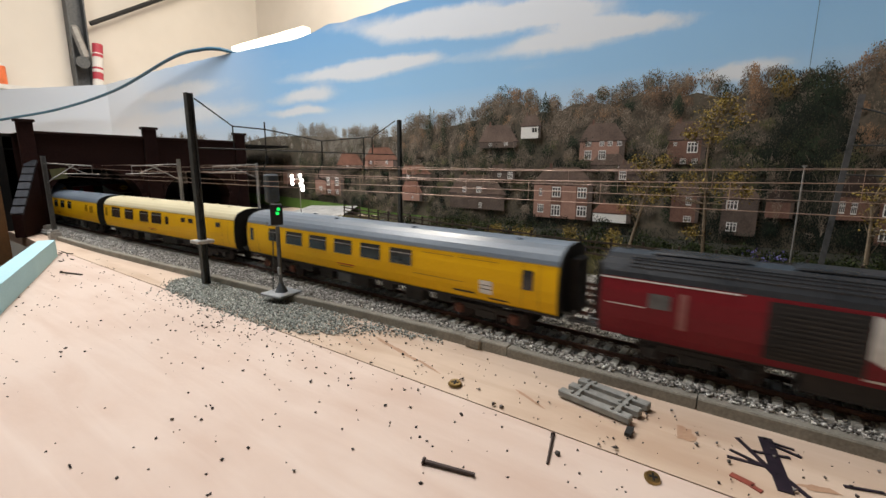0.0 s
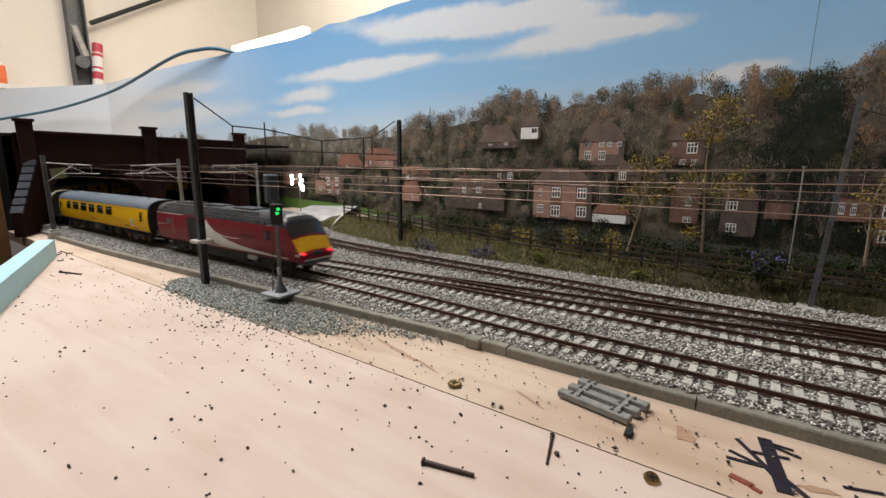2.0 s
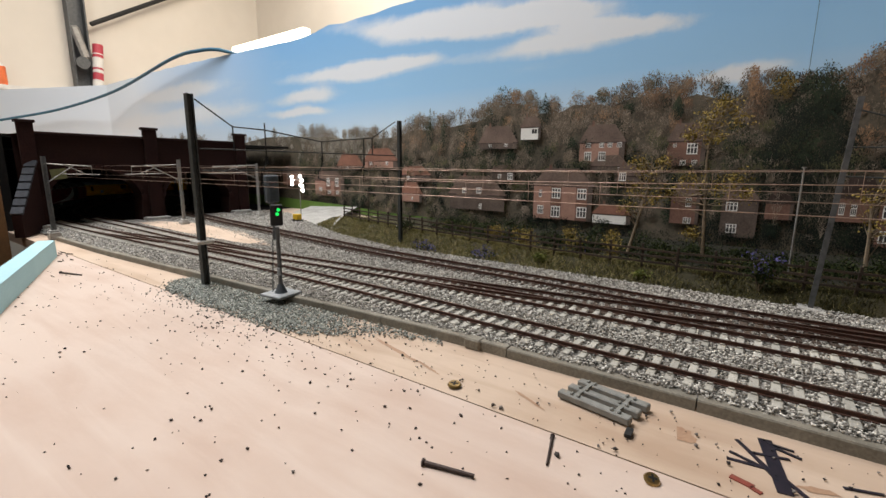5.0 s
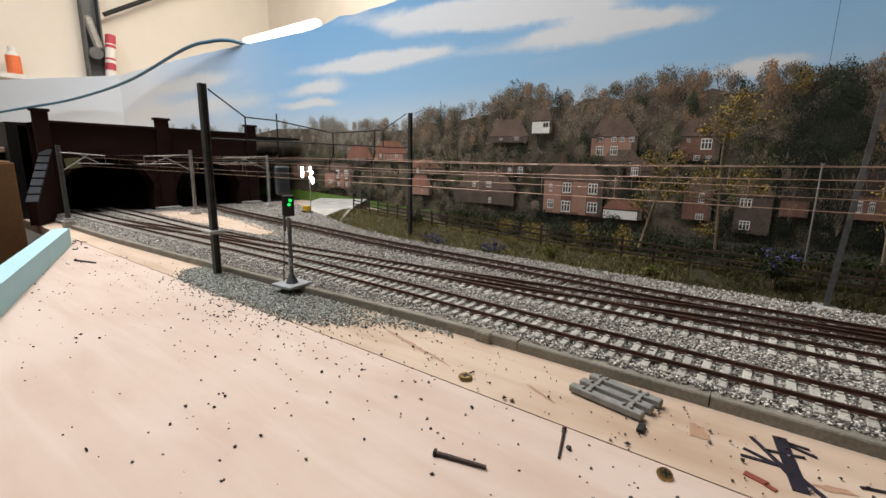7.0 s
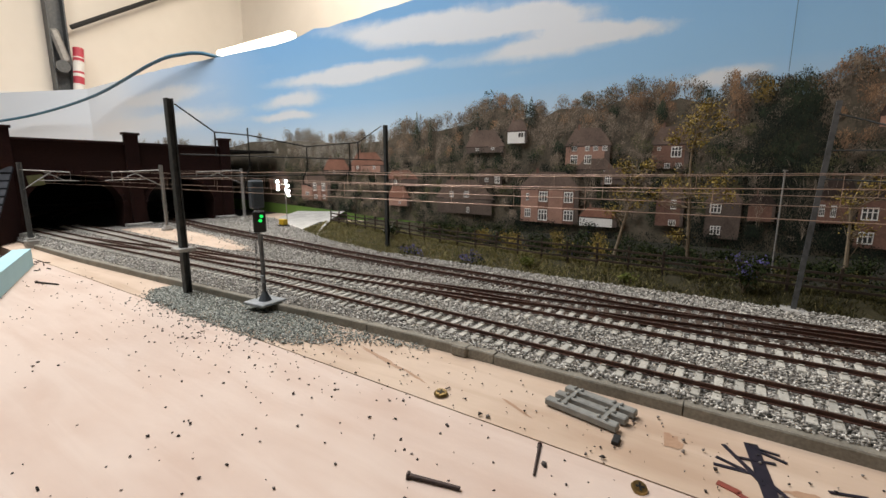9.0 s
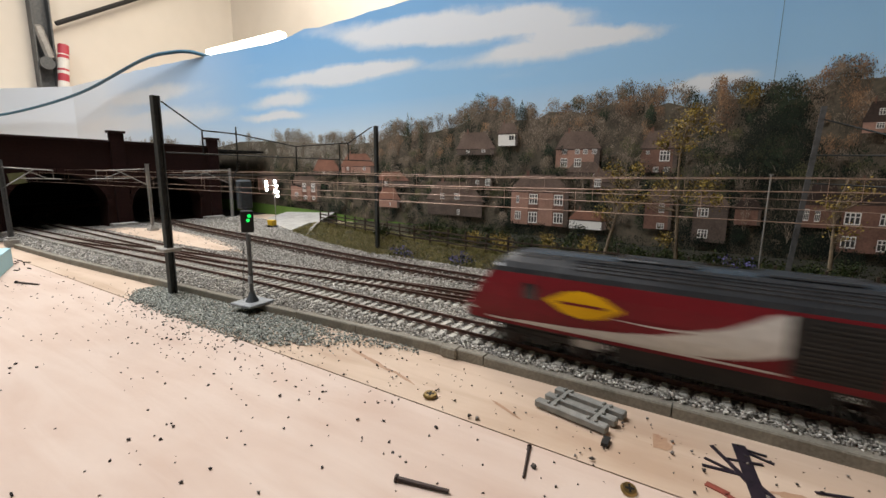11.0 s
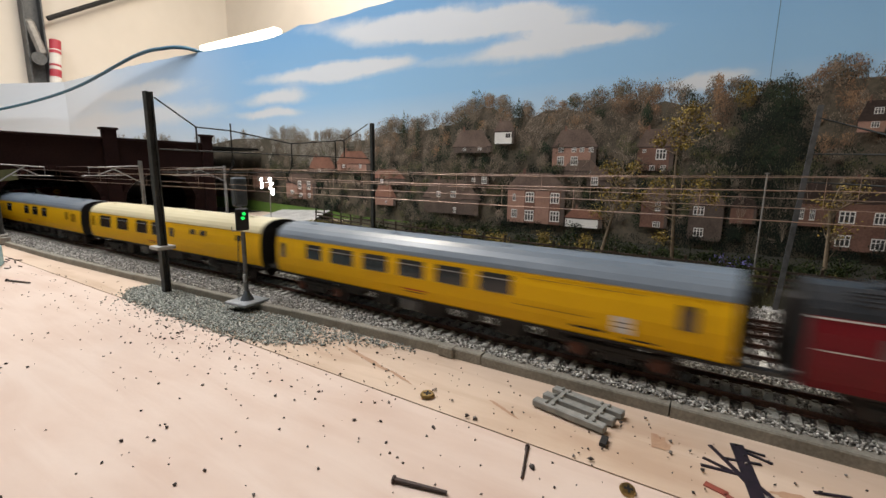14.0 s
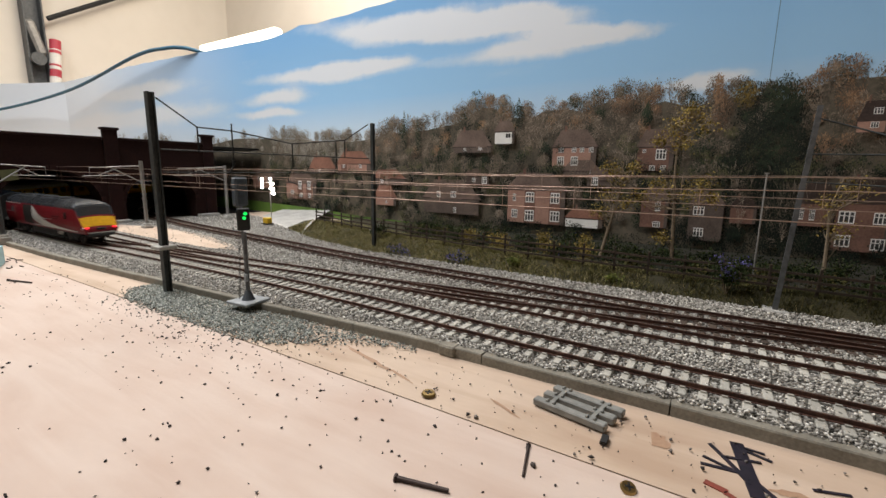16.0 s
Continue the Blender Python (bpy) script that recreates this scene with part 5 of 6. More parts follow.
def masts():
    cantilever_mast("weathered grey mast with cantilever arm by the tunnel mouth", -0.600, -0.0405, 0.0995, 0.046, 0.0042, STEEL)
    cantilever_mast("pale galvanised mast between the tunnel mouths", -0.593, 0.107, 0.098, -0.060, 0.0036, STEEL_L)
    cantilever_mast("pale galvanised mast beside the tunnel mouth", -0.615, 0.242, 0.094, -0.075, 0.0034, STEEL_L)
    m = thing("mast", "thick blue-grey steel mast at the embankment foot", "mast", "overhead masts")
    bm = bmesh.new()
    h_mast(bm, 0.1325, 0.153, 0.001, 0.131, 0.0027)
    part("column", bm, STEEL, m)
    bm = bmesh.new()
    box(bm, (0.1325, 0.153, 0.0035), (0.013, 0.013, 0.004), bevel=0.0008)
    part("footing", bm, PLASTER, m, "pale concrete footing")
    for pts in ([(0.1325, 0.153, 0.124), (0.165, 0.12, 0.110), (0.22, 0.09, 0.107)], [(0.1325, 0.153, 0.103), (0.22, 0.08, 0.1035)], [(0.1325, 0.153, 0.0865), (0.23, 0.08, 0.088)]):
        tube("span_wire", pts, 0.0005, STEEL_D, m)
    m.matrix_world = pose(-0.0045, 0, 0) @ pose(0.1325, 0.153, 0, ry=3.2) @ pose(-0.1325, -0.153, 0)
    m = thing("post", "slender pale post behind the fence", "post")
    bm = bmesh.new()
    rod(bm, (0.119, 0.225, 0.011), (0.119, 0.225, 0.091), 0.0007, 6)
    part("shaft", bm, STEEL_L, m)
    bm = bmesh.new()
    box(bm, (0.119, 0.225, 0.0915), (0.003, 0.001, 0.001))
    part("bracket", bm, STEEL_L, m)


# ---- signals and trackside things ----
LAMP_GREEN = mat("green_lamp", (0.01, 0.72, 0.10), (0.01, 0.72, 0.10), emit=1.5, bump=0)
LAMP_WHITE = mat("white_lamp", (1.0, 0.98, 0.92), (1.0, 0.98, 0.92), emit=60.0, bump=0)
LAMP_RED = mat("red_lamp", (0.85, 0.02, 0.03), (0.85, 0.02, 0.03), emit=1.6, bump=0)
GREY_BOX = mat("slate_grey_paint", (0.085, 0.10, 0.115), (0.06, 0.07, 0.08), rough=0.6)
ALU = mat("pale_grey_paint", (0.36, 0.38, 0.40), (0.22, 0.24, 0.25), rough=0.5, metal=0.3)


def signal():
    t = thing("signal", "grey colour light signal with ladder showing green", "signal", at=(-0.160, -0.0262, 0.0045))
    bm = bmesh.new()
    box(bm, (0, 0, 0.0009), (0.019, 0.019, 0.0018), bevel=0.0004, rz=0.1)
    base = part("base_plate", bm, ALU, t)
    bm = bmesh.new()
    bmesh.ops.create_cone(bm, cap_ends=True, segments=12, radius1=0.0042, radius2=0.0014, depth=0.006, matrix=Matrix.Translation((0, 0, 0.0048)))
    part("flange", bm, GREY_BOX, base)
    bm = bmesh.new()
    rod(bm, (0, 0, 0.002), (0, 0, 0.046), 0.0013, 10)
    part("post", bm, STEEL, t)
    bm = bmesh.new()
    box(bm, (0.0012, -0.0016, 0.0165), (0.0022, 0.0015, 0.005), bevel=0.0002)
    part("cable_box", bm, ALU, t)
    bm = bmesh.new()
    for u in (-0.0012, 0.0012):
        rod(bm, (-0.0068 + u * 0.6, -0.0018 - u * 0.7, 0.0015), (-0.0036 + u * 0.6, -0.001 - u * 0.7, 0.043), 0.00022, 4)
    ladder = part("ladder", bm, STEEL_D, t)
    for k in range(12):
        q = (k + 0.5) / 12
        c = Vector((-0.0068, -0.0018, 0.0015)).lerp(Vector((-0.0036, -0.001, 0.043)), q)
        bm = bmesh.new()
        rod(bm, c + Vector((-0.0007, 0.0008, 0)), c + Vector((0.0007, -0.0008, 0)), 0.00018, 4)
        part("rung", bm, STEEL_D, ladder)
    turn = Matrix.Rotation(math.radians(-36), 4, "Z")
    bm = bmesh.new()
    box(bm, (0, 0, 0.0540), (0.0035, 0.0076, 0.0138), bevel=0.0007)
    head = part("head", bm, BLACK, t)
    head.matrix_local = turn
    bm = bmesh.new()
    rod(bm, (-0.002, -0.006, 0.047), (0.001, -0.0005, 0.047), 0.0003, 5)
    rod(bm, (-0.002, -0.006, 0.047), (-0.002, -0.006, 0.0495), 0.0003, 5)
    part("bracket", bm, STEEL, t)
    for y, z, r in ((0.0014, 0.0575, 0.0012), (0.0006, 0.0548, 0.0012)):
        bm = bmesh.new()
        bmesh.ops.create_cone(bm, cap_ends=True, segments=14, radius1=r, radius2=r * 0.7, depth=0.0008, matrix=Matrix.Translation((0.0019, y, z)) @ Matrix.Rotation(math.pi / 2, 4, "Y"))
        lens = part("lens", bm, LAMP_GREEN, head, "glowing green lens")
        bm = bmesh.new()
        for k in range(9):
            a = math.radians(k * 22.5)
            box(bm, (0.0028, y + r * 1.15 * math.cos(a), z + r * 1.15 * math.sin(a)), (0.0024, 0.0007, 0.0003), rx=a + math.pi / 2)
        part("hood", bm, BLACK, lens)
    # the second signal, seen from behind
    t = thing("signal", "dark slate signal head seen from behind between tracks", "signal", at=(-0.363, 0.104, 0.003))
    bm = bmesh.new()
    rod(bm, (0, 0, 0), (0, 0, 0.05), 0.0016, 8)
    part("post", bm, STEEL, t)
    bm = bmesh.new()
    box(bm, (0, 0, 0.061), (0.009, 0.0155, 0.032), bevel=0.0018)
    head = part("head", bm, GREY_BOX, t)
    bm = bmesh.new()
    box(bm, (-0.0055, 0, 0.069), (0.006, 0.011, 0.004), bevel=0.001)
    part("hood", bm, BLACK, head)
    bm = bmesh.new()
    for k in range(16):
        a, b = 2 * math.pi * k / 16, 2 * math.pi * (k + 1) / 16
        rod(bm, (0.005 * math.cos(a), 0.005 * math.sin(a), 0.044), (0.005 * math.cos(b), 0.005 * math.sin(b), 0.044), 0.00025, 4)
    part("guard_rail", bm, STEEL_D, t)


def mouth_sign():
    t = thing("sign", "small yellowed card sign at the tunnel mouth", "sign")
    bm = bmesh.new()
    box(bm, (-0.6915, -0.006, 0.077), (0.001, 0.017, 0.014), rx=0.12)
    part("plate", bm, mat("yellowed_card", (0.16, 0.16, 0.07), rough=0.8), t)


def bare_patch():
    """Board left bare between the middle and far tracks near the tunnel."""
    v = [(-0.66, 0.072, 0.0046), (-0.56, 0.068, 0.0046), (-0.45, 0.066, 0.0046), (-0.38, 0.068, 0.0046), (-0.33, 0.078, 0.0046), (-0.37, 0.095, 0.0046), (-0.45, 0.114, 0.0046), (-0.53, 0.122, 0.0046), (-0.60, 0.12, 0.0046), (-0.66, 0.10, 0.0046)]
    tagged(raw("bare_board", v, [tuple(range(len(v)))], STRIP), "bare sandy board showing between the tracks", "board", kind="structure")


def lighting_tower():
    t = thing("lighting_tower", "yellow mobile lighting tower with bright white lamps lit", "lighting tower", at=(-0.50, 0.236, 0.0032))
    yel = mat("machine_yellow", (0.72, 0.46, 0.02), (0.5, 0.31, 0.015), rough=0.5)
    bm = bmesh.new()
    box(bm, (0, 0, 0.0075), (0.012, 0.009, 0.009), bevel=0.001)
    cart = part("generator", bm, yel, t)
    bm = bmesh.new()
    box(bm, (0, 0, 0.0022), (0.017, 0.011, 0.0016), bevel=0.0004)
    part("chassis", bm, BLACK, t)
    for s in (-1, 1):
        bm = bmesh.new()
        rod(bm, (0.0, s * 0.0055, 0.0022), (0.0, s * 0.007, 0.0022), 0.0022, 12)
        part("wheel", bm, BLACK, t)
    bm = bmesh.new()
    rod(bm, (0.002, 0.006, 0.003), (0.002, 0.006, 0.071), 0.0007, 6)
    mast = part("mast", bm, STEEL_L, t)
    bm = bmesh.new()
    rod(bm, (0.002, -0.0095, 0.0655), (0.002, 0.0115, 0.0655), 0.0006, 5)
    rod(bm, (0.002, 0.0085, 0.0480), (0.002, 0.0085, 0.0720), 0.0005, 5)
    bar = part("lamp_bar", bm, STEEL_L, t)
    for y, z in ((-0.0085, 0.0592), (-0.0085, 0.0645), (-0.0085, 0.0705), (0.0065, 0.0710), (0.0095, 0.0640), (0.0065, 0.0570), (0.0105, 0.0545), (0.0105, 0.0490)):
        bm = bmesh.new()
        box(bm, (0.0035, y, z), (0.0026, 0.0044, 0.0044), bevel=0.0012)
        part("floodlight", bm, LAMP_WHITE, bar, "glowing white floodlight")


def sleeper_panel():
    t = thing("sleeper_panel", "offcut of grey plastic sleepers lying on the board", "sleepers", at=(0.0538, -0.0311, 0))
    t.rotation_euler.z = -0.17
    for k, y in enumerate((-0.0068, 0.0, 0.0068)):
        bm = bmesh.new()
        box(bm, (0.0006 * k, y, 0.0016), (0.0285, 0.0036, 0.0028), bevel=0.0004)
        s = part("sleeper", bm, mat("grey_plastic", (0.27, 0.27, 0.25), (0.18, 0.18, 0.165), rough=0.6, coarse=90), t)
        for x in (-0.0075, 0.0085):
            for u in (-0.0014, 0.0014):
                bm = bmesh.new()
                box(bm, (x + u, y, 0.0033), (0.0010, 0.0018, 0.0010), bevel=0.0002)
                part("rail_chair", bm, mat("grey_plastic", (0, 0, 0)), s)
    for x in (-0.0075, 0.0085):
        bm = bmesh.new()
        box(bm, (x, 0, 0.0026), (0.0014, 0.0145, 0.0009))
        part("web", bm, mat("grey_plastic", (0, 0, 0)), t)
    bm = bmesh.new()
    box(bm, (0.016, -0.0125, 0.0006), (0.0022, 0.005, 0.0012), rz=0.2)
    part("stub", bm, BLACK, t)


BRASS = mat("brass_screw", (0.42, 0.30, 0.12), (0.22, 0.15, 0.06), rough=0.35, metal=0.9)
IRON = mat("dark_iron", (0.07, 0.05, 0.045), (0.035, 0.025, 0.022), rough=0.6, metal=0.5)


def screw(label, x, y, tilt, r=0.0030):
    t = thing("screw", label, "screw", "screws", at=(x, y, 0.0))
    t.rotation_euler = (tilt, tilt * 0.5, 0.4)
    bm = bmesh.new()
    bmesh.ops.create_cone(bm, cap_ends=True, segments=20, radius1=r, radius2=r * 0.82, depth=0.0008, matrix=Matrix.Translation((0, 0, 0.0008 + 0.4 * r * tilt)))
    part("head", bm, BRASS, t)
    bm = bmesh.new()
    for a in (0, math.pi / 2):
        box(bm, (0, 0, 0.00125 + 0.4 * r * tilt), (r * 1.05, r * 0.26, 0.0002), rz=a)
    part("cross_recess", bm, BLACK, t)
    return t


def nail(label, a, b, r):
    a, b = Vector((*a, r)), Vector((*b, r))
    t = thing("nail", label, "nail", "loose nails")
    bm = bmesh.new()
    rod(bm, a, b, r, 8, r * 0.75)
    part("shank", bm, IRON, t)
    d = (b - a).normalized()
    bm = bmesh.new()
    rod(bm, a - d * 0.0006, a, r * 1.6, 10)
    part("head", bm, IRON, t)


def loose_things():
    screw("tarnished cross-head brass screw set in the board", 0.0, -0.0535, 0.06)
    screw("brass screw head tilted in the plywood", 0.0785, -0.0665, 0.30, 0.0024)
    nail("dark bent iron nail lying on the board", (0.0205, -0.1002), (0.036, -0.0962), 0.0008)
    nail("short dark nail lying on the board", (0.047, -0.0635), (0.0512, -0.0785), 0.0005)
    nail("dark metal pin lying on the board", (-0.374, -0.0905), (-0.351, -0.083), 0.0008)
    rng = random.Random(9)
    ink = mat("marker_ink", (0.012, 0.010, 0.016), (0.03, 0.02, 0.03), rough=0.4, bump=0)
    scrib = thing("marker_scribble", "black marker scribble across the plywood", "scribble")
    for k, (x0, y0, x1, y1, w) in enumerate(((0.0978, -0.0270, 0.1062, -0.0390, 0.0013), (0.0957, -0.0405, 0.1079, -0.0390, 0.0013), (0.0962, -0.0360, 0.1085, -0.0405, 0.0012), (0.1055, -0.0215, 0.1104, -0.0495, 0.0040),
                                             (0.1045, -0.0240, 0.1150, -0.0275, 0.0012), (0.1085, -0.0400, 0.1162, -0.0490, 0.0014), (0.1, -0.0300, 0.1085, -0.0440, 0.0010), (0.1043, -0.0235, 0.1133, -0.0240, 0.0010),
                                             (0.1010, -0.0330, 0.1120, -0.0300, 0.0011), (0.124, -0.0365, 0.133, -0.0335, 0.001))):
        d = Vector((x1 - x0, y1 - y0))
        bm = bmesh.new()
        box(bm, ((x0 + x1) / 2, (y0 + y1) / 2, -0.0002 + 0.00002 * k), (d.length, w, 0.0003), rz=math.atan2(d.y, d.x))
        part("stroke", bm, ink, scrib)
    bm = bmesh.new()
    box(bm, (0.1, -0.0505, -0.0002), (0.006, 0.0022, 0.0004), rz=-0.3)
    box(bm, (0.1035, -0.0525, -0.0002), (0.003, 0.0015, 0.0004), rz=-0.5)
    ob = part("paint_mark", bm, mat("red_brown_paint", (0.26, 0.06, 0.04), (0.14, 0.04, 0.03), rough=0.6))
    tagged(ob, "flaking red-brown paint mark on plywood", "paint mark")
    bm = bmesh.new()
    for k in range(18):
        a, b = 2 * math.pi * k / 18, 2 * math.pi * (k + 1) / 18
        if k in (4, 5):
            continue
        rod(bm, (-0.0886 + 0.0042 * math.cos(a), -0.0435 + 0.0036 * math.sin(a), 0), (-0.0886 + 0.0042 * math.cos(b), -0.0435 + 0.0036 * math.sin(b), 0), 0.0006, 4)
    ob = part("glue_ring", bm, mat("grey_glue", (0.22, 0.2, 0.18), rough=0.6))
    tagged(ob, "dried grey ring of glue on the board", "glue ring")
    # smears of stain on the strip
    for x, y, w, h, a in ((-0.045, -0.040, 0.05, 0.0035, -0.25), (0.03, -0.045, 0.02, 0.002, -0.4), (-0.02, -0.046, 0.026, 0.0022, -0.3), (0.083, -0.035, 0.008, 0.013, 0.1), (0.118, -0.042, 0.012, 0.004, 0.3)):
        n, v = 14, []
        for k in range(n):
            q = 2 * math.pi * k / n
            r = rng.uniform(0.55, 1.0)
            u, s = 0.5 * w * r * math.cos(q), 0.5 * h * r * math.sin(q)
            v.append((x + u * math.cos(a) - s * math.sin(a), y + u * math.sin(a) + s * math.cos(a), -0.00025))
        ob = raw("stain", v, [tuple(range(n))], mat("brown_stain", (0.33, 0.19, 0.12), (0.44, 0.29, 0.19), rough=0.6, coarse=120, fine=800, mix=0.9))
        tagged(ob, "reddish brown stain on the plywood", "stain", "stains")
    # oddments near the foam block
    for i in range(9):
        bm = bmesh.new()
        box(bm, (0, 0, 0.0005), (rng.uniform(0.004, 0.012), 0.0009, 0.0008), rz=rng.uniform(-0.6, 0.6))
        ob = part("offcut", bm, IRON)
        ob.location = (-0.43 - rng.uniform(0, 0.07), -0.066 - rng.uniform(-0.006, 0.016), 0)
        tagged(ob, "thin dark plastic offcut on the board", "offcut", "offcuts")


def clutter():
    a, b = Vector((-0.466, -0.071, 0)), Vector((-0.1, -0.21, 0))
    d = (b - a).normalized()
    n = Vector((d.y, -d.x, 0))
    v = [a, b, b + n * 0.013, a + n * 0.013]
    v = [tuple(p) for p in v] + [(p.x, p.y, 0.0165) for p in v]
    ob = raw("foam_block", v, [(0, 3, 2, 1), (4, 5, 6, 7), (0, 1, 5, 4), (1, 2, 6, 5), (2, 3, 7, 6), (3, 0, 4, 7)], FOAM)
    tagged(ob, "pale blue insulation foam block lying on the board", "foam block")
    # added under the box; its dark brown paints in the unlit gap
    bm = bmesh.new()
    box(bm, (-0.75, -0.27, -0.48), (0.5, 0.40, 0.84), bevel=0.004)
    tagged(part("cabinet", bm, mat("dark_brown", (0.045, 0.028, 0.018), rough=0.9)), "plain block added under the box, dark for the unlit gap", "cabinet")
    t = thing("cardboard_box", "brown cardboard box beside the tunnel", "box", at=(-0.6815, -0.128, -0.06))
    for name, c, s in (("side", (0, 0.049, 0.069), (0.12, 0.003, 0.138)), ("side", (0, -0.049, 0.069), (0.12, 0.003, 0.138)), ("end", (0.0605, 0, 0.069), (0.003, 0.1, 0.138)), ("end", (-0.0605, 0, 0.069), (0.003, 0.1, 0.138)),
                       ("flap", (0, 0.0, 0.139), (0.118, 0.095, 0.002))):
        bm = bmesh.new()
        box(bm, c, s, bevel=0.0006)
        part(name, bm, CARD, t)
    bm = bmesh.new()
    box(bm, (-0.86, -0.13, 0.015), (0.19, 0.13, 0.15), bevel=0.001)
    tagged(part("timber_block", bm, mat("dark_brown", (0.045, 0.028, 0.018), rough=0.9)), "dark stained timber block behind the portal", "block")
    bm = bmesh.new()
    box(bm, (-0.86, -0.13, 0.0935), (0.21, 0.15, 0.007), bevel=0.001)
    tagged(part("plywood_offcut", bm, STRIP), "pale plywood offcut lying on the timber block", "offcut")
    pts = catmull([(-0.951, 0.398, 0.351), (-0.986, 0.39, 0.3592), (-1.0455, 0.38, 0.3631), (-1.173, 0.37, 0.3586), (-1.54, 0.36, 0.3106), (-1.871, 0.30, 0.272), (-2.10, 0.20, 0.243)], 6)
    tagged(tube("cable", [(-0.93, 0.43, 0.30), (-0.93, 0.412, 0.345), *pts, (-2.3, 0.12, 0.22), (-2.45, 0.05, 0.0)], 0.0042, CABLE, seg=10), "thick blue cable draped over the backdrop", "cable")
    # things on the garage wall beyond the backdrop
    slab("shelf", -2.85, -2.70, -0.3, 1.2, 0.42, 0.44, WHITE, "white painted shelf on the garage wall", "shelf")
    t = thing("door_track", "grey steel garage door track on the wall", "door track")
    bm = bmesh.new()
    for y in (0.63, 0.70):
        box(bm, (-2.82, y, 1.37), (0.05, 0.008, 1.85), bevel=0.002)
    box(bm, (-2.842, 0.665, 1.37), (0.008, 0.078, 1.85))
    part("channel", bm, STEEL, t)
    bm = bmesh.new()
    box(bm, (-2.80, 0.665, 0.70), (0.02, 0.04, 0.16), bevel=0.01, rx=0.25)
    arm = part("bracket", bm, STEEL_L, t)
    bm = bmesh.new()
    rod(bm, (-2.80, 0.66, 0.60), (-2.775, 0.66, 0.60), 0.03, 16)
    part("pulley", bm, STEEL, arm)
    bm = bmesh.new()
    rod(bm, (-2.80, 0.72, 0.80), (-2.80, 1.60, 1.34), 0.011, 8)
    part("guide_rail", bm, BLACK, t)
    t = thing("sealant_tube", "red and white sealant cartridge leaning on the wall", "tube")
    bm = bmesh.new()
    rod(bm, (-2.755, 0.700, 0.441), (-2.79, 0.735, 0.70), 0.023, 18)
    part("cartridge", bm, mat("tube_red", (0.52, 0.05, 0.08), rough=0.4), t)
    for q0, q1, m in ((0.0, 0.30, WHITE), (0.44, 0.50, WHITE), (0.54, 0.74, WHITE), (0.80, 0.82, WHITE)):
        bm = bmesh.new()
        p, q = Vector((-2.755, 0.700, 0.441)), Vector((-2.79, 0.735, 0.70))
        rod(bm, p.lerp(q, q0), p.lerp(q, q1), 0.0234, 18)
        part("band", bm, m, t, "white band")
    t = thing("bottle", "clear bottle with an orange label", "bottle", at=(-2.77, 0.335, 0.44))
    bm = bmesh.new()
    rod(bm, (0, 0, 0), (0, 0, 0.085), 0.027, 16)
    part("body", bm, mat("bottle_orange", (0.85, 0.2, 0.07), rough=0.4), t)
    bm = bmesh.new()
    rod(bm, (0, 0, 0.085), (0, 0, 0.105), 0.026, 16, 0.012)
    rod(bm, (0, 0, 0.105), (0, 0, 0.125), 0.013, 12)
    part("neck", bm, WHITE, t, "white cap")
    t = thing("batten_light", "warm white tube light behind the backdrop", "light")
    bm = bmesh.new()
    box(bm, (-1.27, 0.72, 0.487), (0.40, 0.03, 0.026), bevel=0.004)
    part("diffuser", bm, mat("warm_tube", (1.0, 0.9, 0.72), (1.0, 0.9, 0.72), emit=3.0, bump=0), t)
    bm = bmesh.new()
    box(bm, (-1.27, 0.727, 0.487), (0.40, 0.012, 0.014), bevel=0.003)
    part("housing", bm, WHITE, t)
    for x in (-1.42, -1.12):
        bm = bmesh.new()
        rod(bm, (x, 0.727, -0.001), (x, 0.727, 0.482), 0.006, 8)
        part("stand", bm, WHITE, t)

# ---- the train ----
YELLOW = mat("rail_yellow", (0.78, 0.45, 0.004), (0.70, 0.39, 0.003), rough=0.5, coarse=30, fine=600, bump=0.05, spec=0.2)
RED = mat("train_red", (0.185, 0.008, 0.016), (0.145, 0.006, 0.012), rough=0.42, coarse=30, fine=600, bump=0.05, spec=0.28)
ROOF_GREY = mat("roof_grey", (0.165, 0.20, 0.24), (0.125, 0.155, 0.19), rough=0.32, coarse=40, fine=600, bump=0.05)
ROOF_CREAM = mat("roof_cream", (0.62, 0.56, 0.37), (0.55, 0.49, 0.31), rough=0.45, coarse=40, fine=600, bump=0.05)
ROOF_DARK = mat("roof_charcoal", (0.034, 0.038, 0.044), (0.022, 0.025, 0.029), rough=0.28, coarse=40, bump=0.05)
UNDER = mat("underframe_black", (0.018, 0.017, 0.016), (0.035, 0.03, 0.027), rough=0.75, coarse=90)
GLASS = mat("tinted_window", (0.014, 0.015, 0.017), (0.022, 0.022, 0.024), rough=0.12, bump=0, spec=0.6)
GLASS_Y = mat("yellowed_window", (0.36, 0.20, 0.01), (0.30, 0.165, 0.01), rough=0.2, bump=0)
SCREEN = mat("dark_windscreen", (0.030, 0.032, 0.036), (0.020, 0.021, 0.024), rough=0.10, bump=0, spec=0.8, coat=0.5)
NOSE_Y = mat("nose_yellow", (0.78, 0.42, 0.01), rough=0.4, bump=0)
PAINT_W = mat("livery_white", (0.70, 0.69, 0.66), rough=0.4, bump=0)
BOGIE_R = mat("rusty_axlebox", (0.14, 0.05, 0.03), rough=0.8)

SIDE = [(0.0158, 0.0130), (0.0172, 0.0152), (0.0181, 0.0200), (0.0184, 0.0255), (0.0181, 0.0320), (0.0173, 0.0375)]
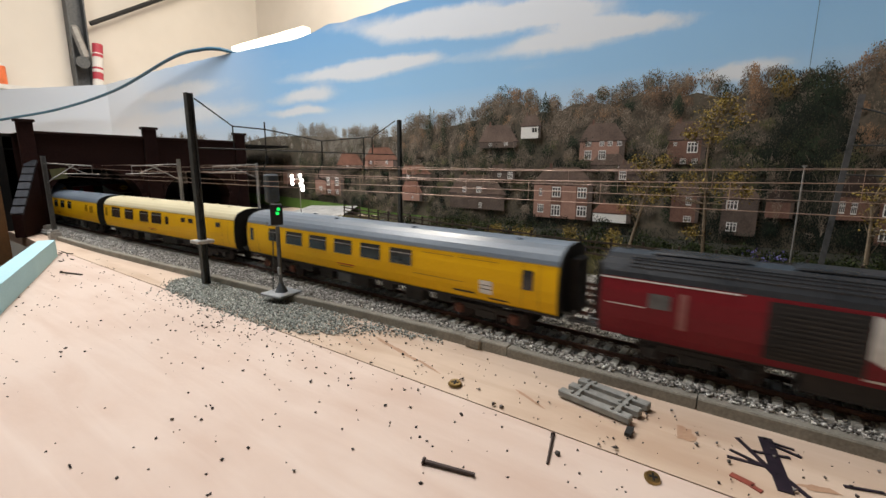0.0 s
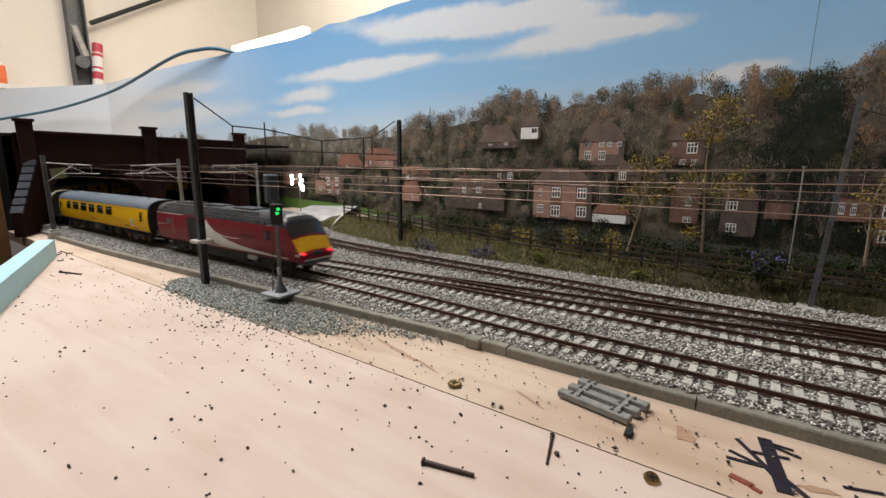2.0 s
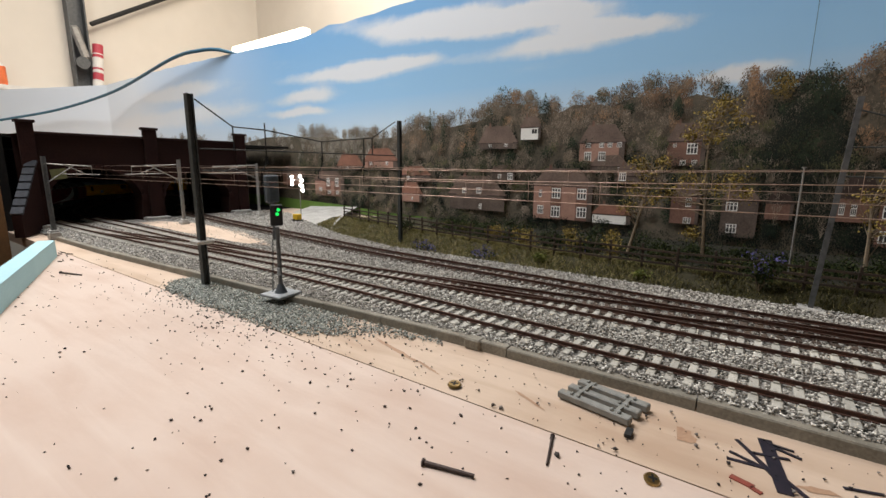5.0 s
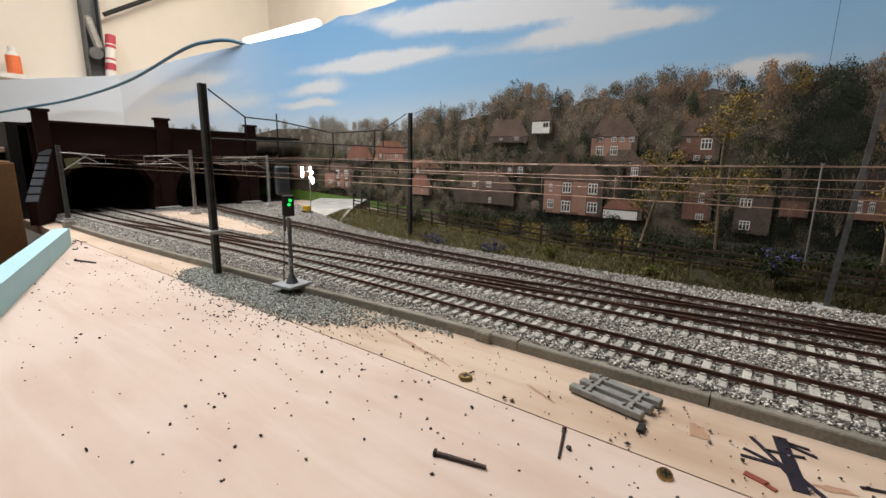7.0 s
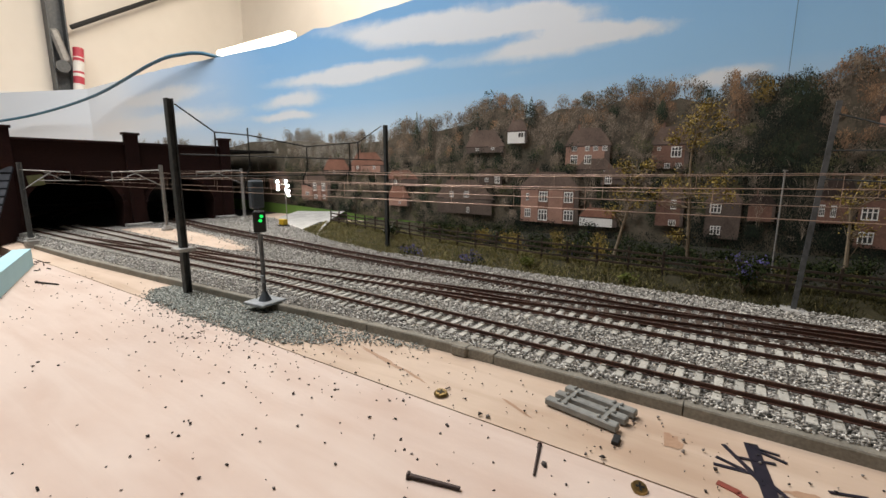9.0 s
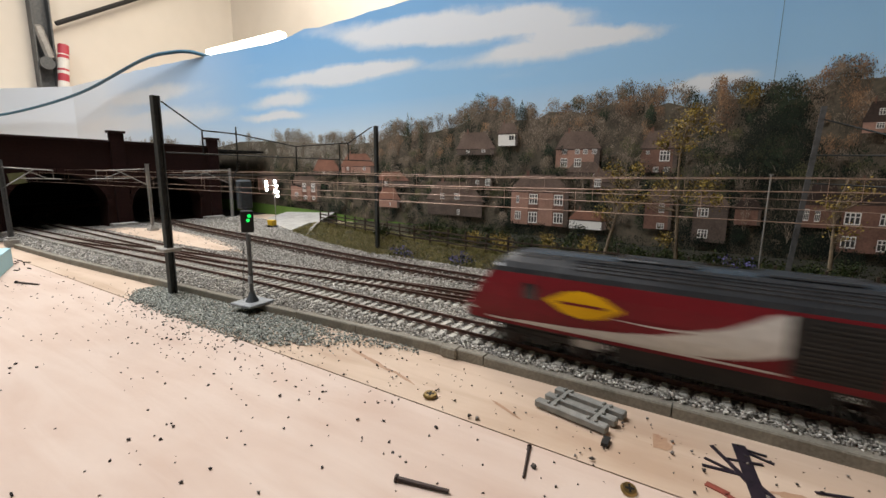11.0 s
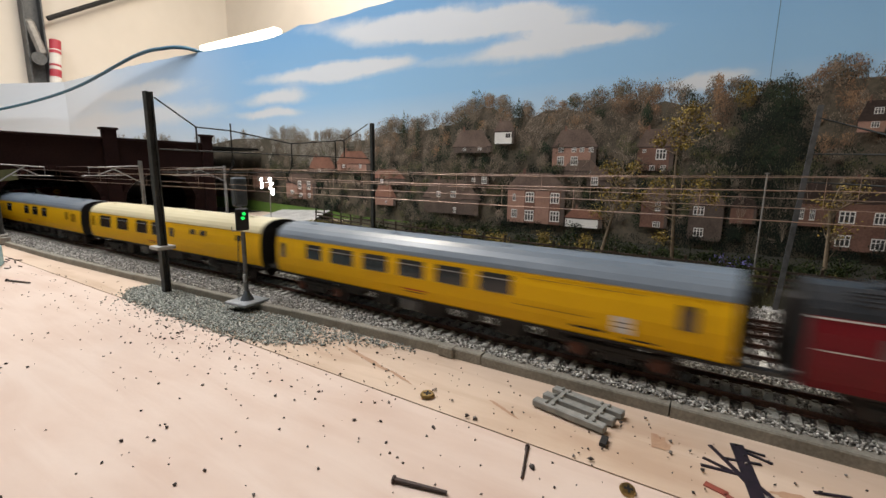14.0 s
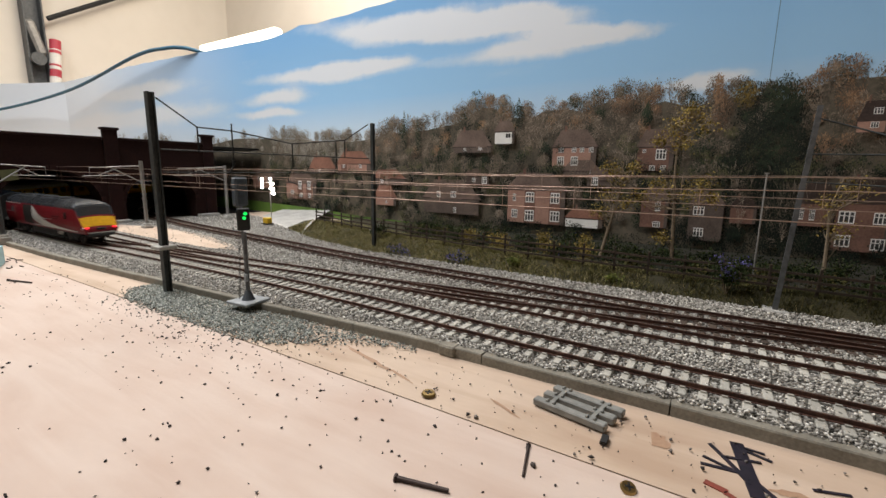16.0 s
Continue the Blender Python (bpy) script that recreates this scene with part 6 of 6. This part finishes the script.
ROOF = [(0.0173, 0.0375), (0.0166, 0.0397), (0.0148, 0.0422), (0.0118, 0.0443), (0.0075, 0.0459), (0.0, 0.0466)]


def side_y(z):
    return float(np.interp(z, [p[1] for p in SIDE + ROOF[1:]], [p[0] for p in SIDE + ROOF[1:]]))


def loft(name, prof, xs, material, parent, label="", smooth=True, caps=False):
    """A half profile of (y, z), mirrored, carried from x to x."""
    full = [(y, z) for y, z in prof] + [(-y, z) for y, z in reversed(prof) if y > 1e-6]
    k = len(full)
    v = [(x, y, z) for x in xs for y, z in full]
    f = [(i * k + c, i * k + c + 1, (i + 1) * k + c + 1, (i + 1) * k + c) for i in range(len(xs) - 1) for c in range(k - 1)]
    if caps:
        f += [tuple(range(k)), tuple((len(xs) - 1) * k + c for c in reversed(range(k)))]
    return raw(name, v, f, material, parent, label, smooth=False)


def side_patch(name, cols, material, parent, sides=(-1, 1), proud=0.0003, label=""):
    """A flat piece that follows the body side: columns of (x, low, high)."""
    out = None
    for s in sides:
        v, f, n = [], [], 6
        for x, lo, hi in cols:
            for k in range(n):
                z = lo + (hi - lo) * k / (n - 1)
                v.append((x, s * (side_y(z) + proud), z))
        for i in range(len(cols) - 1):
            for k in range(n - 1):
                a = i * n + k
                f.append((a, a + n, a + n + 1, a + 1))
        out = raw(name, v, f, material, parent, label)
    return out


def wheelset(bm_x, bogie):
    bm = bmesh.new()
    for s in (-1, 1):
        rod(bm, (bm_x, s * 0.0075, 0.0061), (bm_x, s * 0.0095, 0.0061), 0.0061, 18)
        rod(bm, (bm_x, s * 0.0070, 0.0061), (bm_x, s * 0.0075, 0.0061), 0.0068, 18)
    rod(bm, (bm_x, -0.0075, 0.0061), (bm_x, 0.0075, 0.0061), 0.0012, 6)
    part("wheelset", bm, IRON, bogie)


def bogie(x, parent, boxes=UNDER):
    bm = bmesh.new()
    for s in (-1, 1):
        box(bm, (x, s * 0.0128, 0.0088), (0.042, 0.0022, 0.0034), bevel=0.0005)
        box(bm, (x, s * 0.0132, 0.0062), (0.013, 0.0024, 0.0045), bevel=0.0005)
    box(bm, (x, 0, 0.0095), (0.012, 0.026, 0.003))
    b = part("bogie", bm, UNDER, parent)
    for dx in (-0.0165, 0.0165):
        wheelset(x + dx, b)
        for s in (-1, 1):
            bm = bmesh.new()
            box(bm, (x + dx, s * 0.0142, 0.0066), (0.0052, 0.0026, 0.0052), bevel=0.0008)
            part("axlebox", bm, boxes, b)
    return b


def ends(length, parent, both=True, trim=0.0):
    for s in (-1, 1) if both else (-1,):
        x = s * length / 2 - (trim if s > 0 else 0)
        prof = [(0.0158, 0.0120)] + SIDE[1:] + ROOF[1:]
        full = [(y, z) for y, z in prof] + [(-y, z) for y, z in reversed(prof) if y > 1e-6]
        k = len(full)
        v = [(x, y, z) for y, z in full] + [(x + s * 0.0006, y, z) for y, z in full]
        f = [tuple(range(k)), tuple(k + c for c in reversed(range(k)))] + [(c, (c + 1) % k, k + (c + 1) % k, k + c) for c in range(k)]
        e = raw("body_end", v, f, BLACK, parent)
        bm = bmesh.new()
        for q in range(4):
            box(bm, (x + s * (0.0012 + 0.0014 * q), 0, 0.0265), (0.0009, 0.0125 - 0.0004 * (q % 2), 0.0275 - 0.0006 * (q % 2)), bevel=0.0003)
        part("gangway", bm, UNDER, e)
        bm = bmesh.new()
        for y in (-0.011, 0.011):
            rod(bm, (x, y, 0.0145), (x + s * 0.0055, y, 0.0145), 0.0008, 6)
            rod(bm, (x + s * 0.0055, y, 0.0145), (x + s * 0.0062, y, 0.0145), 0.0024, 10)
        part("buffer", bm, STEEL, e)
        bm = bmesh.new()
        box(bm, (x + s * 0.006, 0, 0.0085), (0.014, 0.004, 0.0018), bevel=0.0003)
        part("coupling", bm, STEEL, e)


def coach(label, roof_mat, windows, half_windows, extras, rusty=False, seed=1):
    rng = random.Random(seed)
    ln = 0.263
    c = thing("coach", label, "railway coach", "coaches of the train")
    xs = [ln / 2 - 0.004 - (ln - 0.004) * k / 12 for k in range(13)]
    loft("body_side", SIDE, xs, YELLOW, c)
    loft("roof", ROOF, xs, roof_mat, c)
    # floor of the body
    bm = bmesh.new()
    box(bm, (-0.003, 0, 0.0136), (ln - 0.007, 0.031, 0.0024))
    under = part("underframe", bm, UNDER, c)
    for k in range(7):
        x = -0.062 + 0.0205 * k + rng.uniform(-0.004, 0.004)
        h, w = rng.uniform(0.004, 0.008), rng.uniform(0.007, 0.016)
        for s in (-1, 1):
            bm = bmesh.new()
            box(bm, (x, s * 0.0105, 0.0124 - h / 2), (w, 0.007, h), bevel=0.0004)
            part("equipment_box", bm, UNDER if rng.random() < 0.75 else STEEL, under)
    bogie(0.0915, c, BOGIE_R if rusty else UNDER)
    bogie(-0.0915, c, BOGIE_R if rusty else UNDER)
    ends(ln, c, trim=0.004)
    f = ln / 2
    for a, b, lo, hi in [(a + 0.006 * (a < 0.006), b + 0.006 * (a < 0.006), lo, hi) for a, b, lo, hi in windows]:
        fr = side_patch("window", [(f - a, lo, hi), (f - b, lo, hi)], GLASS, c)
        if b - a > 0.012:
            side_patch("window_frame", [(f - a, hi - 0.0026, hi - 0.0021), (f - b, hi - 0.0026, hi - 0.0021)], STEEL_L, fr, proud=0.0005)
            side_patch("window_frame", [(f - a + 0.0003, lo - 0.0003, lo), (f - b - 0.0003, lo - 0.0003, lo)], mat("window_trim", (0.3, 0.22, 0.08), rough=0.5, bump=0), fr, proud=0.0005)
    for a, b, lo, hi in [(a + 0.006 * (a < 0.006), b + 0.006 * (a < 0.006), lo, hi) for a, b, lo, hi in half_windows]:
        side_patch("panel", [(f - a, lo, hi), (f - b, lo, hi)], GLASS_Y, c, label="yellowed blanked window")
    for name, m, a, b, lo, hi in extras:
        side_patch(name, [(f - a, lo, hi), (f - b, lo, hi)], m, c)
    # doors as thin grooves, the cantrail strip and bars of unreadable lettering
    groove = mat("door_groove", (0.30, 0.16, 0.01), rough=0.6, bump=0)
    for a in (0.0085, 0.019, 0.245, 0.254):
        side_patch("door_line", [(f - a, 0.0155, 0.0372), (f - a - 0.0003, 0.0155, 0.0372)], groove, c, proud=0.0002)
    side_patch("gutter", [(f - 0.004, 0.0373, 0.0378), (-f, 0.0373, 0.0378)], mat("gutter_edge", (0.42, 0.24, 0.03), rough=0.6, bump=0), c, proud=0.0004)
    side_patch("solebar", [(f - 0.004, 0.0131, 0.0144), (-f, 0.0131, 0.0144)], UNDER, c, proud=0.0004)
    side_patch("lettering_bar", [(f - 0.112, 0.0192, 0.0199), (f - 0.128, 0.0192, 0.0199)], mat("red_lettering", (0.5, 0.06, 0.03), bump=0), c)
    side_patch("lettering_bar", [(f - 0.114, 0.0179, 0.0184), (f - 0.126, 0.0179, 0.0184)], mat("dark_lettering", (0.06, 0.05, 0.03), bump=0), c)
    for k in range(7):
        bm = bmesh.new()
        x = -0.105 + 0.035 * k
        bmesh.ops.create_cone(bm, cap_ends=True, segments=8, radius1=0.0016, radius2=0.0011, depth=0.0012, matrix=Matrix.Translation((x, 0.0045 * (-1) ** k, 0.0465)))
        part("roof_vent", bm, roof_mat, c)
    return c


def power_car(label, diamond):
    """Wedge-nosed power car; its nose points to +x."""
    ln, f, r = 0.213, 0.1035, -0.1095
    c = thing("power_car", label, "locomotive", "power cars of the train")
    # the body, the nose sections shrinking to the front
    prof = [(0.0158, 0.0120)] + SIDE[1:] + ROOF[1:]
    zt = [(f - 0.030, 0.0466), (f - 0.0240, 0.0460), (f - 0.0190, 0.0446), (f - 0.0160, 0.0424), (f - 0.0145, 0.0405), (f - 0.0085, 0.0315), (f - 0.0075, 0.0300), (f - 0.0016, 0.0205), (f, 0.0180)]
    wt = [1.0, 1.0, 0.99, 0.98, 0.97, 0.94, 0.93, 0.885, 0.86]
    secs = [(r + (ln - 0.030) * k / 10, 0.0466, 1.0) for k in range(10)] + [(x, z, w) for (x, z), w in zip(zt, wt)]
    rows = []
    for x, top, w in secs:
        half = []
        for y, z in prof:
            crown = top - 0.0016 * (y / 0.0173) ** 2 if top < 0.0465 else 1.0
            half.append((x, y * w, min(z, crown)))
        rows.append(half + [(px, -py, pz) for px, py, pz in reversed(half) if py > 1e-6])
    k = len(rows[0])
    groups = {"body_side": [], "roof": [], "nose": [], "windscreen": []}
    for i in range(len(rows) - 1):
        for q in range(k - 1):
            quad = [rows[i][q], rows[i][q + 1], rows[i + 1][q + 1], rows[i + 1][q]]
            cx = sum(p[0] for p in quad) / 4
            up = 4.5 < q + 0.5 < k - 5.5
            topmost = 6.5 < q + 0.5 < k - 7.5
            kind = "roof" if up else "body_side"
            if cx > f - 0.0145:
                kind = "windscreen" if topmost and cx < f - 0.0085 else "nose" if up and cx > f - 0.0075 and cx < f - 0.0016 else "roof" if up and cx < f - 0.0085 else "body_side"
            groups[kind].append(quad)
    groups["body_side"].append(list(reversed(rows[-1])))
    mats = {"body_side": RED, "roof": ROOF_DARK, "nose": NOSE_Y, "windscreen": SCREEN}
    pieces = [(n, [q for q in quads if (sum(p[1] for p in q) > 0) == side]) for n, quads in groups.items() if n == "body_side" for side in (True, False)]
    pieces += [(n, quads) for n, quads in groups.items() if n != "body_side"]
    for name, quads in pieces:
        v, fs = [], []
        for quad in quads:
            fs.append(tuple(range(len(v), len(v) + len(quad))))
            v += quad
        raw(name, v, fs, mats[name], c, {"nose": "yellow warning panel", "windscreen": "dark glossy windscreen"}.get(name, ""))
    # wiper divide, head and tail lamps, bumper
    for s in (-1, 1):
        bm = bmesh.new()
        box(bm, (f - 0.0040, s * 0.0150, 0.0178), (0.0060, 0.0022, 0.0026), bevel=0.0006)
        lamp = part("lamp_cluster", bm, PAINT_W, c)
        bm = bmesh.new()
        box(bm, (f - 0.0006, s * 0.0122, 0.0184), (0.0028, 0.0036, 0.0018), bevel=0.0007)
        part("tail_lamp", bm, RED if diamond else LAMP_RED, lamp, "" if diamond else "glowing red tail lamp")
    bm = bmesh.new()
    box(bm, (f - 0.0012, 0, 0.0150), (0.0034, 0.0262, 0.0034), bevel=0.001)
    lip = part("bumper", bm, RED, c)
    bm = bmesh.new()
    box(bm, (f + 0.0003, 0, 0.0134), (0.0012, 0.0245, 0.0009))
    part("bumper_stripe", bm, PAINT_W, lip)
    bm = bmesh.new()
    box(bm, (f + 0.0002, 0, 0.0176), (0.0012, 0.0085, 0.0026), bevel=0.0004)
    part("coupler_hatch", bm, BLACK, c)
    bm = bmesh.new()
    box(bm, (f - 0.004, 0, 0.0115), (0.011, 0.024, 0.0036), bevel=0.001)
    part("valance", bm, mat("grey_valance", (0.05, 0.05, 0.05), rough=0.6), c)
    # roof ribs and the dark cooling grille
    for y in (0.0152, 0.0138, 0.0122, 0.0105):
        for s in (-1, 1):
            bm = bmesh.new()
            z = float(np.interp(-y, [-p[0] for p in ROOF], [p[1] for p in ROOF]))
            box(bm, (-0.024, s * y, z + 0.0002), (0.150, 0.0005, 0.0006))
            part("roof_rib", bm, ROOF_DARK, c)
    for x, w in ((0.02, 0.03), (-0.03, 0.03), (-0.075, 0.035)):
        bm = bmesh.new()
        box(bm, (x, 0, 0.0466), (w, 0.013, 0.0012), bevel=0.0004)
        part("roof_hatch", bm, ROOF_DARK, c)
    g = side_patch("grille", [(r + 0.058, 0.0150, 0.0362), (r + 0.085, 0.0150, 0.0362)], BLACK, c, label="black louvred cooling grille")
    for q in range(12):
        z = 0.0160 + 0.0017 * q
        side_patch("louvre", [(r + 0.059, z, z + 0.0006), (r + 0.084, z, z + 0.0006)], UNDER, g, proud=0.0006)
    # white sweep: a blade behind the grille running out forward into a thin line
    sweep_cols = [(r + 0.0852, 0.0220, 0.0365), (r + 0.090, 0.0196, 0.0352), (r + 0.095, 0.0178, 0.0322), (r + 0.103, 0.0160, 0.0278), (r + 0.113, 0.0149, 0.0240),
                  (r + 0.125, 0.0144, 0.0208), (r + 0.140, 0.0141, 0.0184), (r + 0.160, 0.0139, 0.0166), (r + 0.185, 0.0138, 0.0154)]
    side_patch("white_line", [(r + 0.104, 0.0270, 0.0276), (r + 0.112, 0.0243, 0.0252), (r + 0.120, 0.0233, 0.0241), (r + 0.130, 0.0233, 0.0239), (r + 0.142, 0.0239, 0.0242)], PAINT_W, c, proud=0.0005)
    side_patch("white_sweep", sweep_cols, PAINT_W, c, label="white livery sweep")
    side_patch("white_stripe", [(r + 0.0852, 0.0138, 0.0148), (r + 0.12, 0.0138, 0.0150), (r + 0.20, 0.0138, 0.0150), (f - 0.022, 0.0138, 0.0149)], PAINT_W, c)
    side_patch("cantrail_stripe", [(r, 0.0366, 0.0372), (r + 0.05, 0.0366, 0.0372)], PAINT_W, c)
    side_patch("handrail", [(r + 0.003, 0.0262, 0.0266), (r + 0.018, 0.0262, 0.0266)], PAINT_W, c, proud=0.0008)
    side_patch("window", [(r + 0.019, 0.0265, 0.0325), (r + 0.027, 0.0265, 0.0325)], STEEL, c)
    side_patch("cab_window", [(f - 0.0375, 0.0265, 0.0335), (f - 0.0310, 0.0265, 0.0335)], GLASS, c)
    side_patch("door_line", [(f - 0.0405, 0.0150, 0.036), (f - 0.0402, 0.0150, 0.036)], BLACK, c, proud=0.0002)
    side_patch("door_line", [(f - 0.0495, 0.0150, 0.036), (f - 0.0492, 0.0150, 0.036)], BLACK, c, proud=0.0002)
    if diamond:
        cx, hw, cz, hz = f - 0.058, 0.016, 0.0275, 0.0062
        side_patch("emblem", [(cx - hw, cz - 0.0003, cz + 0.0003), (cx - 0.5 * hw, cz - hz * 0.75, cz + hz * 0.75), (cx, cz - hz, cz + hz), (cx + 0.5 * hw, cz - hz * 0.75, cz + hz * 0.75), (cx + hw, cz - 0.0003, cz + 0.0003)], YELLOW, c, label="yellow diamond emblem")
        side_patch("emblem_bar", [(cx - 0.010, cz - 0.0006, cz + 0.0006), (cx + 0.010, cz - 0.0006, cz + 0.0006)], RED, c, proud=0.0006)
    else:
        side_patch("lettering_bar", [(r + 0.142, 0.0268, 0.0282), (r + 0.162, 0.0268, 0.0282)], mat("dark_red_lettering", (0.08, 0.01, 0.015), bump=0), c)
        side_patch("lettering_bar", [(r + 0.144, 0.0248, 0.0256), (r + 0.158, 0.0248, 0.0256)], mat("dark_red_lettering", (0, 0, 0)), c)
        side_patch("lettering_bar", [(r + 0.030, 0.0195, 0.034), (r + 0.033, 0.0195, 0.034)], mat("faint_red_lettering", (0.30, 0.12, 0.11), bump=0), c)
    bm = bmesh.new()
    box(bm, (-0.004, 0, 0.0125), (ln - 0.02, 0.030, 0.003))
    under = part("underframe", bm, UNDER, c)
    bm = bmesh.new()
    box(bm, (-0.004, 0, 0.0082), (0.074, 0.029, 0.0086), bevel=0.001)
    part("fuel_tank", bm, UNDER, under)
    for s in (-1, 1):
        bm = bmesh.new()
        box(bm, (0.043, s * 0.0142, 0.0095), (0.012, 0.003, 0.0042), bevel=0.0004)
        part("equipment_box", bm, STEEL_L, under)
    bogie(0.064, c)
    bogie(-0.072, c)
    ends(0.219, c, both=False)
    return c


WLO, WHI = 0.0265, 0.0354


def train():
    """Six vehicles, first to last, each with its place behind the leading nose."""
    w4 = [(0.034, 0.048), (0.056, 0.075), (0.083, 0.101), (0.109, 0.126), (0.134, 0.151), (0.159, 0.176)]
    c4 = coach("yellow coach with grey roof and six dark windows", ROOF_GREY, [(a, b, WLO, WHI) for a, b in w4] + [(0.0025, 0.0075, 0.0245, 0.034), (0.2455, 0.251, 0.0245, 0.034)], [],
               [("panel_line", mat("panel_shade", (0.42, 0.22, 0.008), bump=0), 0.183, 0.205, 0.0352, 0.0356), ("panel_line", mat("panel_shade", (0, 0, 0)), 0.208, 0.232, 0.0352, 0.0356),
                ("panel_line", mat("panel_shade", (0, 0, 0)), 0.178, 0.212, 0.0225, 0.0229), ("emblem", PAINT_W, 0.2215, 0.229, 0.0185, 0.0255), ("emblem_bar", BLACK, 0.222, 0.2285, 0.0208, 0.0213), ("emblem_bar", BLACK, 0.222, 0.2285, 0.0228, 0.0233),
                ("zigzag", BLACK, 0.205, 0.2185, 0.0172, 0.0182), ("zigzag", BLACK, 0.227, 0.238, 0.0160, 0.0168)], rusty=True, seed=4)
    w3 = [(0.026, 0.047), (0.059, 0.079), (0.094, 0.113), (0.120, 0.140)]
    c3 = coach("yellow coach with cream roof and framed windows", ROOF_CREAM, [(a, b, WLO - 0.001, WHI + 0.0005) for a, b in w3] + [(0.148, 0.154, 0.0262, 0.0335), (0.178, 0.185, 0.0305, 0.0345), (0.191, 0.199, 0.0305, 0.0345), (0.236, 0.243, 0.0305, 0.0345)],
               [(0.002, 0.0085, 0.0255, 0.0345)], [], seed=3)
    c2 = coach("yellow coach with grey roof and a louvred panel", ROOF_GREY, [(a, b, WLO, WHI) for a, b in ((0.050, 0.066), (0.108, 0.123), (0.134, 0.149), (0.162, 0.176))],
               [(0.003, 0.010, 0.0255, 0.0335), (0.225, 0.233, 0.0265, 0.0345), (0.240, 0.251, 0.0255, 0.0335)], [("louvre", mat("panel_shade", (0, 0, 0)), 0.026, 0.042, 0.0262 + 0.0014 * q, 0.0267 + 0.0014 * q) for q in range(6)], seed=2)
    c1 = coach("yellow coach with grey roof and a pale panel", ROOF_GREY, [(a, b, WLO, WHI) for a, b in ((0.0215, 0.030), (0.068, 0.080), (0.138, 0.152), (0.162, 0.177), (0.187, 0.203), (0.212, 0.221))],
               [(0.040, 0.048, 0.0262, 0.0335), (0.113, 0.121, 0.0255, 0.034), (0.125, 0.133, 0.0255, 0.034), (0.226, 0.244, 0.0255, 0.034), (0.248, 0.257, 0.0245, 0.034)],
               [("pale_panel", mat("pale_pink_panel", (0.62, 0.50, 0.42), bump=0), 0.0945, 0.106, 0.0262, 0.0345)], seed=1)
    lead = power_car("leading red and charcoal power car with a white sweep", True)
    tail = power_car("trailing red power car with yellow nose and red lamps", False)
    return [lead, c1, c2, c3, c4, tail]


PITCH = 0.278
# distance of each vehicle's middle behind the trailing end of the last coach, positive ahead
AHEAD = [PITCH * 3 + 0.263 + 0.020 + 0.1095, 3 * PITCH + 0.1345, 2 * PITCH + 0.1345, PITCH + 0.1345, 0.1345, -0.016 - 0.1095]
# seconds and the way of that trailing end along the front, from its first place
RUN = [(0, -0.004), (0.5, 0.088), (1, 0.1925), (1.5, 0.309), (2, 0.424), (2.5, 0.538), (3, 0.652), (3.5, 0.772), (4, 0.892), (4.5, 1.015)]
BACK = [(11.3, 1.199), (12, 0.922), (12.5, 0.725), (13, 0.520), (13.5, 0.308), (14, 0.105), (14.5, -0.095), (15, -0.303), (15.5, -0.495), (16, -0.69)]
X0 = 0.024


def loop_s_of_x(x):
    """Way along the loop at which the front straight passes x."""
    best = min(range(len(LOOP)), key=lambda i: abs(LOOP[i].x - x) + (9 if LOOP[i].y > 0.05 else 0))
    d = LOOP[best].x - x
    return LOOP_S[best] + d


def run_table():
    s0 = loop_s_of_x(X0)
    rows = [(t, s0 + d) for t, d in RUN]
    rows += [(t, LOOP_LEN + s0 + (X0 - x)) for t, x in BACK]
    return rows


def way(t, table):
    """Smooth monotone way by Hermite pieces between the table's rows."""
    ts, ss = [r[0] for r in table], [r[1] for r in table]
    i = min(max(int(np.searchsorted(ts, t, side="right")) - 1, 0), len(ts) - 2)
    sl = [(ss[k + 1] - ss[k]) / (ts[k + 1] - ts[k]) for k in range(len(ts) - 1)]
    tan = [sl[0]] + [2 * sl[k - 1] * sl[k] / (sl[k - 1] + sl[k]) for k in range(1, len(sl))] + [sl[-1]]
    h = ts[i + 1] - ts[i]
    u = (t - ts[i]) / h
    return ((2 * u ** 3 - 3 * u ** 2 + 1) * ss[i] + (u ** 3 - 2 * u ** 2 + u) * h * tan[i] + (-2 * u ** 3 + 3 * u ** 2) * ss[i + 1] + (u ** 3 - u ** 2) * h * tan[i + 1])


def vehicle_pose(s, reverse):
    a, b = on_loop(s + 0.09), on_loop(s - 0.09)
    c, d = (a + b) / 2, a - b
    ang = math.atan2(d.y, d.x) + (math.pi if reverse else 0)
    return Matrix.Translation((c.x, c.y, ZR + 0.00015)) @ Matrix.Rotation(ang, 4, "Z")


def motions():
    table = run_table()
    times = [k * 0.1 for k in range(161)]
    for i, vehicle in enumerate(VEHICLES):
        walk(vehicle, [(t, vehicle_pose(way(t, table) + AHEAD[i], i == 5)) for t in times])

baseboard()
room()
backdrop()
portal()
tunnel_bore()
kerb()
embankment()
fence()
planting()
head_span()
masts()
wires()
signal()
lighting_tower()
mouth_sign()
bare_patch()
sleeper_panel()
loose_things()
clutter()
VEHICLES = train()
ballast()
crumbs()
tracks()
motions()
